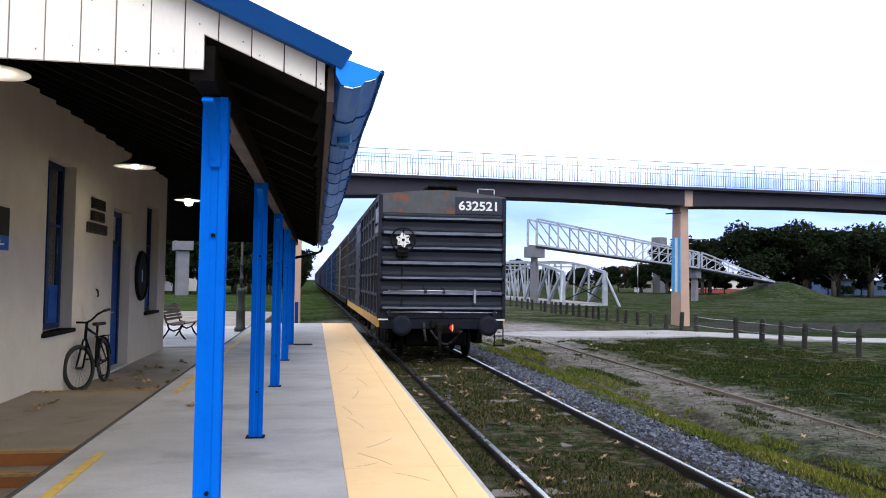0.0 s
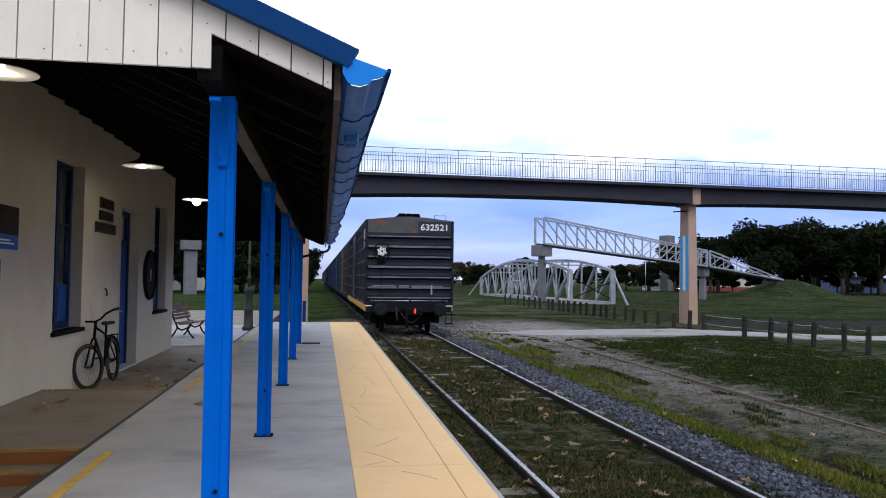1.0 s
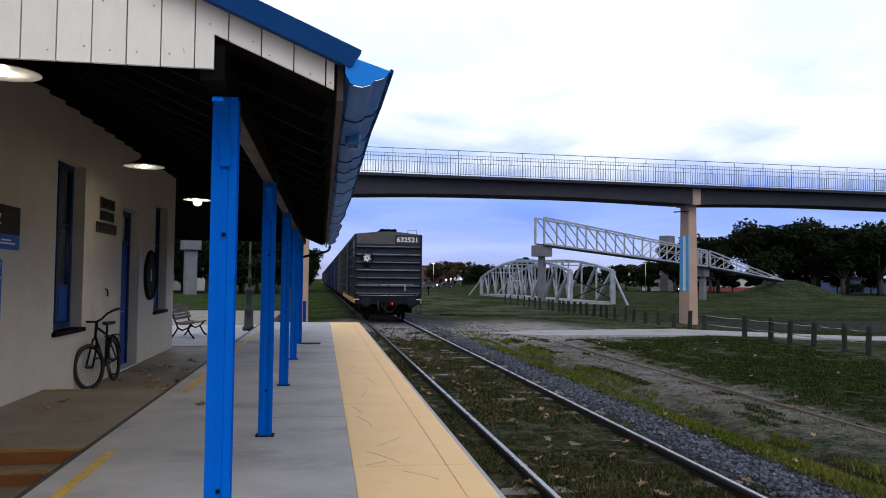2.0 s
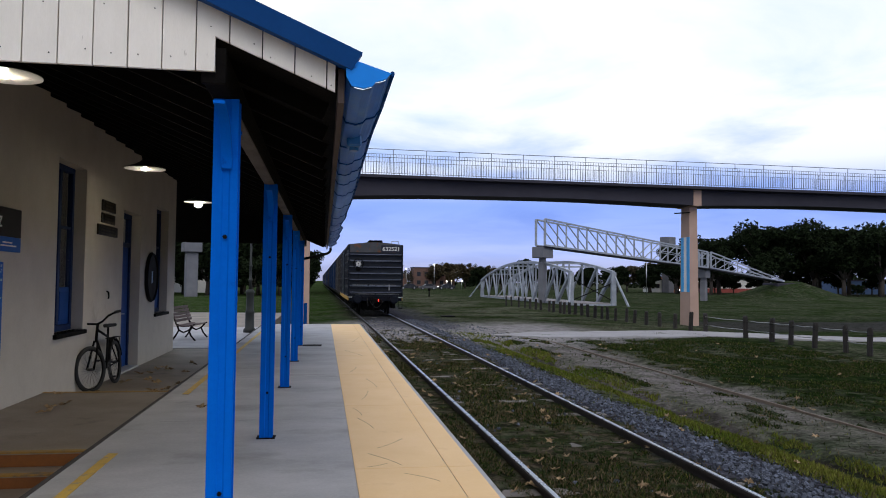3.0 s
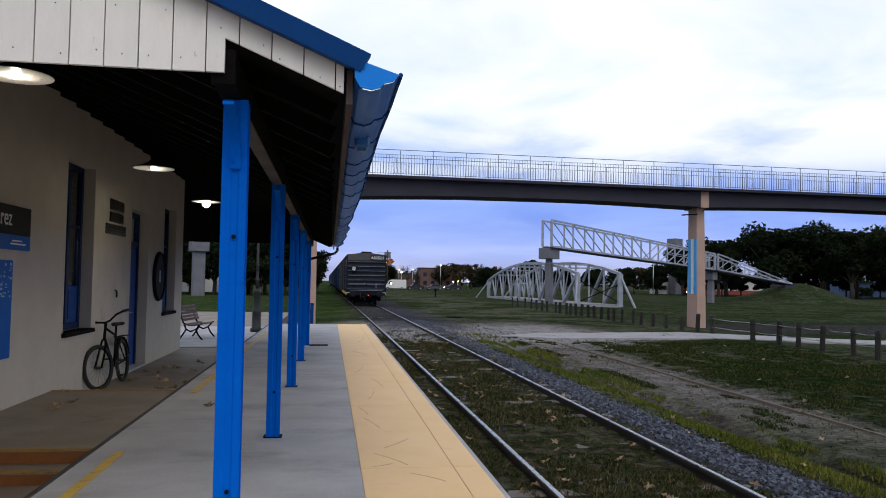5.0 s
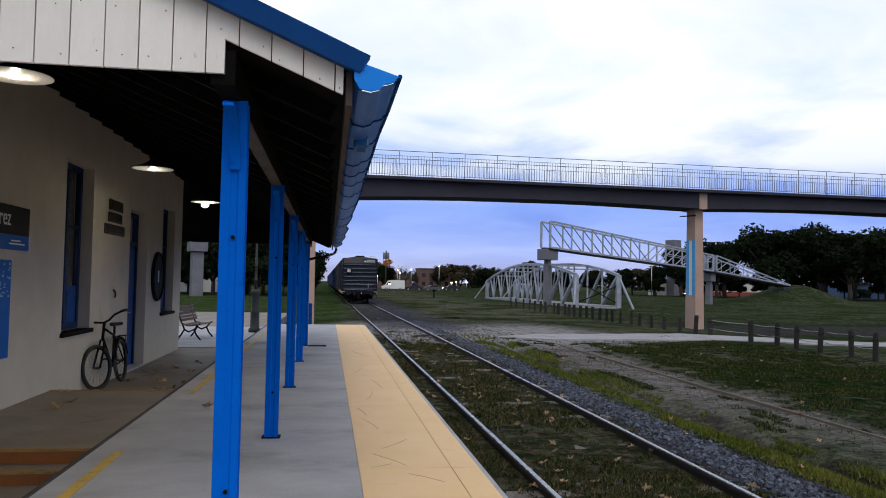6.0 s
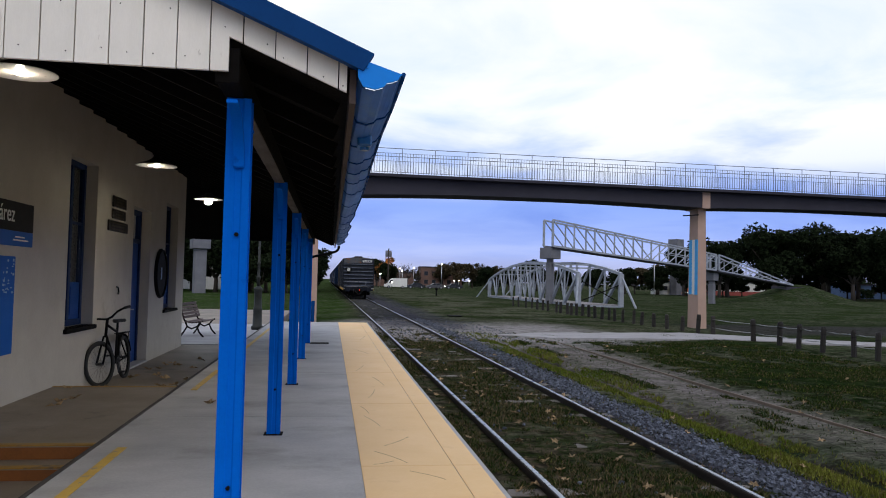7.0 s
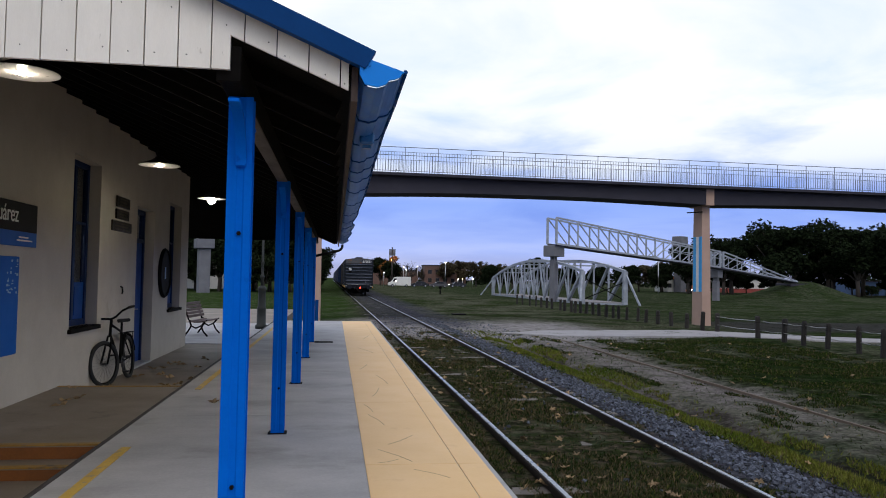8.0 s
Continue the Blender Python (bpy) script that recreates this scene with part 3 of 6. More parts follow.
def pierced_wall(x0, x1, ya, yb, za, zb, holes):
    """One closed wall across x with openings (y from, y to, z from, z to) through it."""
    ys = sorted({ya, yb, *(v for h in holes for v in h[:2])})
    zs = sorted({za, zb, *(v for h in holes for v in h[2:])})

    def full(i, j):
        if not (0 <= i < len(ys) - 1 and 0 <= j < len(zs) - 1):
            return False
        y, z = (ys[i] + ys[i + 1]) / 2, (zs[j] + zs[j + 1]) / 2
        return not any(h[0] < y < h[1] and h[2] < z < h[3] for h in holes)

    bm = bm_new()
    grid = [[[bm.verts.new((x, y, z)) for z in zs] for y in ys] for x in (x0, x1)]
    for i in range(len(ys) - 1):
        for j in range(len(zs) - 1):
            if not full(i, j):
                continue
            q = ((i, j), (i + 1, j), (i + 1, j + 1), (i, j + 1))
            for g in grid:
                bm.faces.new([g[u][v] for u, v in q])
            for (u, v), (p, o), (di, dj) in zip(q, q[1:] + q[:1], ((0, -1), (1, 0), (0, 1), (-1, 0))):
                if not full(i + di, j + dj):
                    bm.faces.new([grid[0][u][v], grid[0][p][o], grid[1][p][o], grid[1][u][v]])
    bmesh.ops.delete(bm, geom=[v for v in bm.verts if not v.link_faces], context="VERTS")
    return bm


def build_station():
    top, back = 4.05, WALL - 0.35
    holes = wall_openings()
    w = pierced_wall(back, WALL, -7.0, 18.85, -0.6, top, holes)
    wall = part("wall_station", w, M["plaster"])
    tagged(wall, "cream plastered station wall, soiled at the base", "wall", kind="structure")
    b = bm_new()
    box(b, -9.0, back - 0.005, 18.5, 18.84, -0.6, top)
    tagged(part("wall_end", b, M["plaster"]), "cream plastered end wall of the station", "wall", kind="structure")
    b = bm_new()
    box(b, -9.0, -8.7, -7, 18.49, -0.6, top)
    box(b, -8.69, back - 0.005, -7.0, -6.7, -0.6, top)
    box(b, -8.69, back - 0.005, -6.69, 18.49, LOW - 0.1, LOW)
    tagged(part("wall_back", b, M["plaster"]), "plain inner walls of the station", "wall", kind="structure")
    for k, (a, c, z0, z1) in enumerate(wall_openings()):
        if z0 > LOW:
            win = thing("window_%d" % (k + 1), "tall blue painted wooden window in a deep reveal", "window", pose(WALL - 0.2, a, z0), kind="structure")
            wd, h = c - a, z1 - z0
            f = bm_new()
            for u0, u1, v0, v1 in ((0, 0.08, 0, h), (wd - 0.08, wd, 0, h), (0.08, wd - 0.08, 0, 0.09), (0.08, wd - 0.08, h - 0.08, h), (wd / 2 - 0.05, wd / 2 + 0.05, 0.09, h - 0.08)):
                box(f, -0.04, 0.04, u0 + 0.002, u1 - 0.002, v0 + 0.002, v1 - 0.002, 0.006)
            fr = part("window_frame", f, M["window_blue"], win, "dark blue painted frame")
            for u0 in (0.08, wd / 2 + 0.05):
                for v0, v1 in ((0.62, (h + 0.55) / 2), ((h + 0.63) / 2, h - 0.08)):
                    g = bm_new()
                    box(g, -0.006, 0.0, u0, u0 + wd / 2 - 0.13, v0, v1)
                    part("pane", g, M["glass"], win).visible_shadow = False
                s = bm_new()
                box(s, -0.02, 0.02, u0, u0 + wd / 2 - 0.13, 0.09, 0.62, 0.006)
                box(s, 0.02, 0.03, u0 + 0.06, u0 + wd / 2 - 0.19, 0.15, 0.56, 0.004)
                part("panel", s, M["door_blue"], win)
                s = bm_new()
                box(s, -0.02, 0.025, u0, u0 + wd / 2 - 0.13, (h + 0.55) / 2, (h + 0.63) / 2, 0.004)
                part("glazing_bar", s, M["window_blue"], win)
            # added sheet, dark to stand for the unlit room behind the glass
            s = bm_new()
            box(s, -0.10, -0.07, 0.01, wd - 0.01, 0.01, h - 0.01)
            part("blind", s, M["dark_wood"], win, "added dark sheet behind the panes")
            s = bm_new()
            box(s, 0.05, 0.25, -0.05, wd + 0.05, -0.06, 0.0, 0.008)
            part("window_sill", s, M["dark_wood"], win, "dark projecting sill")
        else:
            d = thing("door_1", "tall blue painted panelled wooden door, closed", "door", pose(WALL - 0.22, a, z0), kind="structure")
            wd, h = c - a, z1 - z0
            f = bm_new()
            for u0, u1, v0, v1 in ((0, 0.09, 0, h), (wd - 0.09, wd, 0, h), (0.09, wd - 0.09, h - 0.09, h), (0.09, wd - 0.09, h - 0.62, h - 0.54)):
                box(f, -0.05, 0.05, u0 + 0.002, u1 - 0.002, v0, v1 - 0.002, 0.006)
            part("door_frame", f, M["window_blue"], d)
            for u0 in (0.092, wd / 2 + 0.003):
                u1 = u0 + wd / 2 - 0.096
                lf = bm_new()
                box(lf, -0.025, 0.02, u0, u1, 0.01, h - 0.625, 0.004)
                for v0, v1 in ((0.12, 0.75), (0.85, 1.45), (1.55, h - 0.72)):
                    box(lf, 0.02, 0.032, u0 + 0.07, u1 - 0.07, v0, v1, 0.006)
                leaf = part("door_leaf", lf, M["door_blue"], d)
                if u0 > 0.3:
                    hd = bm_new()
                    tube(hd, (0.02, u0 + 0.05, 1.02), (0.07, u0 + 0.05, 1.02), 0.012, seg=8)
                    tube(hd, (0.07, u0 + 0.05, 1.02), (0.07, u0 + 0.16, 1.02), 0.011, seg=8)
                    part("door_handle", hd, M["chrome"], leaf, "steel lever handle")
            g = bm_new()
            box(g, -0.006, 0.0, 0.09, wd - 0.09, h - 0.54, h - 0.09)
            part("pane", g, M["glass"], d).visible_shadow = False
            s = bm_new()
            box(s, -0.12, 0.24, 0.0, wd, -0.05, 0.03, 0.006)
            part("threshold", s, M["concrete"], d, "pale stone threshold")


def roof_under(x):
    return 2.55 - 0.42 * (x + 0.5)


def build_roof():
    y0, y1 = 3.55, 20.4
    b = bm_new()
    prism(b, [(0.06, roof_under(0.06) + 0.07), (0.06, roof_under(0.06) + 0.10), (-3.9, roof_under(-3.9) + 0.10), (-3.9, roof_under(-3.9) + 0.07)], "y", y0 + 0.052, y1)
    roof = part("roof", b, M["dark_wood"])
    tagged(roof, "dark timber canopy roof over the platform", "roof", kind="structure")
    b = bm_new()                                      # corrugated sheet on top
    k = 0.152
    n = int((y1 - y0 + 0.16) / (k / 2))
    pts = [(y0 - 0.08 + i * k / 2, 0.018 * (1 if i % 2 else 0)) for i in range(n)]
    top = [[], []]
    for y, dz in pts:
        for e, x in enumerate((0.14, -3.95)):
            top[e].append(b.verts.new((x, y, roof_under(x) + 0.135 + dz)))
    for i in range(n - 1):
        b.faces.new([top[0][i], top[0][i + 1], top[1][i + 1], top[1][i]])
    part("roof_sheet", b, M["roof_blue"], roof, "blue painted corrugated roof sheet")
    # behind the wall the roof goes on over the rooms
    b = bm_new()
    prism(b, [(-3.9, 4.1), (-3.9, 4.16), (-9.1, 5.9), (-9.1, 5.84)], "y", -7.1, 20.0)
    part("rear_slope", b, M["roof_blue"], roof)
    b = bm_new()
    prism(b, [(-3.83, 4.05), (-9.0, 5.84), (-9.0, 4.05)], "y", 18.5, 18.84)
    prism(b, [(-3.83, 4.05), (-9.0, 5.84), (-9.0, 4.05)], "y", -7.0, -6.7)
    part("gable", b, M["plaster"], roof)
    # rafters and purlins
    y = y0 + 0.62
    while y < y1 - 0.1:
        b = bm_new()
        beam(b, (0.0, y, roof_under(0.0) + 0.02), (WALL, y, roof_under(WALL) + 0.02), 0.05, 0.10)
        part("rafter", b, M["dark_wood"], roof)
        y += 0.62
    # beam sides and added end block coloured as unlit, underside plank as lit
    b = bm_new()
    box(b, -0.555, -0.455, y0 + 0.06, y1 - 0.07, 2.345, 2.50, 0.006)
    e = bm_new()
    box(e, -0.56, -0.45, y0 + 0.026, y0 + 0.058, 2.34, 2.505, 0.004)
    part("beam_end", e, M["dark_wood"], roof, "added block, dark as the unlit beam end")
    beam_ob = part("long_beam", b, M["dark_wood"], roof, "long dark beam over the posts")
    b = bm_new()
    box(b, -0.55, -0.46, y0 + 0.75, y1 - 0.1, 2.334, 2.344, 0.002)
    part("beam_plate", b, M["beam_grey"], beam_ob, "grey plank added as the lit underside of the beam")
    # bargeboard, a blue band along the slope at both ends
    for ya, yb in ((y0 - 0.085, y0 - 0.03), (y1, y1 + 0.04)):
        b = bm_new()
        prism(b, [(0.115, roof_under(0.115) + 0.114), (0.162, roof_under(0.162) + 0.215), (-3.95, roof_under(-3.95) + 0.27), (-3.95, roof_under(-3.95) + 0.132)], "y", ya, yb)
        part("bargeboard", b, M["blue_dark"], roof, "dark blue painted bargeboard")
    # vertical white boards that close the end
    rng = random.Random(9)
    edges = [0.045, 0.003]
    x = 0.003
    while x > -3.45:
        x -= 0.146
        edges.append(x)
    for ya, yb in ((y0, y0 + 0.022), (y1 - 0.022, y1)):
        for xr, xl in zip(edges, edges[1:]):
            b = bm_new()
            g = 0.003
            xa, xb = xl + g, xr - g
            outline = [(xb, roof_under(xb) + 0.132), (xa, roof_under(xa) + 0.132)]
            if xa < -0.497 < xb:                      # notched round the long beam
                outline += [(xa, 2.39), (-0.497, 2.39), (-0.497, roof_under(-0.497)), (xb, roof_under(xb))]
            else:
                outline += [(x, 2.39 if xb < -0.497 else roof_under(x)) for x in (xa, xb)]
            prism(b, outline, "y", ya + rng.uniform(0, 0.003), yb)
            # far-end boards get dark wood: shade on their inner side as colour
            part("fascia_board", b, M["board" if ya < 5 else "dark_wood"], roof, "cream white painted board" if ya < 5 else "white board coloured dark for its unlit inner side")
    b = bm_new()
    tube(b, (0, 0, 0), (0, 0.004, 0), 0.003, seg=6)
    nail_me = mesh_of("nail", b, M["iron"])
    for xr, xl in zip(edges, edges[1:]):
        low = 2.39 if xr < -0.5 else roof_under((xr + xl) / 2)
        for dz in (0.05, 0.28) if low == 2.39 else (0.03,):
            if low + dz < roof_under(xr) + 0.08:
                shared("nail", nail_me, roof, pose(rng.uniform(xl + 0.03, xr - 0.03) if xr - xl > 0.07 else (xl + xr) / 2, y0 - 0.003, low + dz + rng.uniform(-0.012, 0.02)))
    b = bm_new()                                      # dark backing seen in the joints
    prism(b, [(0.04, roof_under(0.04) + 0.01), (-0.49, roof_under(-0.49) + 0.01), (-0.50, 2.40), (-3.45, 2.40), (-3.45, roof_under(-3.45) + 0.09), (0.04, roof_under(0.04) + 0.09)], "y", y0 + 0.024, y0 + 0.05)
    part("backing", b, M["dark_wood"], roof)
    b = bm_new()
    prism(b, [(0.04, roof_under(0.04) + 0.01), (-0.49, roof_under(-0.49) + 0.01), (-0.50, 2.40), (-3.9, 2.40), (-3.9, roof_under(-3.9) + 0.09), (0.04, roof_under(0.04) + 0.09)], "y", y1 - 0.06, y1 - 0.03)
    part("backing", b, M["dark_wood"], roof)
    b = bm_new()
    prism(b, [(0.055, 2.27), (0.085, 2.27), (0.085, 2.43), (0.055, 2.43)], "y", y0, y1)
    part("eaves_board", b, M["eaves_brown"], roof, "worn brown eaves board")
    # gutter: open trough with a rolled lip, brackets and a bent stretch
    gut = thing("gutter", "battered blue painted sheet metal gutter on brackets", "gutter")
    def gutter_sag(y):
        return 0.012 * math.sin(y * 0.9) + (0.02 * math.sin(y * 2.3) if y > 11 else 0.0) + 0.006 * noise.noise((0, y * 1.3, 0))

    prof = [(0.09, 2.465), (0.09, 2.38), (0.115, 2.335), (0.17, 2.325), (0.21, 2.338), (0.225, 2.358), (0.25, 2.364), (0.275, 2.374), (0.285, 2.392), (0.30, 2.405)]
    b = bm_new()
    ys = [y0 - 0.06 + i * 0.35 for i in range(int((y1 + 0.4 - y0) / 0.35))]
    rows = []
    for y in ys:
        sag = gutter_sag(y)
        rows.append([b.verts.new((px + (sag * 1.2 if px > 0.1 else 0), y, pz + sag)) for px, pz in prof])
    for r0, r1 in zip(rows, rows[1:]):
        for i in range(len(prof) - 1):
            b.faces.new([r0[i], r0[i + 1], r1[i + 1], r1[i]])
    bmesh.ops.solidify(b, geom=b.faces[:], thickness=0.003)
    part("trough", b, M["gutter"], gut)
    b = bm_new()
    for a, c in zip(ys, ys[1:]):
        tube(b, (0.305 + 1.2 * gutter_sag(a), a, 2.407 + gutter_sag(a)), (0.305 + 1.2 * gutter_sag(c), c, 2.407 + gutter_sag(c)), 0.011, seg=8)
    part("lip", b, M["blue_dark"], gut, "dark rolled lip")
    for y in (4.25, 4.95, 5.7, 6.3, 7.0, 8.0, 9.4, 10.8, 12.2, 13.6, 15.0, 16.4, 17.8, 19.2):
        b = bm_new()
        pts = [(px + (1.2 * gutter_sag(y) if px > 0.1 else 0), y, pz - 0.006 + gutter_sag(y)) for px, pz in prof[1:]]
        sweep(b, pts, 0.025, 0.006, (0, 1, 0))
        part("bracket", b, M["blue_dark"], gut)
    b = bm_new()
    box(b, 0.13, 0.22, 4.66, 4.80, 2.27, 2.345, 0.012)
    tube(b, (0.175, 4.73, 2.34), (0.175, 4.73, 2.25), 0.03, seg=10)
    part("outlet", b, M["gutter"], gut, "torn outlet stub")
    b = bm_new()
    pipe(b, [(0.17, y1 + 0.1, 2.33), (0.17, y1 + 0.1, 2.24), (0.10, y1 + 0.1, 2.17), (-0.66, y1 + 0.1, 1.98), (-0.66, y1 + 0.1, 0.0)], 0.035, 10)
    part("downpipe", b, M["iron"], gut, "dark downpipe")
    b = bm_new()
    prism(b, prof[:-1] + [(0.297, 2.40)], "y", y0 - 0.075, y0 - 0.062)
    part("end_cap", b, M["cap_blue"], gut, "bright blue end cap")
    roof_posts(y0, y1)


def roof_posts(y0, y1):
    p = thing("canopy_post", "bright blue painted steel canopy post with a curved bracket", "post", pose(-0.486, 3.92, 0), "canopy posts")
    b = bm_new()                                      # channel section with flanges, open towards the track
    prism(b, [(-0.055, -0.05), (-0.012, -0.05), (-0.004, -0.044), (0.022, -0.044), (0.030, -0.05), (0.065, -0.05), (0.065, -0.04), (0.03, -0.038), (0.012, -0.025), (0.012, 0.025), (0.03, 0.038), (0.065, 0.04), (0.065, 0.05), (-0.055, 0.05)], "z", 0.012, 2.34)
    part("shaft", b, M["blue"], p)
    for sgn in (-1, 1):
        b = bm_new()
        pts = []
        for k in range(15):
            a = radians(90 * k / 14)
            pts.append((0.012, sgn * (0.058 + 0.32 * (1 - math.cos(a))), 2.0 + 0.25 * math.sin(a)))
        sweep(b, pts, 0.05, 0.016, (1, 0, 0))
        box(b, -0.015, 0.04, min(sgn * 0.05, sgn * 0.068), max(sgn * 0.05, sgn * 0.068), 1.99, 2.04, 0.006)
        part("bracket", b, M["blue"], p, "curved steel bracket")
    b = bm_new()
    box(b, -0.08, 0.09, -0.075, 0.075, 0.002, 0.012, 0.003)
    part("base_plate", b, M["iron"], p, "dark steel base plate")
    for z in (1.66, 0.42):
        b = bm_new()
        tube(b, (0.01, -0.043, z), (0.01, -0.058, z), 0.011, seg=6)
        part("bolt", b, M["iron"], p)
    for k in range(1, 5):
        copy_thing(p, pose(-0.5, 3.92 + k * 3.36, 0))


def build_footbridge():
    br = thing("footbridge", "concrete footbridge with a railing over the railway", "footbridge")
    yc, half = 35.2, 1.2
    def deck_top(x):
        return 6.225 - 0.0056 * x
    def deck_low(x):
        near = min(abs(x - q) for q in (-0.85, 17.7, 36.2, 54.7, -19.3))
        return 5.41 - 0.17 * max(0.0, 1 - near / 7.0) ** 1.5 - 0.0004 * (x - 12) ** 2
    xs = [-36 + 1.5 * k for k in range(73)]
    def ribbon(y_a, y_b, top, low):
        b = bm_new()
        rows = [[b.verts.new((x, yy, z)) for yy, z in ((y_a, low(x)), (y_a, top(x)), (y_b, top(x)), (y_b, low(x)))] for x in xs]
        for r0, r1 in zip(rows, rows[1:]):
            for i in range(4):
                b.faces.new([r0[i], r0[(i + 1) % 4], r1[(i + 1) % 4], r1[i]])
        b.faces.new(rows[0])
        b.faces.new(rows[-1][::-1])
        return b
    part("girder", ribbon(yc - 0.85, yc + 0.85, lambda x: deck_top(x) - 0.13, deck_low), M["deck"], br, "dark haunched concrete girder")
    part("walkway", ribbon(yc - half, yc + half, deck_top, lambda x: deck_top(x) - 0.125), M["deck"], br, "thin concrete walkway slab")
    def railing(b, bars=True):
        for k in range(1, 12 if bars else 1):
            tube(b, (k * 0.125, 0, 0.08), (k * 0.125, 0, 0.93), 0.010, seg=5)
        tube(b, (0, 0, 0), (0, 0, 1.15), 0.016, seg=6)
        for z, r in ((1.15, 0.016), (0.93, 0.010), (0.08, 0.012)):
            tube(b, (0, 0, z), (1.5, 0, z), r, seg=6)
        return b
    whole = mesh_of("railing_run", railing(bm_new()), M["railing"])
    b = bm_new()
    tube(b, (0, 0, 0), (0, 0, 1.15), 0.016, seg=6)
    post_me = mesh_of("railing_post", b, M["railing"])
    rails_me = []
    for z, r in ((1.15, 0.016), (0.93, 0.010), (0.08, 0.012)):
        b = bm_new()
        tube(b, (0, 0, z), (1.5, 0, z), r, seg=6)
        rails_me.append(mesh_of("rail", b, M["railing"]))
    b = bm_new()
    tube(b, (0, 0, 0.08), (0, 0, 0.93), 0.010, seg=5)
    bar_me = mesh_of("baluster", b, M["railing"])
    for x0 in xs[:-1]:
        for y in (yc - half + 0.08, yc + half - 0.08):
            m = pose(x0, y, deck_top(x0), 0, -math.degrees(math.atan2(deck_top(x0 + 1.5) - deck_top(x0), 1.5)), 0)
            if y < yc and 0 <= x0 < 27.5:
                shared("railing_post", post_me, br, m)
                for r in rails_me:
                    shared("rail", r, br, m)
                for k in range(1, 12):
                    shared("baluster", bar_me, br, m @ pose(k * 0.125, 0, 0))
            else:
                tagged(shared("railing_run", whole, br, m), kind="stuff")
    for x in (-19.3, -0.85, 17.7, 36.2, 54.7):
        b = bm_new()
        top = deck_low(x) + 0.02
        lo = [b.verts.new((x + a, yc + c, GROUND - 0.1)) for a, c in ((-0.22, -0.55), (0.22, -0.55), (0.22, 0.55), (-0.22, 0.55))]
        hi = [b.verts.new((x + a, yc + c, top)) for a, c in ((-0.20, -0.42), (0.20, -0.42), (0.20, 0.42), (-0.20, 0.42))]
        for r0, r1 in ((lo, hi),):
            for i in range(4):
                b.faces.new([r0[i], r0[(i + 1) % 4], r1[(i + 1) % 4], r1[i]])
        b.faces.new(lo[::-1]); b.faces.new(hi)
        box(b, x - 0.2, x + 0.2, yc - 0.88, yc + 0.88, deck_low(x) - 0.01, deck_top(x) - 0.14)
        pier = part("pier", b, M["pier"], br, "tapered salmon painted concrete pier")
        if abs(x - 17.7) < 0.1:
            for c0, c1, mat in ((-0.46, -0.18, "flag_blue"), (-0.18, 0.10, "white"), (0.10, 0.40, "flag_blue")):
                f = bm_new()
                box(f, x - 0.232, x - 0.20, yc + c0, yc + c1, 1.07, 3.74)
                part("painted_band", f, M[mat], pier, "painted flag stripe")
            f = bm_new()
            tube(f, (x - 0.2, yc - 0.5, 4.93), (x - 1.0, yc - 0.5, 4.86), 0.03, seg=8)
            part("spout", f, M["iron"], pier, "dark drain spout")


M["flag_blue"] = material("flag_blue_paint", (0.03, 0.34, 0.74), 0.6, (0.02, 0.27, 0.60), 4, 0.7, 40, 0.1)

# ---- the goods train ----
M["stencil"] = material("stencil_paint", (0.35, 0.37, 0.40), 0.7, (0.12, 0.13, 0.15), 5, 0.9, 40, 0.1, spots=(0.06, 0.06, 0.07), spot_scale=9, spot_edge=(0.5, 0.6))
M["buffer"] = material("buffer_paint", (0.012, 0.015, 0.024), 0.7, (0.006, 0.007, 0.011), 3, 0.8, 30, 0.2, spec=0.1)
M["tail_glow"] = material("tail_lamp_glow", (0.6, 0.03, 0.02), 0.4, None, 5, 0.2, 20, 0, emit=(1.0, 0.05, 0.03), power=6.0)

CAR, PITCH, HALF, TOP, FLOOR = 14.6, 16.0, 1.46, 3.78, 0.98     # body length, car to car, half width, eaves and sill above the rail


def train_y(t):
    return 17.2 + 8.0 * t


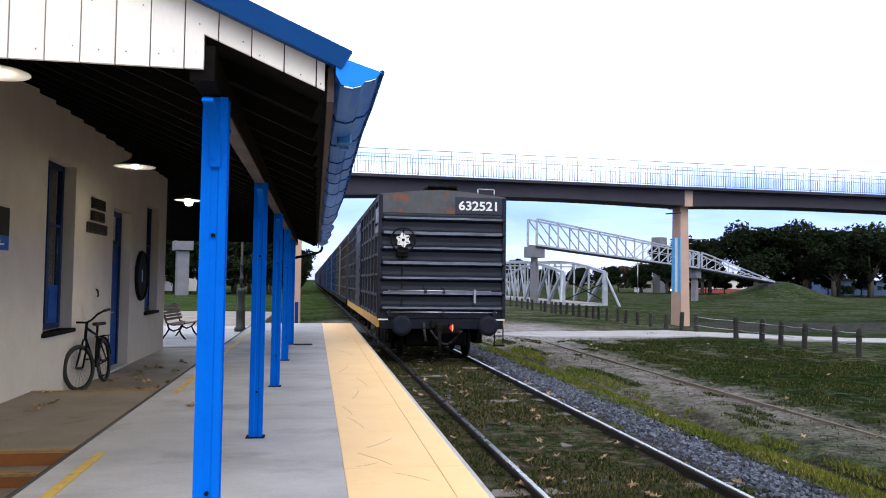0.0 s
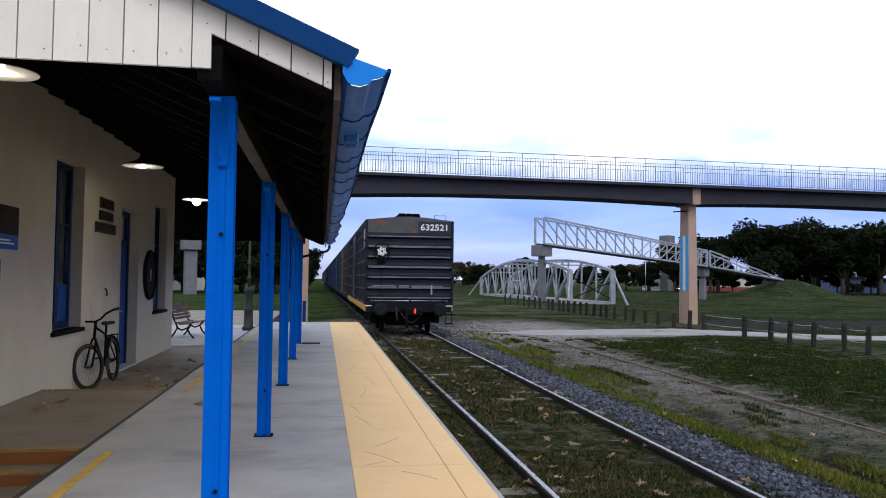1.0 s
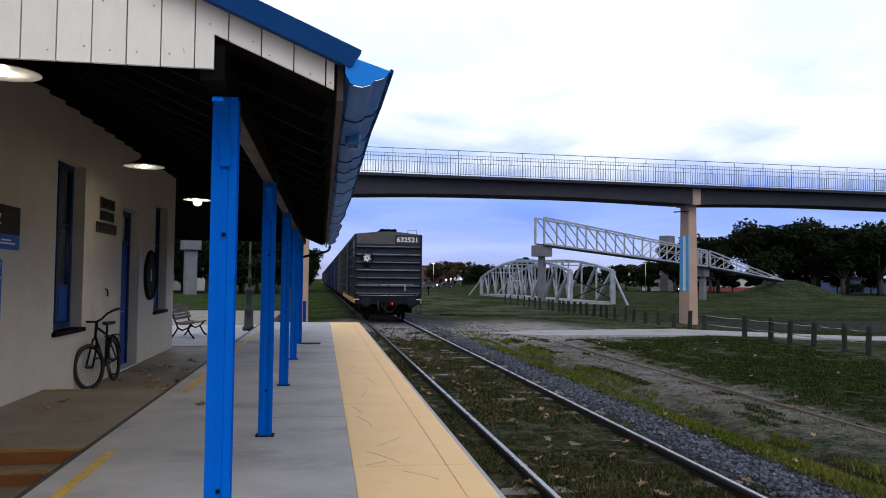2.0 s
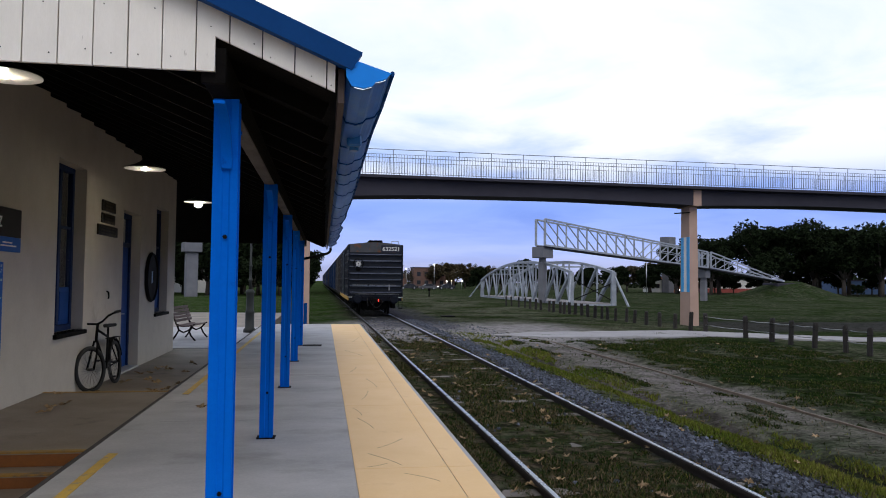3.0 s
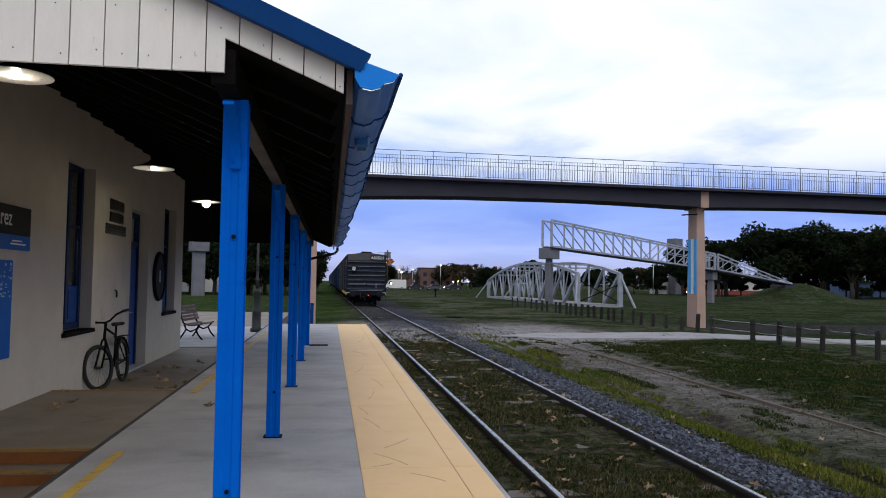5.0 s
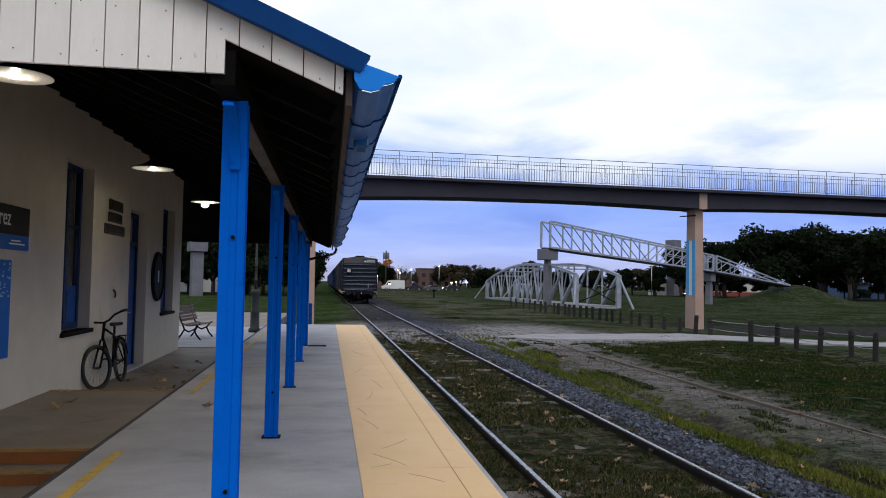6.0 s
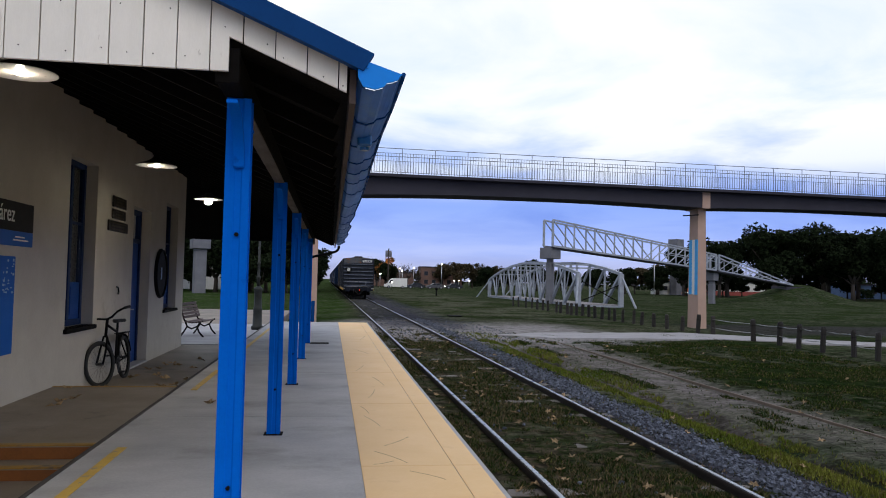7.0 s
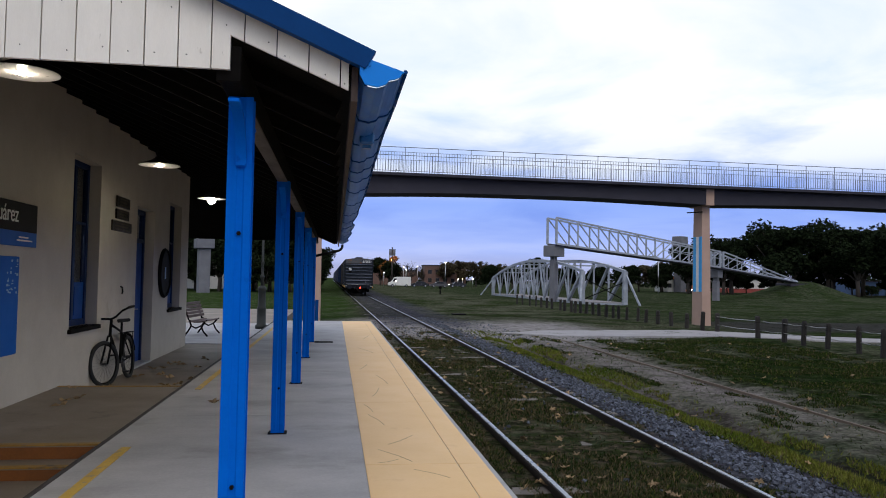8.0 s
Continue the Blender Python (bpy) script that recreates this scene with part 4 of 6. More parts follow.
def build_wagon(body_mat, rib_mat, detailed, label):
    w = thing("boxcar", label, "goods wagon", group="goods train wagons")
    b = bm_new()
    box(b, -HALF + 0.05, HALF - 0.05, 0.06, CAR - 0.06, FLOOR, TOP - 0.02)
    body = part("body", b, M["wagon_side" if detailed else body_mat], w)
    # side walls: panels with upright ribs
    for sgn in (-1, 1):
        b = bm_new()
        x = sgn * (HALF - 0.03)
        for k in range(15):
            y = 0.1 + k * (CAR - 0.2) / 14
            box(b, x - 0.035, x + 0.035, y - 0.05, y + 0.05, FLOOR, TOP - 0.05)
        for z in (FLOOR + 0.06, FLOOR + 0.52, FLOOR + 0.98, FLOOR + 1.44, FLOOR + 1.90, FLOOR + 2.36, TOP - 0.08):
            box(b, x - 0.022, x + 0.022, 0.06, CAR - 0.06, z - 0.035, z + 0.035)
        part("side_rib", b, M["wagon_side" if detailed else rib_mat], body)
        d = bm_new()
        y0 = CAR / 2 - 1.1
        box(d, x - 0.06, x + 0.06, y0, y0 + 2.2, FLOOR + 0.05, TOP - 0.18, 0.02)
        door = part("sliding_door", d, M[rib_mat], w, "ribbed sliding side door")
        for k in range(6):
            d = bm_new()
            box(d, x - 0.08, x + 0.08, y0 + 0.08, y0 + 2.12, FLOOR + 0.25 + k * 0.42, FLOOR + 0.34 + k * 0.42, 0.01)
            part("door_rib", d, M[rib_mat], door)
        s = bm_new()
        box(s, sgn * (HALF - 0.02) - 0.03, sgn * (HALF - 0.02) + 0.03, 0.0, CAR, FLOOR - 0.20, FLOOR + 0.0, 0.006)
        part("sill", s, M["sill_yellow" if detailed else "iron"], w, "yellow painted side sill" if detailed else "")
    # roof: shallow ridge with cross ribs
    b = bm_new()
    prism(b, [(-HALF, TOP - 0.06), (-HALF, TOP), (-0.5, TOP + 0.10), (0, TOP + 0.125), (0.5, TOP + 0.10), (HALF, TOP), (HALF, TOP - 0.06)], "y", 0.0, CAR)
    for k in range(12):
        y = 0.6 + k * (CAR - 1.2) / 11
        prism(b, [(-HALF - 0.01, TOP), (-0.5, TOP + 0.13), (0, TOP + 0.155), (0.5, TOP + 0.13), (HALF + 0.01, TOP), (0, TOP + 0.05)], "y", y - 0.04, y + 0.04)
    part("roof", b, M[body_mat], w)
    b = bm_new()
    for k in range(3):
        box(b, -0.34 + k * 0.24, -0.14 + k * 0.24, 0.1, CAR - 0.1, TOP + 0.20, TOP + 0.235)
    for k in range(8):
        y = 0.3 + k * (CAR - 0.6) / 7
        box(b, -0.36, 0.38, y - 0.04, y + 0.04, TOP + 0.08, TOP + 0.20)
    part("running_board", b, M["iron"], w, "dark rooftop running board")
    # frame and running gear
    b = bm_new()
    box(b, -HALF + 0.1, HALF - 0.1, 0.02, CAR - 0.02, FLOOR - 0.22, FLOOR - 0.005)
    box(b, -0.25, 0.25, 0.3, CAR - 0.3, FLOOR - 0.45, FLOOR - 0.2)
    part("underframe", b, M["iron"], w)
    for yb in (2.2, CAR - 2.2):
        b = bm_new()
        for sgn in (-1, 1):
            x = sgn * 1.08
            prism(b, [(yb - 1.25, 0.42), (yb - 1.25, 0.62), (yb - 0.55, 0.72), (yb + 0.55, 0.72), (yb + 1.25, 0.62), (yb + 1.25, 0.42), (yb + 0.5, 0.30), (yb - 0.5, 0.30)], "x", x - 0.05, x + 0.05)
            for q in (-0.92, 0.92):
                box(b, x - 0.1, x + 0.12 * 1, yb + q - 0.14, yb + q + 0.14, 0.32, 0.60, 0.02)
            for q in (-0.18, 0.0, 0.18):
                tube(b, (x, yb + q, 0.34), (x, yb + q, 0.68), 0.07, seg=10)
        box(b, -1.1, 1.1, yb - 0.2, yb + 0.2, 0.5, 0.78, 0.02)
        box(b, -0.72, 0.72, yb - 1.45, yb - 1.15, 0.30, 0.62, 0.03)
        box(b, -0.72, 0.72, yb + 1.15, yb + 1.45, 0.30, 0.62, 0.03)
        box(b, -0.62, 0.62, yb - 0.7, yb - 0.3, 0.22, 0.70, 0.03)
        part("bogie", b, M["iron"], w)
        for q in (-0.92, 0.92):
            b = bm_new()
            for sgn in (-1, 1):
                lathe(b, [(0.10, sgn * 0.80 - 0.05), (0.41, sgn * 0.80 - 0.05), (0.46, sgn * (0.80) - 0.03) if sgn > 0 else (0.44, sgn * 0.8 - 0.03), (0.44, sgn * 0.80 + 0.05), (0.36, sgn * 0.80 + 0.06), (0.34, sgn * 0.80 + 0.02), (0.14, sgn * 0.80 + 0.02), (0.12, sgn * 0.80 + 0.09)], (0, 0, 0), "x", 24)
            tube(b, (-0.9, 0, 0), (0.9, 0, 0), 0.075, seg=12)
            ws = part("wheelset", b, M["iron"], w, "worn steel wheels on an axle")
            ws.matrix_basis = pose(0, yb + q, 0.44)
    # both ends: corrugated sheet with deep horizontal folds
    for end, y, sgn in (("near", 0.0, -1), ("far", CAR, 1)):
        b = bm_new()
        ribs = 7
        z0, z1 = FLOOR + 0.02, TOP - 0.42
        step = (z1 - z0) / ribs
        outline = [(y + 0 * sgn, z0 - 0.02)]
        for k in range(ribs):
            z = z0 + k * step
            outline += [(y + sgn * 0.0, z + 0.02), (y + sgn * 0.0, z + step * 0.38), (y + sgn * 0.10, z + step * 0.50), (y + sgn * 0.125, z + step * 0.62), (y + sgn * 0.012, z + step * 0.86)]
        outline += [(y, z1), (y - sgn * 0.06, z1), (y - sgn * 0.06, z0 - 0.02)]
        prism(b, outline, "x", -HALF + 0.04, HALF - 0.04)
        part("corrugated_end", b, M[rib_mat], w, "end wall pressed into deep horizontal folds")
        if detailed:                                  # sky highlight on each fold, laid on as a pale strip
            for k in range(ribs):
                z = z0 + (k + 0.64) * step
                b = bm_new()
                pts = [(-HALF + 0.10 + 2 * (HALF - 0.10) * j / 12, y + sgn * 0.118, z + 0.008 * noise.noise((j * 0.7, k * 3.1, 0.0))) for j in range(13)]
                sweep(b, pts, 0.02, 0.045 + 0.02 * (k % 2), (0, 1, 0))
                part("fold_crest", b, M["fold_crest"], w, "pale strip painted as the highlight of a fold")
        for s2 in (-1, 1):
            b = bm_new()
            box(b, s2 * (HALF - 0.03) - 0.045, s2 * (HALF - 0.03) + 0.045, min(y, y + sgn * 0.02) - 0.03, max(y, y + sgn * 0.02) + 0.03, FLOOR, TOP - 0.02, 0.012)
            part("corner_post", b, M[rib_mat], w)
        b = bm_new()
        prism(b, [(-HALF + 0.02, TOP - 0.42), (HALF - 0.02, TOP - 0.42), (HALF - 0.02, TOP), (0.5, TOP + 0.10), (0, TOP + 0.125), (-0.5, TOP + 0.10), (-HALF + 0.02, TOP)], "y", y - 0.012, y + 0.012)
        part("header_panel", b, M["rusty"], w, "rust-stained grey header panel")
        b = bm_new()
        box(b, -HALF + 0.04, HALF - 0.04, y - 0.06, y + 0.06, FLOOR - 0.24, FLOOR - 0.02, 0.01)
        part("buffer_beam", b, M["buffer"], w)
        for s2 in (-1, 1):
            b = bm_new()
            ax = s2 * 0.97
            lathe(b, [(0.11, y + sgn * 0.0), (0.11, y + sgn * 0.30), (0.08, y + sgn * 0.31), (0.08, y + sgn * 0.48)], (ax, 0, FLOOR - 0.14), "y", 18)
            buf = part("buffer", b, M["iron"], w, "round black buffer")
            b = bm_new()
            lathe(b, [(0.19, y + sgn * 0.47), (0.225, y + sgn * 0.485), (0.225, y + sgn * 0.51), (0.15, y + sgn * 0.535)], (ax, 0, FLOOR - 0.14), "y", 24)
            part("buffer_head", b, M["buffer"], buf)
        if not detailed:
            continue
        if end == "far":
            continue
        b = bm_new()
        box(b, 0.28, HALF - 0.03, -0.026, -0.008, TOP - 0.41, TOP - 0.03)
        plate = part("number_panel", b, M["plate_blue"], w, "dark blue number panel")
        words("number", "632521", 0.285, M["white"], plate, pose(0.83, -0.030, TOP - 0.235, 90, 0, 0), "white stencilled number", 1.12, 0.007)
        # hand brake wheel
        b = bm_new()
        ring(b, (-0.93, -0.20, FLOOR + 1.75), "y", 0.27, 0.018, 32, 8)
        for k in range(6):
            a = radians(60 * k + 30)
            beam(b, (-0.93 + 0.08 * math.cos(a), -0.20, FLOOR + 1.75 + 0.08 * math.sin(a)), (-0.93 + 0.27 * math.cos(a), -0.20, FLOOR + 1.75 + 0.27 * math.sin(a)), 0.03, 0.03, (0, 1, 0))
        hb = part("brake_wheel", b, M["iron"], w, "hand brake wheel")
        b = bm_new()
        pts = []
        for k in range(24):
            a = 2 * math.pi * k / 24
            r = 0.165 if (k // 2) % 2 else 0.125
            pts.append((-0.93 + r * math.cos(a), FLOOR + 1.75 + r * math.sin(a)))
        prism(b, pts, "y", -0.215, -0.195)
        hub = part("brake_hub", b, M["white"], hb, "white painted hub plate")
        b = bm_new()
        tube(b, (-0.93, -0.22, FLOOR + 1.75), (-0.93, 0.0, FLOOR + 1.75), 0.035, seg=10)
        part("hub_nut", b, M["iron"], hub)
        b = bm_new()
        box(b, -1.06, -0.80, -0.14, 0.0, FLOOR + 1.38, FLOOR + 1.6, 0.02)
        beam(b, (-0.93, -0.08, FLOOR + 1.4), (-0.93, -0.08, FLOOR - 0.1), 0.025, 0.025)
        part("brake_gear", b, M["iron"], w)
        for z, hh in ((FLOOR + 2.35, 0.34), (FLOOR + 2.02, 0.16)):
            b = bm_new()
            box(b, -HALF - 0.004, -HALF + 0.03, 0.16, 0.95, z - hh / 2, z + hh / 2)
            part("stencil_patch", b, M["stencil"], w, "pale painted data patch")
        # hand rails, step rail, ladder rungs
        for x0, x1, z in ((-1.22, 1.10, FLOOR + 0.62), (-1.25, 1.25, FLOOR + 0.14)):
            b = bm_new()
            pipe(b, [(x0, -0.02, z), (x0, -0.13, z), (x1, -0.13, z), (x1, -0.02, z)], 0.016, 8)
            part("hand_rail", b, M["chrome"], w, "worn grey steel hand rail")
        for x, z in ((-1.2, FLOOR + 0.10), (0.02, FLOOR + 0.12), (1.2, FLOOR + 0.10), (0.02, FLOOR + 0.62), (-0.4, FLOOR + 0.62)):
            b = bm_new()
            box(b, x - 0.035, x + 0.035, -0.145, 0.0, z - 0.06, z + 0.08, 0.008)
            part("rail_bracket", b, M["wagon_rib"], w)
        b = bm_new()
        box(b, 0.70, 0.76, -0.15, -0.10, FLOOR + 0.34, FLOOR + 0.66, 0.008)
        part("lamp_iron", b, M["chrome"], w, "pale lamp bracket")
        b = bm_new()
        pipe(b, [(0.86, 0.25, TOP + 0.05), (0.86, 0.25, TOP + 0.20), (1.25, 0.25, TOP + 0.20), (1.25, 0.25, TOP + 0.02)], 0.014, 8)
        part("roof_grab_iron", b, M["chrome"], w)
        for s2 in (-1, 1):
            b = bm_new()
            box(b, s2 * 1.34 - 0.11, s2 * 1.34 + 0.11, -0.08, 0.16, FLOOR - 0.045, FLOOR - 0.015)
            part("step_plate", b, M["white"], w, "white painted corner step")
            b = bm_new()
            for q in (-0.10, 0.10):
                beam(b, (s2 * 1.36 + q, 0.1, FLOOR - 0.2), (s2 * 1.36 + q, 0.1, FLOOR - 0.62), 0.02, 0.03)
            box(b, s2 * 1.36 - 0.12, s2 * 1.36 + 0.12, 0.02, 0.18, FLOOR - 0.64, FLOOR - 0.60)
            part("footstep", b, M["iron"], w)
        # coupling, hoses and the red tail lamp
        b = bm_new()
        box(b, -0.16, 0.20, -0.32, 0.1, FLOOR - 0.36, FLOOR - 0.10, 0.03)
        box(b, -0.28, -0.05, -0.18, 0.1, FLOOR - 0.22, FLOOR - 0.04, 0.02)
        box(b, 0.0, 0.34, -0.46, -0.30, FLOOR - 0.34, FLOOR - 0.12, 0.04)
        tube(b, (-0.1, -0.35, FLOOR - 0.3), (-0.1, -0.35, FLOOR - 0.75), 0.04, seg=8)
        part("coupler", b, M["iron"], w, "heavy black coupler")
        b = bm_new()
        pts = [(-0.30 + 0.1 * k, -0.30 - 0.05 * math.sin(k), FLOOR - 0.25 - 0.32 * math.sin(math.pi * k / 7)) for k in range(8)]
        pipe(b, pts, 0.022, 8)
        pipe(b, [(-0.42, -0.1, FLOOR - 0.1), (-0.44, -0.25, FLOOR - 0.22), (-0.40, -0.28, FLOOR - 0.5)], 0.03, 8)
        part("brake_hose", b, M["rubber"], w)
        lamp = bm_new()
        box(lamp, 0.06, 0.20, -0.56, -0.46, FLOOR - 0.30, FLOOR - 0.08, 0.015)
        tl = part("tail_lamp", lamp, M["iron"], w, "tail lamp")
        lens = bm_new()
        lathe(lens, [(0.055, -0.585), (0.06, -0.56)], (0.13, 0, FLOOR - 0.18), "y", 16)
        part("lens", lens, M["red"], tl, "red lamp lens")
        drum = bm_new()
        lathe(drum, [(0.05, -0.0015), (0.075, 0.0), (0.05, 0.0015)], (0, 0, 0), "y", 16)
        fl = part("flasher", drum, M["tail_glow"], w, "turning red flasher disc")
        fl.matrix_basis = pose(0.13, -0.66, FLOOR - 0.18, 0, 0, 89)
    return w


def build_train():
    first = build_wagon("wagon", "wagon_rib", True, "grey corrugated boxcar with a rusty header and yellow sill")
    other = {"wagon_blue": build_wagon("wagon_blue", "wagon_blue", False, "dark blue steel boxcar coupled in the train"),
             "wagon_brown": build_wagon("wagon_brown", "wagon_brown", False, "dull brown steel boxcar coupled in the train")}
    order = ["wagon_brown", "wagon_blue", "wagon_blue", "wagon_blue", "wagon_brown", "wagon_blue", "wagon_blue", "wagon_brown"] * 2
    used, cars = set(), [first]
    for k, kind in enumerate(order):
        car = other[kind]
        if kind in used:
            car = copy_thing(car, pose(0, 0, 0))
        used.add(kind)
        cars.append(car)
    return cars


def car_pose(k, t):
    y = train_y(t) + PITCH * k
    xa, xb = track_x(y + 2.2), track_x(y + CAR - 2.2)
    yaw = math.degrees(math.atan2(xa - xb, CAR - 4.4))
    return pose(track_x(y), y, RAIL, 0, 0, yaw)


def motions():
    for k, car in enumerate(TRAIN):
        walk(car, [(t * 0.5, car_pose(k, t * 0.5)) for t in range(17)])
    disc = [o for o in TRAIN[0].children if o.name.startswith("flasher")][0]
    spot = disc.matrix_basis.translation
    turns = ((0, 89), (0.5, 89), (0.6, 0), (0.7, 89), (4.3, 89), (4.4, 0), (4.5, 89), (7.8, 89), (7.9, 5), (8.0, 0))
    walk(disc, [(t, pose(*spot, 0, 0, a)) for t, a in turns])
    for part_ob in [o for o in TRAIN[0].children if o.name.startswith("wheelset")]:
        rest = part_ob.matrix_basis.copy()
        walk(part_ob, [(f / 30.0, rest @ pose(0, 0, 0, -math.degrees(8.0 * f / 30.0 / 0.44))) for f in range(0, 241, 2)])

# ---- things on and under the canopy ----
def solid(name, outline, axis, a, b, mat, parent, label=""):
    bm = bm_new()
    prism(bm, outline, axis, a, b)
    return part(name, bm, mat, parent, label)


def block(name, dims, mat, parent, label="", bevel=0.0):
    bm = bm_new()
    box(bm, *dims, bevel)
    return part(name, bm, mat, parent, label)


def bar(name, p, q, w, h, mat, parent, label=""):
    bm = bm_new()
    beam(bm, p, q, w, h)
    return part(name, bm, mat, parent, label)


def rod(name, pts, r, mat, parent, label="", seg=8):
    bm = bm_new()
    pipe(bm, pts, r, seg)
    return part(name, bm, mat, parent, label)


def build_pendants():
    for k, (y, z) in enumerate(((4.78, 2.63), (8.36, 2.60), (11.80, 2.60))):
        x = -1.86
        lamp = thing("pendant_lamp", "lit pendant lamp with a shallow white enamel shade", "lamp", pose(x, y, z), "canopy lamps")
        b = bm_new()
        lathe(b, [(0.035, 0.095), (0.05, 0.075), (0.10, 0.045), (0.205, 0.004), (0.208, 0.0), (0.10, 0.040), (0.05, 0.070)], seg=32)
        shade = part("shade", b, M["shade_dark"], lamp, "dark enamel shade")
        b = bm_new()
        lathe(b, [(0.207, -0.004), (0.10, 0.034), (0.05, 0.064), (0.05, 0.067), (0.10, 0.037), (0.205, 0.0)], seg=32)
        part("liner", b, M["enamel"], shade, "white enamel inside")
        b = bm_new()
        tube(b, (0, 0, 0.09), (0, 0, 0.17), 0.035, 0.025, 12)
        part("socket", b, M["iron"], lamp)
        rod("cord", [(0, 0, 0.16), (0, 0, roof_under(x) + 0.06 - z)], 0.006, M["iron"], lamp)
        b = bm_new()
        drop, grow = (0.062, 1.3) if k == 2 else (0.0, 1.0)
        lathe(b, [(rad * grow, hgt * grow - drop) for rad, hgt in ((0.015, 0.060), (0.03, 0.045), (0.042, 0.020), (0.038, 0.0), (0.015, -0.015))], seg=16)
        part("bulb", b, M["bulb"], lamp, "glowing bulb")
        light = new("lamp_light", bpy.data.lights.new("lamp_light", "SPOT"))
        light.data.energy, light.data.shadow_soft_size, light.data.color = 20.0, 0.03, (1.0, 0.84, 0.60)
        light.data.spot_size, light.data.spot_blend = radians(140), 0.7
        light.location = (x, y, z - 0.05 - drop)
        glow = new("bulb_light", bpy.data.lights.new("bulb_light", "POINT"))
        glow.data.energy, glow.data.shadow_soft_size, glow.data.color = 1.6, 0.02, (1.0, 0.88, 0.68)
        glow.location = (x, y, z - 0.045 - drop)


def build_bicycle():
    bike = thing("bicycle", "old black roadster bicycle with a rear rack leaning on the wall", "bicycle", pose(-3.27, 11.95, LOW, 0, -4.5, 0))
    R = 0.335

    def wheel(parent, name):
        b = bm_new()
        ring(b, (0, 0, 0), "x", R - 0.02, 0.029, 40, 8)
        w = part(name, b, M["rubber"], parent, "black tyre")
        b = bm_new()
        ring(b, (0, 0, 0), "x", R - 0.048, 0.012, 40, 6)
        part("rim", b, M["iron"], w, "dark steel rim")
        b = bm_new()
        for k in range(32):
            a = 2 * math.pi * k / 32
            s = 0.025 if k % 2 else -0.025
            tube(b, (s, 0.02 * math.cos(a + 1), 0.02 * math.sin(a + 1)), (0, (R - 0.05) * math.cos(a), (R - 0.05) * math.sin(a)), 0.0014, seg=3, caps=False)
        part("spokes", b, M["dull_steel"], w)
        b = bm_new()
        tube(b, (-0.05, 0, 0), (0.05, 0, 0), 0.02, seg=10)
        part("hub", b, M["dull_steel"], w)
        return w

    rear = wheel(bike, "rear_wheel")
    rear.matrix_basis = pose(0, 1.08, R)
    steer = Matrix.Translation((0, 0.18, 0.0)) @ pose(0, 0, 0, 0, 0, -20)
    fw = wheel(bike, "front_wheel")
    fw.matrix_basis = steer @ pose(0, -0.18, R)

    def turned(p):
        return steer @ (Vector(p) - Vector((0, 0.18, 0)))

    for s in (-0.055, 0.055):
        rod("fork_blade", [turned((s, 0.0, R)), turned((s * 0.9, 0.10, 0.55)), turned((s * 0.5, 0.165, 0.74))], 0.015, M["iron"], bike)
    rod("head_tube", [turned((0, 0.165, 0.72)), turned((0, 0.225, 0.98))], 0.022, M["iron"], bike)
    rod("handlebar", [turned(p) for p in ((-0.42, 0.20, 1.00), (-0.34, 0.16, 1.01), (-0.16, 0.17, 1.0), (0, 0.215, 0.985), (0.10, 0.20, 1.02), (0.20, 0.20, 1.10), (0.29, 0.26, 1.15))], 0.016, M["iron"], bike)
    for s in (-1, 1):
        rod("grip", [turned((-0.41, 0.195, 1.0) if s < 0 else (0.28, 0.25, 1.145)), turned((-0.48, 0.25, 1.0) if s < 0 else (0.32, 0.33, 1.16))], 0.021, M["rubber"], bike)
    head_hi, head_lo, bb, seat = turned((0, 0.215, 0.90)), turned((0, 0.175, 0.76)), Vector((0, 0.60, 0.29)), Vector((0, 0.80, 0.80))
    rod("top_tube", [head_hi, (0, 0.77, 0.76)], 0.018, M["iron"], bike)
    rod("down_tube", [head_lo, bb], 0.020, M["iron"], bike)
    rod("seat_tube", [bb, seat, seat + Vector((0, 0.03, 0.10))], 0.018, M["iron"], bike)
    for s in (-0.05, 0.05):
        rod("chain_stay", [bb, (s, 1.08, R)], 0.012, M["iron"], bike)
        rod("seat_stay", [(0, 0.79, 0.77), (s, 1.08, R)], 0.011, M["iron"], bike)
    b = bm_new()
    prism(b, [(-0.03, 0.70), (0.03, 0.70), (0.05, 0.82), (0.105, 0.93), (0.095, 0.985), (0, 1.0), (-0.095, 0.985), (-0.105, 0.93), (-0.05, 0.82)], "z", 0.905, 0.955)
    bmesh.ops.bevel(b, geom=b.edges[:], offset=0.012, segments=2, affect="EDGES")
    part("saddle", b, M["rubber"], bike, "wide black saddle")
    b = bm_new()
    for x in (-0.06, 0.0, 0.06):
        pipe(b, [(x, 0.86, 0.73), (x, 1.30, 0.72)], 0.007, 6)
    for y in (0.88, 1.05, 1.28):
        pipe(b, [(-0.06, y, 0.725), (0.06, y, 0.725)], 0.007, 6)
    for x in (-0.065, 0.065):
        pipe(b, [(x, 1.20, 0.72), (x, 1.09, R)], 0.006, 6)
    part("rear_rack", b, M["iron"], bike, "thin steel rear rack")
    for nm, cy, cz in (("rear_mudguard", 1.08, R),):
        b = bm_new()
        pts = [(0, cy + 0.375 * math.cos(radians(a)), cz + 0.375 * math.sin(radians(a))) for a in range(10, 171, 16)]
        sweep(b, pts, 0.06, 0.006, (1, 0, 0))
        part(nm, b, M["iron"], bike)
    b = bm_new()
    ring(b, (0.045, 0.60, 0.29), "x", 0.085, 0.006, 28, 6)
    for k in range(5):
        a = radians(72 * k)
        beam(b, (0.045, 0.60, 0.29), (0.045, 0.60 + 0.085 * math.cos(a), 0.29 + 0.085 * math.sin(a)), 0.012, 0.006)
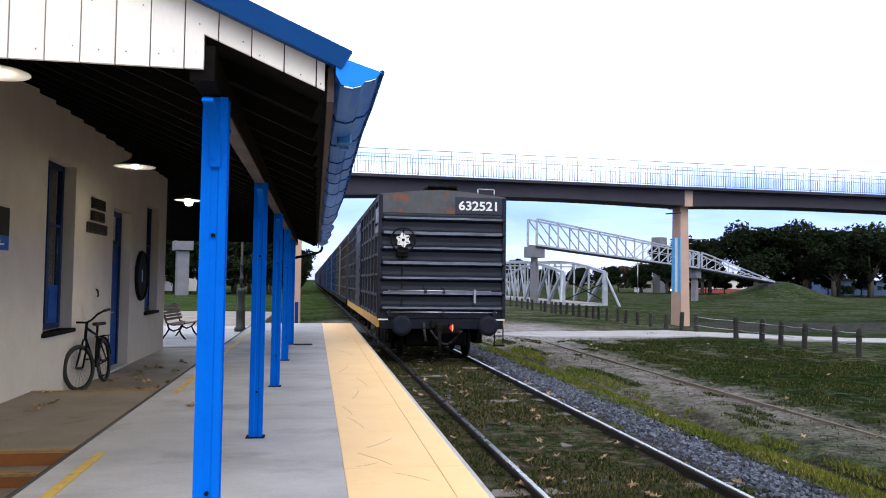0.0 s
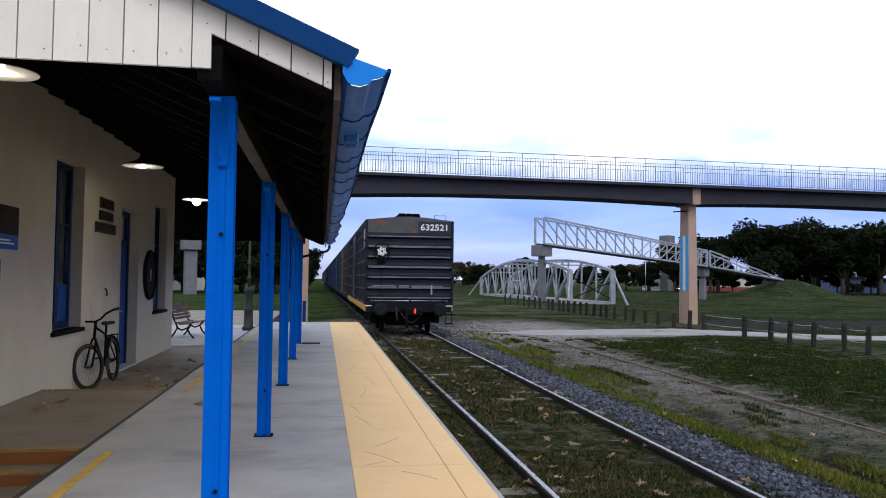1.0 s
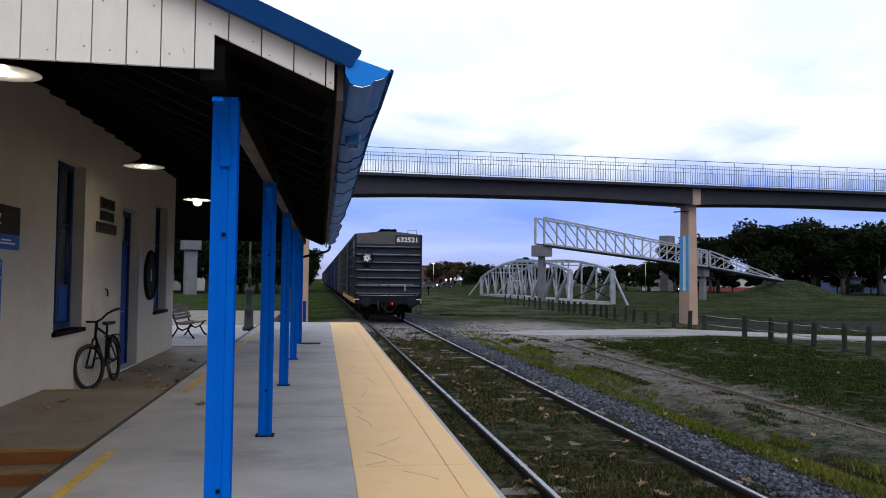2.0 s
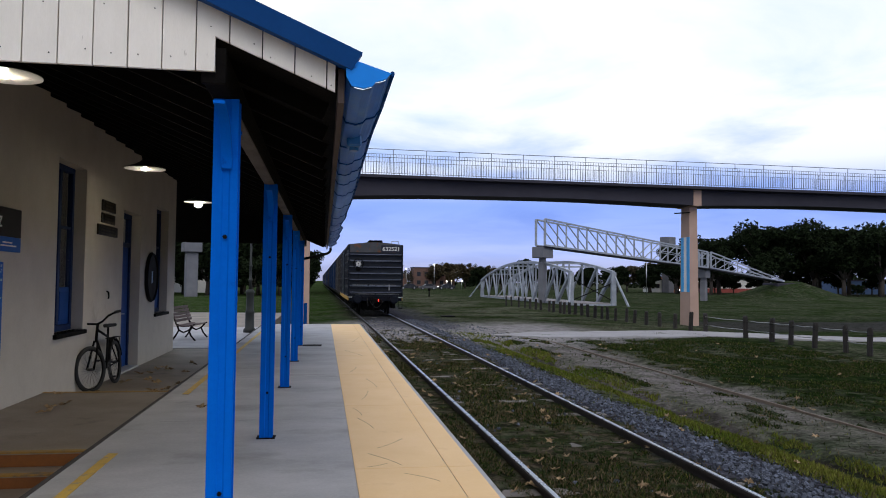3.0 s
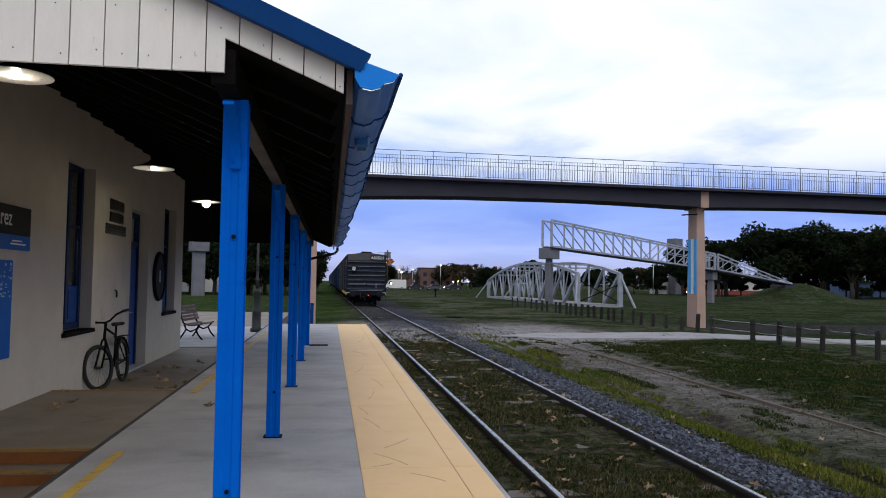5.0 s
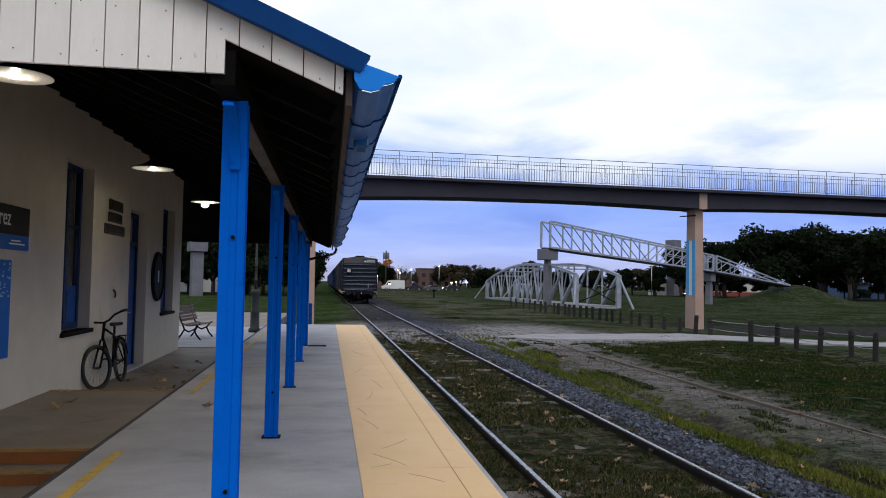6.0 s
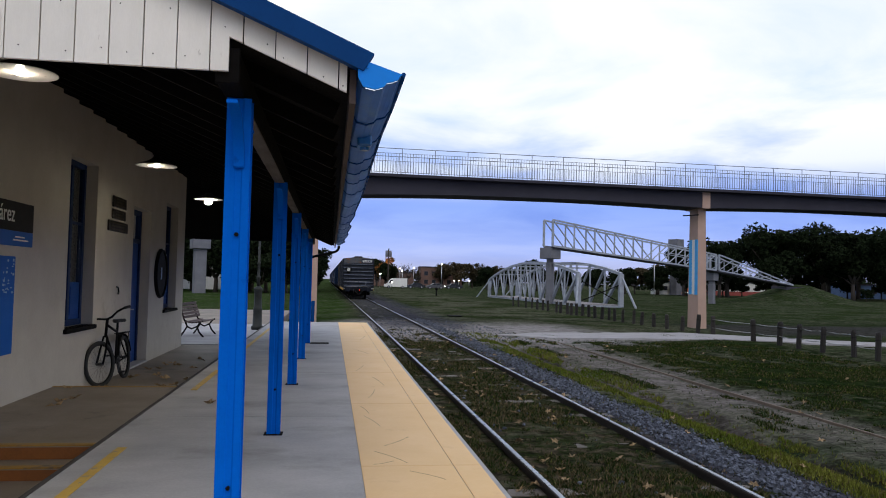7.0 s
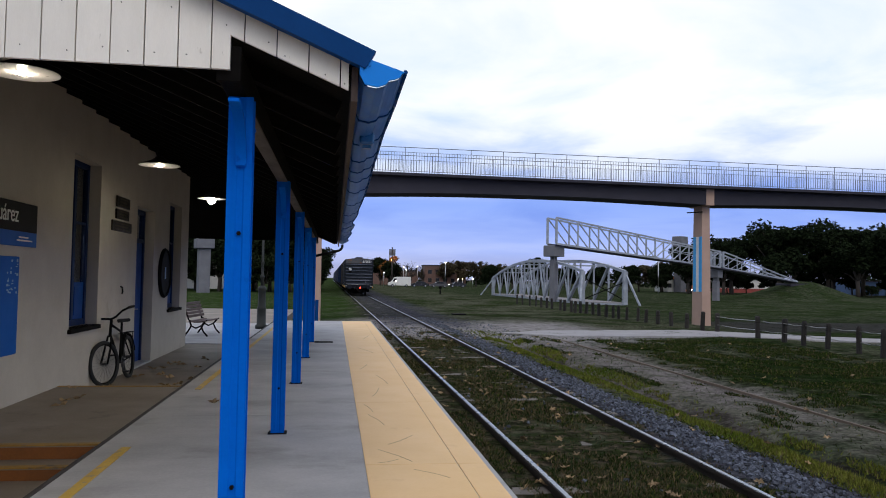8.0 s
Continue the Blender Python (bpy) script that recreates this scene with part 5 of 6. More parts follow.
    part("chainring", b, M["dull_steel"], bike)
    for s in (-1, 1):
        rod("crank", [(s * 0.06, 0.60, 0.29), (s * 0.07, 0.60 - s * 0.12, 0.29 - s * 0.12)], 0.009, M["dull_steel"], bike)
        block("pedal", (s * 0.12 - 0.045, s * 0.12 + 0.045, 0.60 - s * 0.12 - 0.04, 0.60 - s * 0.12 + 0.04, 0.28 - s * 0.12 - 0.012, 0.28 - s * 0.12 + 0.012), M["rubber"], bike, bevel=0.004)


def build_bench():
    be = thing("bench", "park bench with pale wooden slats on black cast iron legs", "bench", pose(-3.92, 21.3, LOW + 0.02, 0, 0, -6))
    wood = M["bench_wood"]
    for k in range(5):
        x = 0.08 + k * 0.085
        z = 0.43 - (0.02 if 0 < k < 4 else 0.0)
        block("seat_slat", (x, x + 0.068, 0.0, 1.5, z - 0.03, z), wood, be, bevel=0.006)
    for k in range(5):
        z = 0.50 + k * 0.085
        x = 0.045 - 0.03 * k
        b = bm_new()
        beam(b, (x, 0.0, z + 0.035), (x, 1.5, z + 0.035), 0.028, 0.07)
        part("back_slat", b, wood, be)
    for y in (0.12, 1.38):
        b = bm_new()
        pts = [(-0.14, y, 0.92), (-0.07, y, 0.70), (0.03, y, 0.44), (0.20, y, 0.38), (0.42, y, 0.40), (0.52, y, 0.43)]
        sweep(b, pts, 0.035, 0.035, (0, 1, 0))
        for leg in ([(0.05, y, 0.42), (0.10, y, 0.28), (0.02, y, 0.14), (-0.08, y, 0.0)], [(0.46, y, 0.40), (0.36, y, 0.28), (0.42, y, 0.14), (0.54, y, 0.0)], [(0.10, y, 0.28), (0.22, y, 0.22), (0.36, y, 0.28)]):
            sweep(b, leg, 0.035, 0.04, (0, 1, 0))
        part("leg_frame", b, M["iron"], be, "curled cast iron leg frame")


def build_lamp_post():
    lp = thing("lamp_post", "dark green cast iron lamp post beside the platform", "lamp post", pose(-2.27, 24.7, LOW + 0.02))
    b = bm_new()
    lathe(b, [(0.19, 0.0), (0.19, 0.10), (0.145, 0.14), (0.135, 0.60), (0.15, 0.64), (0.12, 0.70), (0.115, 1.20), (0.14, 1.24), (0.13, 1.30), (0.06, 1.36)], seg=8)
    part("base", b, M["lamp_green"], lp)
    b = bm_new()
    lathe(b, [(0.05, 1.33), (0.045, 1.6), (0.065, 1.62), (0.065, 1.66), (0.042, 1.68), (0.04, 2.05), (0.055, 2.07), (0.055, 2.10), (0.038, 2.12), (0.032, 3.6)], seg=12)
    part("shaft", b, M["lamp_green"], lp)
    b = bm_new()
    lathe(b, [(0.05, 3.6), (0.14, 3.75), (0.19, 4.1), (0.08, 4.25), (0.02, 4.35)], seg=12)
    part("lantern", b, M["enamel"], lp)


def build_wall_things():
    x = WALL
    s = thing("station_sign", "black and blue station name sign on the wall", "sign", pose(x, 0, 0))
    block("panel", (0.002, 0.03, 6.9, 9.46, 1.90, 2.22), M["sign_black"], s, bevel=0.003)
    block("lower_band", (0.002, 0.031, 6.9, 9.455, 1.735, 1.898), M["sign_blue"], s, "blue lower band", 0.003)
    words("station_name", "uárez", 0.26, M["white"], s, pose(0.034, 8.66, 2.075, 90, 0, 90), "white station name letters", 0.9)
    for y0, z, w in ((8.95, 1.835, 0.26), (8.90, 1.80, 0.42)):
        block("small_line", (0.031, 0.034, y0, y0 + w, z - 0.008, z + 0.008), M["white"], s)
    s = thing("notice_poster", "blue notice panel with pale scratched lettering on the wall", "poster", pose(x, 0, 0))
    block("sheet", (0.002, 0.02, 8.0, 9.03, 0.55, 1.62), M["sign_blue"], s, bevel=0.008)
    rng = random.Random(4)
    for k in range(26):
        y, z = rng.uniform(8.70, 8.98), rng.uniform(1.18, 1.58)
        block("pale_mark", (0.02, 0.0215, y, y + rng.uniform(0.01, 0.05), z, z + rng.uniform(0.008, 0.03)), M["poster_pale"], s)
    for z0, z1, y0, y1, nm in ((2.52, 2.70, 12.72, 13.48, ""), (2.33, 2.49, 12.70, 13.45, ""), (2.13, 2.30, 12.50, 13.62, "")):
        pl = thing("wall_plaque", "small dark bronze plaque on the plaster wall", "plaque", pose(x, 0, 0), "bronze wall plaques")
        block("plate", (0.002, 0.03, y0, y1, z0, z1), M["plaque"], pl, bevel=0.01)
        for k in range(3):
            z = z0 + (z1 - z0) * (k + 0.7) / 3.4
            block("text_line", (0.03, 0.0325, y0 + 0.12, y1 - 0.12 - 0.1 * (k % 2), z - 0.012, z + 0.012), M["plaque_line"], pl)
    d = thing("round_sign", "large round black disc sign on the wall", "sign", pose(x, 16.28, 1.48))
    b = bm_new()
    lathe(b, [(0.50, 0.005), (0.51, 0.03), (0.47, 0.05), (0.45, 0.038)], axis="x", seg=40)
    disc = part("disc", b, M["sign_black"], d)
    b = bm_new()
    ring(b, (0.045, 0, 0), "x", 0.47, 0.025, 40, 6)
    part("rim", b, M["iron"], disc)
    block("emblem", (0.04, 0.046, -0.05, 0.05, -0.12, 0.12), M["poster_pale"], d, "small pale emblem", 0.002)
    w = thing("wall_hook", "small iron hook on the plaster wall", "hook", pose(x, 13.15, 1.18))
    rod("hook", [(0, 0, 0.06), (0.03, 0, 0.05), (0.04, 0, -0.02), (0.03, 0, -0.06)], 0.012, M["iron"], w)


M["bench_wood"] = material("bench_wood", (0.13, 0.085, 0.08), 0.7, (0.07, 0.05, 0.045), 4, 0.8, 40, 0.2, stretch=(6, 1, 6), vary=0.15)
M["lamp_green"] = material("dark_green_paint", (0.009, 0.013, 0.012), 0.6, (0.006, 0.009, 0.008), 4, 0.7, 40, 0.1)
M["sign_black"] = material("sign_black", (0.008, 0.008, 0.009), 0.7, (0.012, 0.012, 0.013), 5, 0.6, 40, 0.05, spec=0.1)
M["sign_blue"] = material("sign_blue", (0.004, 0.10, 0.42), 0.6, (0.003, 0.08, 0.34), 3, 0.7, 40, 0.05, spec=0.15)
M["poster_pale"] = material("pale_print", (0.30, 0.42, 0.55), 0.6, (0.2, 0.32, 0.5), 20, 0.8, 60, 0.0)
M["plaque"] = material("bronze_plaque", (0.03, 0.025, 0.02), 0.4, (0.02, 0.016, 0.013), 6, 0.7, 50, 0.2, metal=0.6)
M["plaque_line"] = material("bronze_letters", (0.10, 0.08, 0.05), 0.4, None, 6, 0.5, 50, 0.0, metal=0.6)


# ---- things in the open ----
def build_bollards():
    ys = (19.95, 21.04, 22.42, 23.72, 24.96, 26.51, 29.69, 31.06, 32.56, 34.02, 35.41, 36.76, 37.99, 39.31, 40.54, 41.49, 42.67, 43.82, 45.02, 46.19, 47.3, 48.34, 49.42, 50.56, 51.61, 53.55, 55.03, 56.91, 58.57, 60.33, 62.39, 64.59)
    rng = random.Random(21)
    first = None
    for k, y in enumerate(ys):
        m = pose(15.6 + rng.uniform(-0.08, 0.08), y, ground_z(15.6, y) - 0.05, rng.uniform(-3, 3), rng.uniform(-4, 4), rng.uniform(0, 90))
        if k % 4 == 0:
            p = thing("timber_post", "weathered dark timber post in the grass", "post", m, "timber posts along the path")
            b = bm_new()
            r = rng.uniform(0.075, 0.12)
            h = rng.uniform(0.64, 0.92)
            pts = [(r * math.cos(a) * rng.uniform(0.9, 1.08), r * math.sin(a) * rng.uniform(0.9, 1.08)) for a in (2 * math.pi * j / 9 for j in range(9))]
            lo = [b.verts.new((u, v, -0.2)) for u, v in pts]
            hi = [b.verts.new((u * 0.95, v * 0.95, h - 0.05)) for u, v in pts]
            tp = [b.verts.new((u * 0.75, v * 0.75, h + rng.uniform(-0.015, 0.02))) for u, v in pts]
            for r0, r1 in ((lo, hi), (hi, tp)):
                for j in range(9):
                    b.faces.new([r0[j], r0[(j + 1) % 9], r1[(j + 1) % 9], r1[j]])
            b.faces.new(tp)
            part("post_body", b, M["post_wood"], p)
            b = bm_new()
            ring(b, (0, 0, h - 0.22), "z", r * 1.0, 0.008, 16, 4)
            part("wire_loop", b, M["iron"], p)
            first = p
        else:
            copy_thing(first, m)
    wires = thing("fence_wire", "slack wires strung between the timber posts", "fence wire")
    for a, c in ((29.69, 26.51), (26.51, 24.96), (24.96, 23.72), (23.72, 22.42), (22.42, 21.04), (21.04, 19.95)):
        for z in (0.12, -0.22):
            rod("wire", [(15.6, a, z), (15.6, (a + c) / 2, z - 0.03), (15.6, c, z)], 0.012, M["chrome"], wires, seg=5)


def member(name, parent, p, q, w, mat="truss", h=None):
    b = bm_new()
    beam(b, p, q, w, h or w)
    return part(name, b, M[mat], parent)


def build_bow_bridge():
    br = thing("bowstring_bridge", "old silver painted bowstring truss bridge set on the grass", "truss bridge")
    sides = ((Vector((21.9, 66.0, 0)), Vector((20.9, 100.0, 0))), (Vector((25.3, 64.5, 0)), Vector((24.3, 98.5, 0))))
    n = 9

    def at(side, u, z):
        a, c = sides[side]
        p = a.lerp(c, u)
        return Vector((p.x, p.y, z))

    def top(u):
        return 2.42 + (1.80 - 2.42) * u + 1.55 * 4 * u * (1 - u)

    for s in (0, 1):
        for k in range(n):
            u, v = k / n, (k + 1) / n
            member("top_chord", br, at(s, u, top(u)), at(s, v, top(v)), 0.24)
            member("bottom_chord", br, at(s, u, -0.44), at(s, v, -0.44), 0.20)
            if k < 3:
                member("diagonal", br, at(s, u, top(u)), at(s, v, -0.36), 0.26 - 0.05 * k)
                continue
            member("diagonal", br, at(s, u, -0.36), at(s, (u + v) / 2, top((u + v) / 2)), 0.15)
            member("diagonal", br, at(s, (u + v) / 2, top((u + v) / 2)), at(s, v, -0.36), 0.10)
        for k in range(n + 1):
            u = k / n
            member("hanger", br, at(s, u, -0.5), at(s, u, top(u)), 0.40 if k in (0, n) else 0.14)
        member("end_stay", br, at(s, 0, top(0) - 0.1), at(s, 0, GROUND) + Vector((0.75 if s else -0.7, -1.6, 0)), 0.14)
        member("end_stay", br, at(s, 1, top(1) - 0.1), at(s, 1, GROUND) + Vector((-1.5, 1.0, 0)), 0.14)
    for k in range(0, n + 1):
        u = k / n
        member("cross_girder", br, at(0, u, -0.47), at(1, u, -0.47), 0.16)
        if 0 < k < n:
            member("top_strut", br, at(0, u, top(u)), at(1, u, top(u)), 0.13)
    member("portal_brace", br, at(0, 0, 1.9), at(1, 0, -0.15), 0.09, "iron")
    member("portal_brace", br, at(1, 0, 1.5), at(0, 0, -0.15), 0.09, "iron")
    b = bm_new()
    for k in range(34):
        u, v = k / 34, (k + 0.93) / 34
        q = [at(0, u, 0), at(1, u, 0), at(1, v, 0), at(0, v, 0)]
        lo = [b.verts.new(p + Vector((0, 0, -0.38))) for p in q]
        hi = [b.verts.new(p + Vector((0, 0, -0.30))) for p in q]
        for i in range(4):
            b.faces.new([lo[i], lo[(i + 1) % 4], hi[(i + 1) % 4], hi[i]])
        b.faces.new(hi)
        b.faces.new(lo[::-1])
    part("deck_planks", b, M["pale_plank"], br, "weathered plank deck")
    for u in (0.02, 0.98):
        p, q = at(0, u, GROUND - 0.1), at(1, u, GROUND - 0.1)
        member("footing", br, p + Vector((0, 0, 0.15)), q + Vector((0, 0, 0.15)), 0.6, "grey_concrete", 0.3)


def build_ramp_bridge():
    rp = thing("ramp_footbridge", "silver painted truss ramp descending to a grassy mound", "footbridge")
    d = Vector((24.9, 16.0, 0)).normalized()
    nrm = Vector((-d.y, d.x, 0))
    A, B, C = Vector((21.26, 72.1, 5.11)), Vector((45.0, 84.8, 3.45)), Vector((62.0, 95.8, 1.95))
    hA, hB = 2.56, 1.85
    for s in (0, 1):
        off = nrm * (1.15 * s)
        n = 9
        for k in range(n):
            u, v = k / n, (k + 1) / n
            p, q = A.lerp(B, u) + off, A.lerp(B, v) + off
            hp, hq = hA + (hB - hA) * u, hA + (hB - hA) * v
            up, uq = p + Vector((0, 0, hp)), q + Vector((0, 0, hq))
            member("top_chord", rp, up, uq, 0.15)
            member("bottom_chord", rp, p, q, 0.17)
            member("mid_rail", rp, p + Vector((0, 0, hp * 0.55)), q + Vector((0, 0, hq * 0.55)), 0.07) if k > 5 else None
            member("upright", rp, p, up, 0.13 if k else 0.20)
            member("diagonal", rp, *((up, q) if k < 5 else (p, uq)), 0.09)
        member("upright", rp, B + off, B + off + Vector((0, 0, hB)), 0.22)
        B2 = B + d * 0.7
        n = 6
        for k in range(n):
            u, v = k / n, (k + 1) / n
            p, q = B2.lerp(C, u) + off, B2.lerp(C, v) + off
            up, uq = p + Vector((0, 0, hB * (1 - u))), q + Vector((0, 0, hB * (1 - v) + 0.05))
            member("top_chord", rp, up, uq, 0.14)
            member("bottom_chord", rp, p, q, 0.15)
            if k < n - 1:
                member("upright", rp, p, up, 0.20 if k == 0 else 0.08)
                member("diagonal", rp, p, uq, 0.07)
    b = bm_new()
    for p, q in ((A, B), (B, C)):
        beam(b, p + nrm * 0.575 - Vector((0, 0, 0.10)), q + nrm * 0.575 - Vector((0, 0, 0.10)), 1.2, 0.14)
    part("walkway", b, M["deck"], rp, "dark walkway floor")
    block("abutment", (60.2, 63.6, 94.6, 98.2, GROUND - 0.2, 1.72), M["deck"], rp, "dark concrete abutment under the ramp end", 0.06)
    for q, cap, w, top in (((21.35, 73.2), 1.5, 0.6, 4.98), ((45.1, 86.0), 1.15, 0.65, 3.3)):
        pier = thing("concrete_pier", "grey concrete pier with a square cap", "pier", pose(q[0], q[1], GROUND - 0.1, 0, 0, 33), "concrete piers")
        hgt = top - GROUND + 0.1
        block("shaft", (-w / 2, w / 2, -w / 2, w / 2, 0, hgt - 1.5), M["grey_concrete"], pier, bevel=0.04)
        block("neck", (-w * 0.42, w * 0.42, -w * 0.42, w * 0.42, hgt - 1.5, hgt - 1.1), M["grey_concrete"], pier, bevel=0.02)
        block("cap", (-cap / 2, cap / 2, -cap / 2, cap / 2, hgt - 1.1, hgt), M["grey_concrete"], pier, bevel=0.05)
    pier = thing("concrete_pier", "tall pale concrete pier beyond the tracks", "pier", pose(-15.1, 91.5, GROUND - 0.1, 0, 0, 20), "concrete piers")
    block("shaft", (-0.65, 0.65, -0.65, 0.65, 0, 5.2), M["grey_concrete"], pier, bevel=0.05)
    block("cap", (-1.0, 1.0, -1.0, 1.0, 5.2, 6.3), M["grey_concrete"], pier, bevel=0.05)
    pier = thing("concrete_pier", "tall grey concrete water tower behind the trees", "pier", pose(80.6, 171.0, GROUND - 0.1, 0, 0, 28), "concrete piers")
    block("shaft", (-1.0, 1.0, -1.0, 1.0, 0, 8.5), M["grey_concrete"], pier, bevel=0.05)
    block("cap", (-1.3, 1.3, -1.3, 1.3, 8.5, 13.2), M["grey_concrete"], pier, bevel=0.05)


def leaf_cloud(rng, centres, count, size):
    """Small leaf sprays scattered in the shells of several clumps."""
    vs, fs = [], []
    for _ in range(count):
        c, r = centres[rng.randrange(len(centres))]
        d = Vector((rng.gauss(0, 1), rng.gauss(0, 1), rng.gauss(0, 1))).normalized() * (r * (rng.random() ** 0.45))
        p = Vector(c) + Vector((d.x, d.y, d.z * 0.75))
        a = Vector((rng.uniform(-1, 1), rng.uniform(-1, 1), rng.uniform(-0.7, 0.7))).normalized()
        t = a.cross(Vector((rng.uniform(-1, 1), rng.uniform(-1, 1), rng.uniform(-1, 1)))).normalized()
        s = size * rng.uniform(0.5, 1.25)
        k = len(vs)
        vs += [p - a * s, p + t * s * 0.45, p + a * s, p - t * s * 0.45]
        fs.append((k, k + 1, k + 2, k + 3))
    return vs, fs


def make_tree(seed, height, spread, leaf_mat, count, size, label, group, bare=False):
    rng = random.Random(seed)
    tree = thing("tree", label, "tree", group=group)
    b = bm_new()
    fork = height * rng.uniform(0.20, 0.28)
    tube(b, (0, 0, -0.5), (rng.uniform(-0.3, 0.3), rng.uniform(-0.3, 0.3), fork), height * 0.035, height * 0.026, 9)
    centres = []
    tips = []
    for k in range(9):
        a = 2 * math.pi * k / 9 + rng.uniform(-0.3, 0.3)
        r = spread * rng.uniform(0.35, 0.85)
        tip = Vector((r * math.cos(a), r * math.sin(a), height * rng.uniform(0.36, 0.84)))
        mid = Vector((tip.x * 0.45, tip.y * 0.45, fork + (tip.z - fork) * 0.55))
        tube(b, (0, 0, fork * 0.9), mid, height * 0.014, height * 0.010, 6)
        tube(b, mid, tip, height * 0.010, height * 0.004, 5)
        tips.append((mid, tip))
        centres.append((tuple(tip), spread * rng.uniform(0.28, 0.46)))
    for k in range(16):
        a, r = rng.uniform(0, 6.28), spread * rng.uniform(0.1, 0.85)
        centres.append(((r * math.cos(a), r * math.sin(a), height * (rng.uniform(0.62, 0.92) if k % 2 else rng.uniform(0.30, 0.62))), spread * rng.uniform(0.16, 0.36)))
    if bare:
        for mid, tip in tips:
            for j in range(14):
                p = mid.lerp(tip, rng.random())
                q = p + Vector((rng.uniform(-1, 1), rng.uniform(-1, 1), rng.uniform(0.2, 1.3))) * height * 0.14
                tube(b, p, q, 0.05, 0.02, 4)
                for _ in range(3):
                    tube(b, q, q + Vector((rng.uniform(-1, 1), rng.uniform(-1, 1), rng.uniform(0.1, 1))) * height * 0.07, 0.03, 0.012, 3)
    part("trunk", b, M["bark"], tree)
    if count:
        vs, fs = leaf_cloud(rng, centres, count, size)
        me = bpy.data.meshes.new("crown")
        me.from_pydata(vs, [], fs)
        me.materials.append(M[leaf_mat])
        shared("crown", me, tree)
    return tree


M["bark"] = material("bark", (0.05, 0.04, 0.032), 0.9, (0.028, 0.022, 0.018), 3, 0.8, 30, 0.5, stretch=(4, 4, 1))
M["leaf_dark"] = material("dark_foliage", (0.014, 0.022, 0.009), 0.85, (0.007, 0.011, 0.005), 1, 0.8, 12, 0, vary=0.5, island=True, spec=0.05)
M["leaf_autumn"] = material("autumn_foliage", (0.06, 0.045, 0.022), 0.75, (0.03, 0.026, 0.012), 1, 0.8, 12, 0, vary=0.5, island=True, spec=0.2)
M["leaf_orange"] = material("orange_foliage", (0.17, 0.08, 0.018), 0.75, (0.06, 0.03, 0.010), 1, 0.8, 12, 0, vary=0.4, island=True, spec=0.2)


def plant(tree, spots, seed):
    rng = random.Random(seed)
    for k, (x, y, s) in enumerate(spots):
        m = pose(x, y, GROUND - 0.05, 0, 0, rng.uniform(0, 360))
        if k == 0:
            tree.matrix_basis = m
            tree.scale = (s, s, s * rng.uniform(0.95, 1.05))
        else:
            t = copy_thing(tree, m)
            t.scale = (s, s, s * rng.uniform(0.95, 1.05))


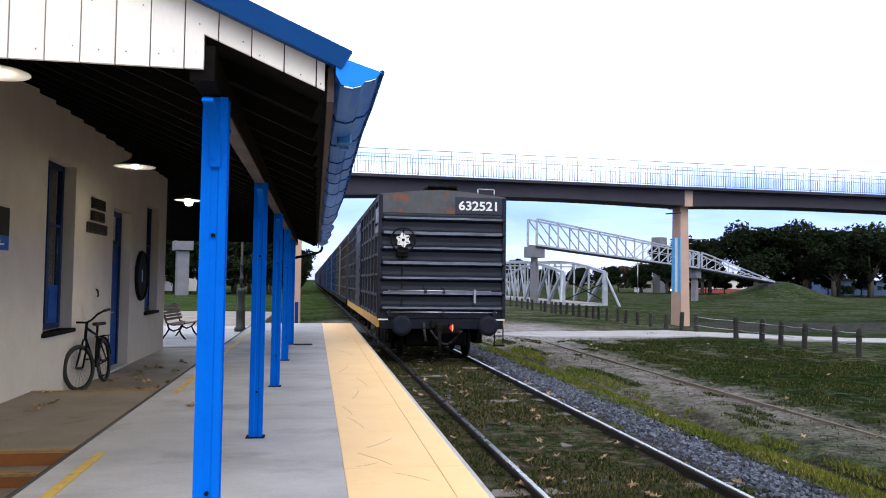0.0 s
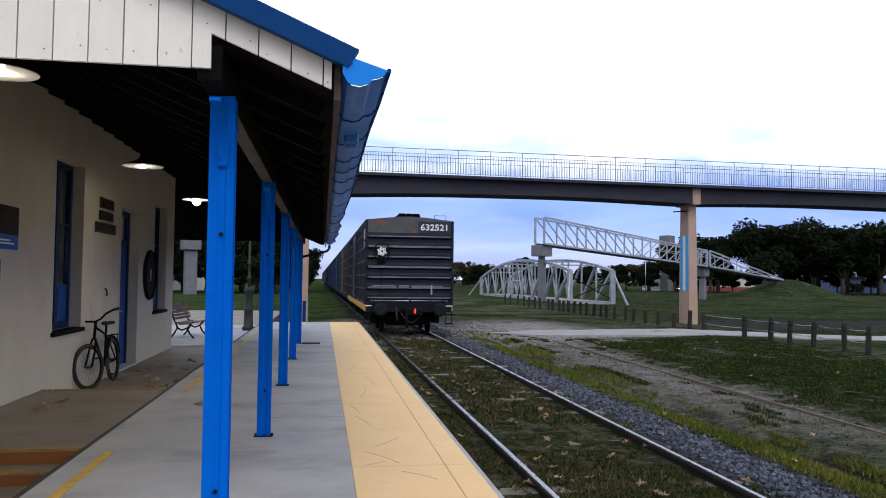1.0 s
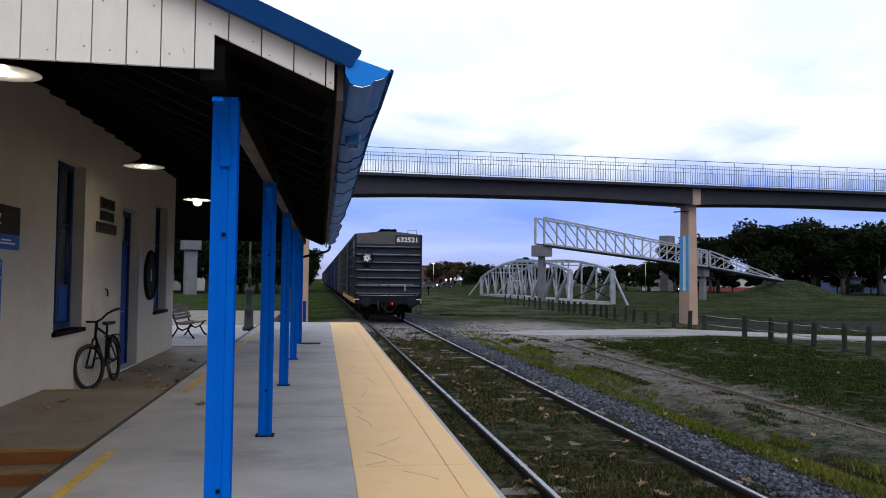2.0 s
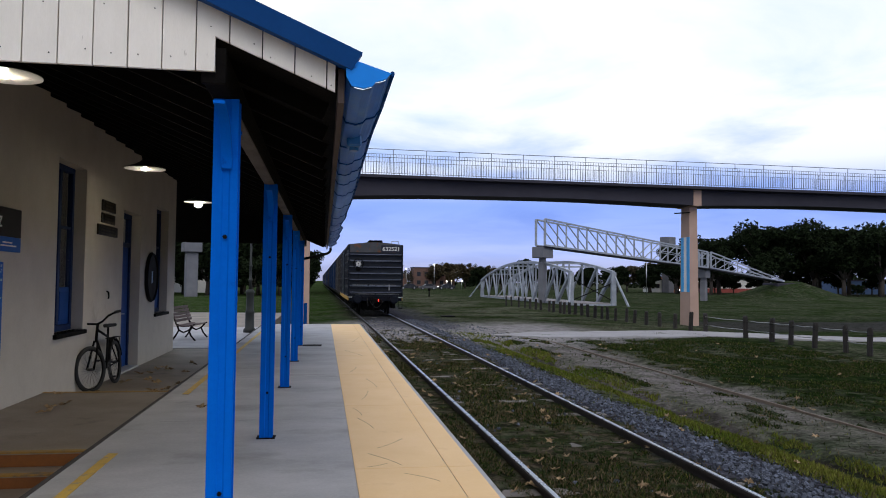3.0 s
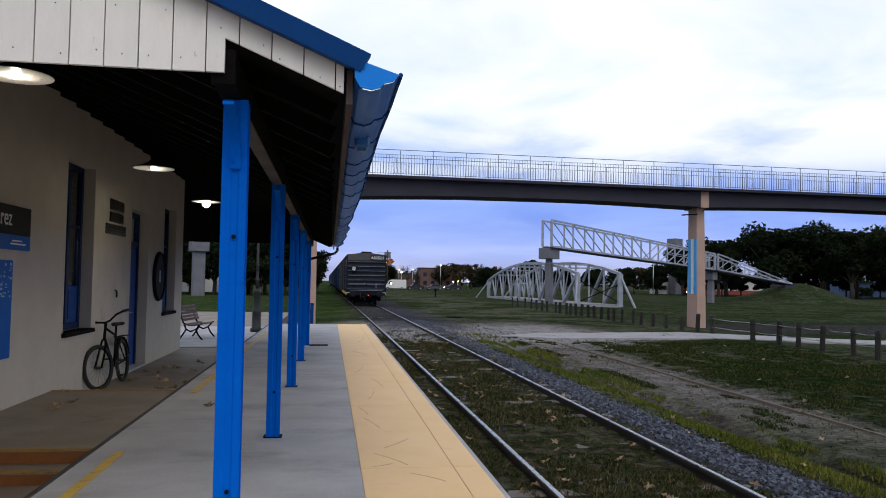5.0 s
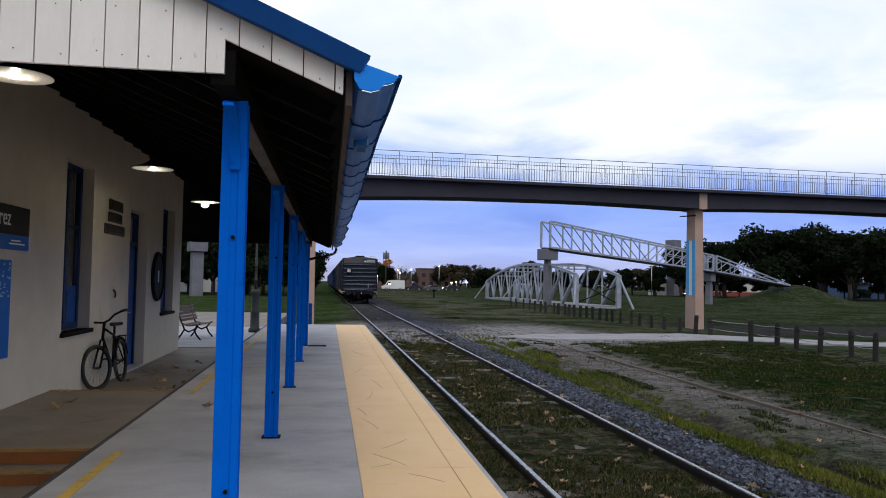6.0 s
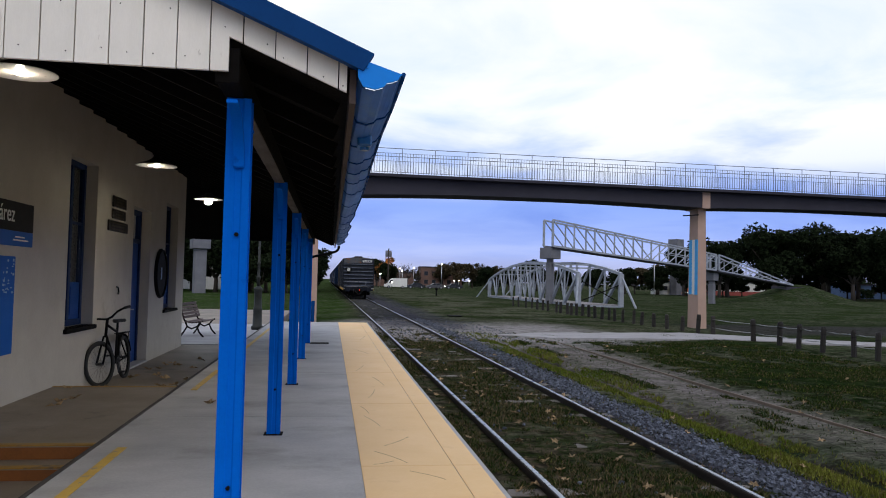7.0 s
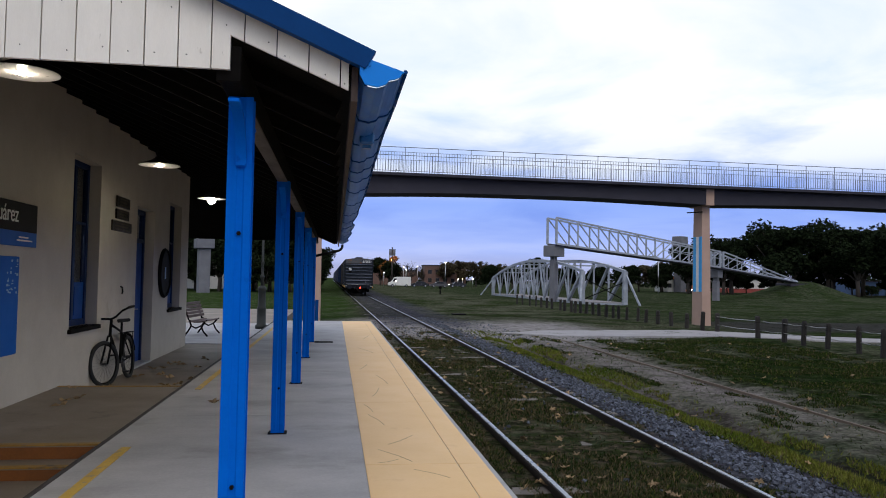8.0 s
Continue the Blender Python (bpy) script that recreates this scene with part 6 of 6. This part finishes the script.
def build_trees():
    a = make_tree(11, 14.5, 7.0, "leaf_dark", 11000, 0.40, "large dark evergreen tree in the park", "park trees")
    c = make_tree(12, 14.0, 6.5, "leaf_dark", 10000, 0.40, "broad dark park tree with a low fork", "park trees")
    e = make_tree(13, 9.0, 4.5, "leaf_autumn", 5000, 0.32, "brown autumn tree with thinning leaves", "autumn trees")
    plant(a, [(88, 137, 1.03), (99, 143, 1.05), (111, 139, 1.0), (124, 146, 1.08), (80, 146, 0.95), (138, 142, 1.0), (104, 130, 1.0), (116, 155, 1.1)], 1)
    plant(c, [(93, 150, 1.0), (106, 151, 1.08), (84, 136, 0.92), (118, 133, 1.0), (130, 134, 1.05), (75, 140, 0.80), (97, 131, 0.95), (150, 150, 1.1), (71.5, 148, 0.74)], 2)
    plant(e, [(68, 165, 0.75), (75, 168, 0.85), (38, 226, 1.0), (43, 232, 0.92), (33.5, 236, 0.95), (47, 222, 0.85), (52, 230, 0.8), (60, 220, 0.75), (66, 215, 0.7), (29, 240, 0.75)], 3)
    f = make_tree(14, 10.5, 5.0, "leaf_dark", 9000, 0.38, "dense dark tree by the line", "lineside trees")
    plant(f, [(-18, 104, 0.95), (-11, 108, 0.95), (-5.5, 112, 0.80), (-23, 110, 1.0), (-14.5, 100, 0.85), (-30, 112, 1.05), (-8.5, 103, 0.80), (-3.4, 118, 0.66), (-6, 140, 0.8), (-38, 108, 1.0), (-26, 100, 0.9), (-5, 165, 0.85), (13, 222, 0.85), (-46, 104, 1.0), (64.5, 162, 0.62), (71, 160, 0.68), (60, 172, 0.5), (77, 158, 0.7), (-20, 126, 1.1), (-13, 129, 1.1), (-8, 131, 0.9), (-27, 126, 1.1), (-34, 124, 1.1), (-4.6, 132, 0.8), (15.2, 207, 0.66), (46, 196, 0.6), (52, 190, 0.62), (58, 186, 0.6), (64, 180, 0.62), (69, 176, 0.6), (50, 188, 0.78), (41, 200, 0.62)], 4)
    h = make_tree(15, 6.0, 3.0, "leaf_dark", 5000, 0.30, "low dark shrubby tree in grass", "shrubs")
    plant(h, [(-21, 98, 0.85), (-17.2, 101, 0.8), (-12, 99, 0.8), (-8.5, 97, 0.75), (-5.6, 101, 0.75), (-25, 97, 0.9), (-3.6, 106, 0.7), (-4.2, 124, 0.9), (82, 128, 0.5), (112, 126, 0.7), (120, 128, 0.8), (96, 126, 0.4), (78, 150, 0.7), (84, 155, 0.8), (90, 158, 0.8), (97, 160, 0.9), (104, 158, 0.9), (110, 160, 1.0), (117, 160, 1.0), (124, 158, 1.0), (131, 155, 1.0), (138, 152, 1.0), (145, 150, 1.0), (70, 158, 0.7)], 5)
    g = make_tree(16, 9.0, 3.6, "leaf_orange", 2600, 0.4, "tree with orange autumn leaves under a street lamp", "autumn trees")
    plant(g, [(14.8, 212, 0.9)], 6)
    i = make_tree(17, 7.5, 4.0, "leaf_dark", 0, 0.3, "bare leafless tree beyond the street", "bare trees", bare=True)
    plant(i, [(22, 232, 1.0), (26.5, 236, 0.8), (19, 240, 0.85), (52, 235, 0.9)], 7)


def far_woods():
    rng = random.Random(30)
    centres = []
    for k in range(240):
        x = -420 + k * 4.6
        y = 330 + rng.uniform(-25, 45) - abs(x) * 0.15
        if abs(x - (track_x(330))) < 5:
            continue
        centres.append(((x, y, rng.uniform(1.0, 4.6)), rng.uniform(3.0, 4.6)))
    vs, fs = leaf_cloud(rng, centres, 36000, 0.85)
    me = bpy.data.meshes.new("far_woods")
    me.from_pydata(vs, [], fs)
    me.materials.append(M["leaf_dark"])
    tagged(new("far_woods", me), "distant dark wooded skyline", "woods", kind="stuff")


def house(name, label, x, y, w, d, h, wall_mat, roof_mat, pitch, windows, base_mat=None):
    hs = thing(name, label, "building", pose(x, y, GROUND))
    wall = block("wall", (0, w, 0, d, -0.3, h), M[wall_mat], hs)
    if base_mat:
        block("plinth", (-0.04, w + 0.04, -0.04, d, -0.3, h * 0.32), M[base_mat], hs)
    if pitch:
        solid("roof", [(-0.4, h), (w + 0.4, h), (w / 2, h + pitch)], "y", -0.4, d + 0.4, M[roof_mat], hs)
    else:
        block("roof", (-0.2, w + 0.2, -0.2, d + 0.2, h, h + 0.25), M[roof_mat], hs)
    for wx, wz, ww, wh in windows:
        wi = block("window", (wx, wx + ww, -0.07, -0.02, wz, wz + wh), M["dull_frame"], hs)
        block("pane", (wx + 0.08, wx + ww - 0.08, -0.085, -0.072, wz + 0.08, wz + wh - 0.08), M["dark_pane"], wi)
    return hs


def build_far_buildings():
    house("brick_building", "brown brick building with rows of windows", 27.5, 236, 13, 8, 6.2, "brick_far", "deck", 0, [(1 + 2.4 * i, 1.0 + 2.6 * j, 1.3, 1.4) for i in range(5) for j in range(2)])
    house("low_shed", "long low brown shed beyond the street", 10, 250, 17, 8, 4.4, "brick_far", "deck", 0, [(1 + 3.2 * i, 1.2, 1.2, 1.2) for i in range(5)])
    house("orange_shop", "low building with a bright orange wall", 80.5, 178, 7.0, 7, 3.6, "orange_wall", "deck", 0, [(0.8, 1.0, 1.2, 1.6), (4.8, 0.6, 1.2, 2.2)])
    house("white_house", "low white house with a red base", 93.5, 176, 13, 8, 3.2, "white", "deck", 0, [(1.2 + 3 * i, 1.3, 1.4, 1.2) for i in range(4)], "red_wall")
    house("pale_house", "small pale house behind the trees", 77, 172, 3.2, 5, 2.9, "white", "deck", 0, [(1.0, 1.0, 1.0, 1.0)])
    house("blue_house", "low blue house behind the park trees", 122, 165, 16, 8, 3.2, "blue_far", "deck", 0, [(1.5 + 3.4 * i, 1.2, 1.4, 1.2) for i in range(4)])
    house("lineside_house", "white house among the dark trees", -24, 118, 7, 8, 3.5, "white", "deck", 1.5, [(1, 1.2, 1.2, 1.2), (4.2, 1.2, 1.2, 1.2)])


M["brick_far"] = material("brown_brick", (0.16, 0.09, 0.07), 0.85, (0.10, 0.06, 0.05), 1, 0.8, 8, 0.2)
M["dull_frame"] = material("dull_window_frame", (0.14, 0.10, 0.09), 0.7, None, 2, 0.6, 20, 0.05)
M["orange_wall"] = material("orange_wall_paint", (0.62, 0.17, 0.03), 0.7, (0.5, 0.13, 0.03), 1, 0.7, 10, 0.1)
M["red_wall"] = material("red_wall_paint", (0.32, 0.06, 0.05), 0.7, (0.22, 0.05, 0.04), 1, 0.7, 10, 0.1)
M["blue_far"] = material("blue_wall_paint", (0.05, 0.10, 0.22), 0.7, (0.04, 0.08, 0.16), 1, 0.7, 10, 0.1)
M["dark_pane"] = material("dark_window_pane", (0.02, 0.022, 0.028), 0.12, (0.015, 0.016, 0.02), 2, 0.5, 10, 0)
M["street_light"] = material("street_light_glow", (0.9, 0.9, 0.85), 0.4, None, 5, 0.2, 20, 0, emit=(1.0, 0.93, 0.80), power=14.0)
M["sodium_light"] = material("sodium_light_glow", (0.9, 0.6, 0.3), 0.4, None, 5, 0.2, 20, 0, emit=(1.0, 0.52, 0.14), power=14.0)
M["car_dark"] = material("car_dark_paint", (0.025, 0.027, 0.032), 0.25, (0.02, 0.02, 0.024), 3, 0.5, 30, 0)
M["car_silver"] = material("car_grey_paint", (0.07, 0.07, 0.08), 0.35, (0.05, 0.05, 0.06), 3, 0.5, 30, 0)


def vehicle(name, label, x, y, length, side_profile, cabin, mat, lit=False):
    """Seen from the side: the body's outline along x, with wheels and glass."""
    v = thing(name, label, "van" if name == "van" else "car", pose(x, y, GROUND + 0.03))
    b = bm_new()
    prism(b, side_profile, "y", -0.85, 0.85)
    bmesh.ops.bevel(b, geom=b.edges[:], offset=0.05, segments=2, affect="EDGES")
    part("body", b, M[mat], v)
    for pts in cabin:
        solid("side_window", pts, "y", -0.875, -0.852, M["dark_pane"], v)
    for wx in (length * 0.19, length * 0.80):
        for yy in (-0.86, 0.66):
            b = bm_new()
            lathe(b, [(0.2, yy), (0.33, yy), (0.33, yy + 0.2), (0.2, yy + 0.2)], (wx, 0, 0.33), "y", 18)
            w = part("wheel", b, M["rubber"], v)
            b = bm_new()
            lathe(b, [(0.19, yy - 0.01), (0.19, yy + 0.02)], (wx, 0, 0.33), "y", 14)
            part("rim", b, M["chrome"], w)
    if lit:
        for yy in (-0.6, 0.6):
            block("headlight", (-0.04, 0.04, yy - 0.12, yy + 0.12, 0.62, 0.78), M["street_light"], v, "glowing headlight")
    return v


def build_vehicles():
    vehicle("van", "white delivery van parked across the green", 12.4, 181, 5.4, [(0, 0.35), (0, 0.95), (0.9, 1.25), (1.45, 2.2), (2.0, 2.4), (5.4, 2.4), (5.4, 0.35)], [[(1.0, 1.3), (1.5, 2.0), (2.0, 2.0), (2.0, 1.3)]], "white")
    sedan = [(0, 0.3), (0, 0.75), (1.0, 0.92), (1.7, 1.40), (3.0, 1.42), (3.8, 0.98), (4.4, 0.92), (4.4, 0.3)]
    glass = [[(1.25, 0.95), (1.75, 1.33), (2.3, 1.35), (2.3, 0.95)], [(2.4, 0.95), (2.4, 1.35), (2.95, 1.35), (3.5, 0.97)]]
    vehicle("car", "dark parked saloon car", 18.3, 186, 4.4, sedan, glass, "car_dark")
    vehicle("car", "dark grey parked saloon car", 22.8, 184, 4.4, sedan, glass, "car_silver")
    vehicle("car", "dark car with lit headlights on the far street", 28.6, 192, 4.4, sedan, glass, "car_dark", True)
    vehicle("car", "dark car with lit headlights beyond the park", 74.0, 152, 4.4, sedan, glass, "car_dark", True)


def street_lamp(x, y, h, glow, arm=0.0):
    s = thing("street_lamp", "tall thin street lamp, lit", "street lamp", pose(x, y, GROUND), "far street lamps")
    rod("pole", [(0, 0, 0), (0, 0, h), (arm, 0, h + 0.2)], 0.07, M["chrome"], s)
    b = bm_new()
    lathe(b, [(0.06, 0.0), (0.17, 0.07), (0.17, 0.16), (0.06, 0.22)], (arm, 0, h), seg=12)
    part("glowing_head", b, M[glow], s, "glowing lamp head")


def build_street():
    for x, y, h, g in ((28.8, 200, 6.3, "street_light"), (32.2, 200, 2.0, "street_light"), (34.3, 205, 2.2, "sodium_light"), (36.2, 200, 2.2, "street_light"), (19.0, 214, 5.2, "sodium_light"), (23.3, 218, 5.5, "street_light"),
                       (18.4, 200, 4.3, "street_light"), (12.6, 200, 3.4, "street_light"), (48.5, 205, 5.2, "street_light"), (11.8, 150, 1.5, "street_light")):
        street_lamp(x, y, h, g)
    street_lamp(57.2, 130, 6.6, "dark_pane", -1.5)
    p = thing("utility_pole", "tall wooden utility pole with a tank behind it", "pole", pose(14.7, 200, GROUND))
    rod("pole", [(0, 0, 0), (0, 0, 10.2)], 0.16, M["bark"], p)
    bar("crossarm", (-0.9, 0, 9.6), (0.9, 0, 9.6), 0.12, 0.12, M["bark"], p)
    t = thing("water_tank", "grey water tank on a frame above the trees", "water tank", pose(16.6, 226, GROUND))
    for sx in (-1.5, 1.5):
        for sy in (-1.5, 1.5):
            rod("leg", [(sx * 0.6, sy * 0.6, 0), (sx * 0.5, sy * 0.5, 8.8)], 0.14, M["chrome"], t)
    b = bm_new()
    lathe(b, [(0.9, 8.8), (0.95, 8.85), (0.95, 10.4), (0.8, 10.5)], seg=20)
    part("tank", b, M["grey_concrete"], t)
    lamp = new("sodium_lamp", bpy.data.lights.new("sodium_lamp", "POINT"))
    lamp.data.energy, lamp.data.shadow_soft_size, lamp.data.color = 900.0, 0.3, (1.0, 0.42, 0.08)
    lamp.location = (15.2, 207.6, 7.0)
    street_lamp(15.2, 208.2, 7.0, "sodium_light")
    m = thing("marker_post", "small dark marker post in the grass", "post", pose(13.9, 101, GROUND))
    rod("stake", [(0, 0, 0), (0, 0, 0.75)], 0.09, M["iron"], m)
    b = bm_new()
    lathe(b, [(0.1, 0.75), (0.22, 0.85), (0.22, 1.05), (0.1, 1.15)], seg=10)
    part("head", b, M["iron"], m)
    lg = thing("drain_cover", "dark sunken drain edge in the grass", "drain", pose(7.0, 43.0, ground_z(7.0, 43.0)))
    block("slab", (-0.38, 0.38, -0.4, 0.4, -0.1, 0.06), M["iron"], lg, bevel=0.02)
    sp = thing("timber_stub", "low blue painted stub post at the platform end", "post", pose(-0.62, 27.5, GROUND))
    block("stub", (-0.06, 0.06, -0.06, 0.06, 0, 1.2), M["blue_dark"], sp, bevel=0.01)
    b = bm_new()
    pts = [(6.2, 27.9), (8, 26.7), (14.7, 27.0), (20, 24.2), (45, 19.0), (45, 22), (20, 26.4), (14.6, 30.6), (8, 29.4)]
    edge = []
    for k, (u, v) in enumerate(pts):
        u2, v2 = pts[(k + 1) % len(pts)]
        n = max(2, int(math.hypot(u2 - u, v2 - v) / 0.35))
        for j in range(n):
            f = j / n
            x, y = u + (u2 - u) * f, v + (v2 - v) * f
            edge.append((x, y + 0.22 * noise.noise((x * 1.3, y * 1.3, 7.0)) + 0.15 * noise.noise((x * 4.0, y * 4.0, 3.0))))
    prism(b, edge, "z", GROUND - 0.12, GROUND + 0.055)
    tagged(part("pavement_path", b, M["path"]), "pale worn concrete path across the green", "path", kind="structure")


# ---- loose stuff on the ground ----
M["grass_blade"] = material("grass_blade", (0.050, 0.085, 0.009), 0.8, (0.16, 0.155, 0.034), 0.6, 0.9, 3, 0, vary=0.5, island=True, spec=0.0)
M["grass_deep"] = material("deep_grass_blade", (0.012, 0.028, 0.007), 0.8, (0.034, 0.041, 0.013), 0.6, 0.9, 3, 0, vary=0.6, island=True, spec=0.0)
M["grass_straw"] = material("straw_blade", (0.14, 0.105, 0.06), 0.85, (0.05, 0.04, 0.022), 0.8, 0.9, 3, 0, vary=0.5, island=True, spec=0.0)
M["ballast"] = material("ballast_stone", (0.105, 0.118, 0.155), 0.7, (0.016, 0.018, 0.025), 9, 0.8, 60, 0.3, vary=0.6, island=True, spec=0.15)
M["leaf_fallen"] = material("fallen_leaf", (0.36, 0.25, 0.13), 0.7, (0.09, 0.045, 0.02), 12, 0.8, 60, 0.2, vary=0.45)


def build_grass():
    rng = np.random.default_rng(7)
    bright, deep, straw = ([], []), ([], []), ([], [])
    count = 0
    while count < 190000:
        y = 4.0 + 26.0 * rng.random() ** 1.7
        x = 1.28 + rng.random() * min(13.5, 3.5 + y * 0.75)
        c = x - 2.89
        if abs(abs(c) - 0.88) < 0.09:
            continue
        patch = noise.noise((x * 0.9, y * 0.5, 2.0)) + 0.6 * noise.noise((x * 3.1, y * 2.1, 5.0))
        need = 0.08
        if abs(c) < 1.7:
            need = -0.02
        if 4.9 < x < 5.58:
            need = -0.35
        if 5.58 <= x < 5.84:
            need = 0.9
        if 5.84 <= x < 6.15:
            need = 0.0
        if x > 8.6:
            need = -0.05
        if 4.0 < x < 4.85:
            need = 0.62
        if 6.5 < x < 8.1 and y < 27:
            need = 0.50 if y > 12 else 0.15
        if 25.5 < y < 31.5:
            need = 0.45 if x > 5 else 0.3
        if patch < need and rng.random() > (0.02 if 6.15 < x < 8.6 else 0.06):
            continue
        z = ground_z(x, y)
        h = (0.012 + 0.030 * rng.random()) * (1.4 if 5.0 < x < 6.3 else 1.0) * (1 + 0.015 * y)
        w = 0.003 + 0.0007 * y
        a = rng.random() * 6.283
        lean = (rng.random(2) - 0.5) * 0.09
        dx, dy = w * math.cos(a), w * math.sin(a)
        vs, fs = bright if 4.9 < x < 6.2 + 0.4 * noise.noise((x, y * 0.4, 8.0)) or rng.random() < 0.06 else deep
        if rng.random() < (0.40 if abs(c) < 1.7 else 0.12):
            vs, fs = straw
        k = len(vs)
        vs += [(x - dx, y - dy, z - 0.01), (x + dx, y + dy, z - 0.01), (x + lean[0], y + lean[1], z + h)]
        fs.append((k, k + 1, k + 2))
        count += 1
    for (vs, fs), mat, label in ((straw, "grass_straw", "dry straw-coloured grass between the rails"), (bright, "grass_blade", "short bright yellow-green grass beside the gravel"), (deep, "grass_deep", "patchy short dark green grass")):
        me = bpy.data.meshes.new("grass")
        me.from_pydata(vs, [], fs)
        me.materials.append(M[mat])
        tagged(new("grass", me), label, "grass", kind="stuff")


def build_ballast():
    rng = random.Random(8)
    vs, fs = [], []
    quad = ((0, 1, 3, 2), (4, 6, 7, 5), (0, 4, 5, 1), (2, 3, 7, 6), (0, 2, 6, 4), (1, 5, 7, 3))
    for _ in range(8000):
        y = 4.5 + 34 * rng.random() ** 1.6
        x = track_x(y) + 1.56 + rng.gauss(0, 0.17)
        if rng.random() < 0.012:
            x = track_x(y) + rng.uniform(-0.75, 0.75)
        if y > 25 and rng.random() < 0.5:
            x = rng.uniform(1.6, 7.0)
        s = rng.uniform(0.009, 0.026)
        c = Vector((x, y, ground_z(x, y) + s * 0.35))
        rot = Euler((rng.uniform(0, 6), rng.uniform(0, 6), rng.uniform(0, 6))).to_matrix()
        k = len(vs)
        vs += [c + rot @ Vector((a * s * rng.uniform(0.6, 1.15), b * s * rng.uniform(0.6, 1.1), d * s * rng.uniform(0.45, 0.9))) for a in (-1, 1) for b in (-1, 1) for d in (-1, 1)]
        fs += [tuple(k + i for i in q) for q in quad]
    me = bpy.data.meshes.new("ballast")
    me.from_pydata(vs, [], fs)
    me.materials.append(M["ballast"])
    tagged(new("ballast", me), "loose grey ballast stones beside the rail", "gravel", kind="stuff")


def build_leaves():
    rng = random.Random(17)
    shapes = []
    for s in range(3):
        b = bm_new()
        c = b.verts.new((0, 0, 0.012))
        rim = []
        for k in range(15):
            a = 2 * math.pi * k / 15
            r = (0.056 if k % 3 == 0 else 0.028) * rng.uniform(0.85, 1.2)
            if k in (0,):
                r *= 1.25
            rim.append(b.verts.new((r * math.cos(a), r * math.sin(a), 0.004 + rng.uniform(0, 0.035))))
        for k in range(15):
            b.faces.new([c, rim[k], rim[(k + 1) % 15]])
        shapes.append(mesh_of("fallen_leaf", b, M["leaf_fallen"]))
    spots = [(3.87, 7.55), (3.57, 8.65), (3.75, 8.45), (3.0, 6.55), (3.15, 10.5), (2.7, 10.9), (2.6, 13.0), (2.75, 13.3), (4.6, 9.4), (6.3, 9.1), (7.9, 11.5)]
    for _ in range(120):
        y = 5 + 22 * rng.random() ** 1.5
        x = rng.uniform(1.5, 3.6) if rng.random() < 0.62 else rng.uniform(3.9, 4.0 + y * 0.5)
        spots.append((x, y))
    for x, y in spots:
        lf = shared("fallen_leaf", shapes[rng.randrange(3)], None, pose(x, y, ground_z(x, y) + 0.035, rng.uniform(-30, 30), rng.uniform(-30, 30), rng.uniform(0, 360)))
        tagged(lf, "dry brown fallen leaf on the ground", "leaf", "fallen leaves")
    low = [(-3.05, 11.2), (-2.9, 11.0), (-2.7, 11.5), (-2.45, 11.8), (-2.3, 12.0), (-2.2, 12.6), (-2.6, 12.8), (-3.1, 13.9), (-2.95, 14.0), (-2.75, 14.6), (-2.1, 13.4), (-2.5, 15.6), (-3.2, 11.6), (-2.05, 11.2), (-2.35, 11.3), (-2.8, 13.2), (-2.3, 11.6), (-2.15, 11.75), (-2.6, 11.2), (-2.42, 11.15), (-3.1, 12.9), (-2.9, 14.9), (-3.0, 14.75), (-2.4, 14.2)]
    for x, y in low:
        lf = shared("fallen_leaf", shapes[rng.randrange(3)], None, pose(x, y, LOW + 0.01, rng.uniform(-15, 15), rng.uniform(-15, 15), rng.uniform(0, 360)) @ Matrix.Scale(1.6, 4))
        tagged(lf, "curled brown leaf on the concrete floor", "leaf", "leaves on the floor")
    for x, y in ((-2.95, 9.1), (-2.85, 9.25), (-2.9, 8.8), (-3.2, 10.1), (-1.3, 8.9)):
        lf = shared("fallen_leaf", shapes[rng.randrange(3)], None, pose(x, y, 0.008, rng.uniform(-12, 12), rng.uniform(-12, 12), rng.uniform(0, 360)) @ Matrix.Scale(1.4, 4))
        tagged(lf, "curled brown leaf on the platform", "leaf", "leaves on the floor")

# ---- building it all ----
build_ground()
build_track()
build_platform()
build_station()
build_roof()
build_footbridge()
TRAIN = build_train()
build_pendants()
build_bicycle()
build_bench()
build_lamp_post()
build_wall_things()
build_bollards()
build_bow_bridge()
build_ramp_bridge()
build_trees()
far_woods()
build_far_buildings()
build_vehicles()
build_street()
build_grass()
build_ballast()
build_leaves()
motions()
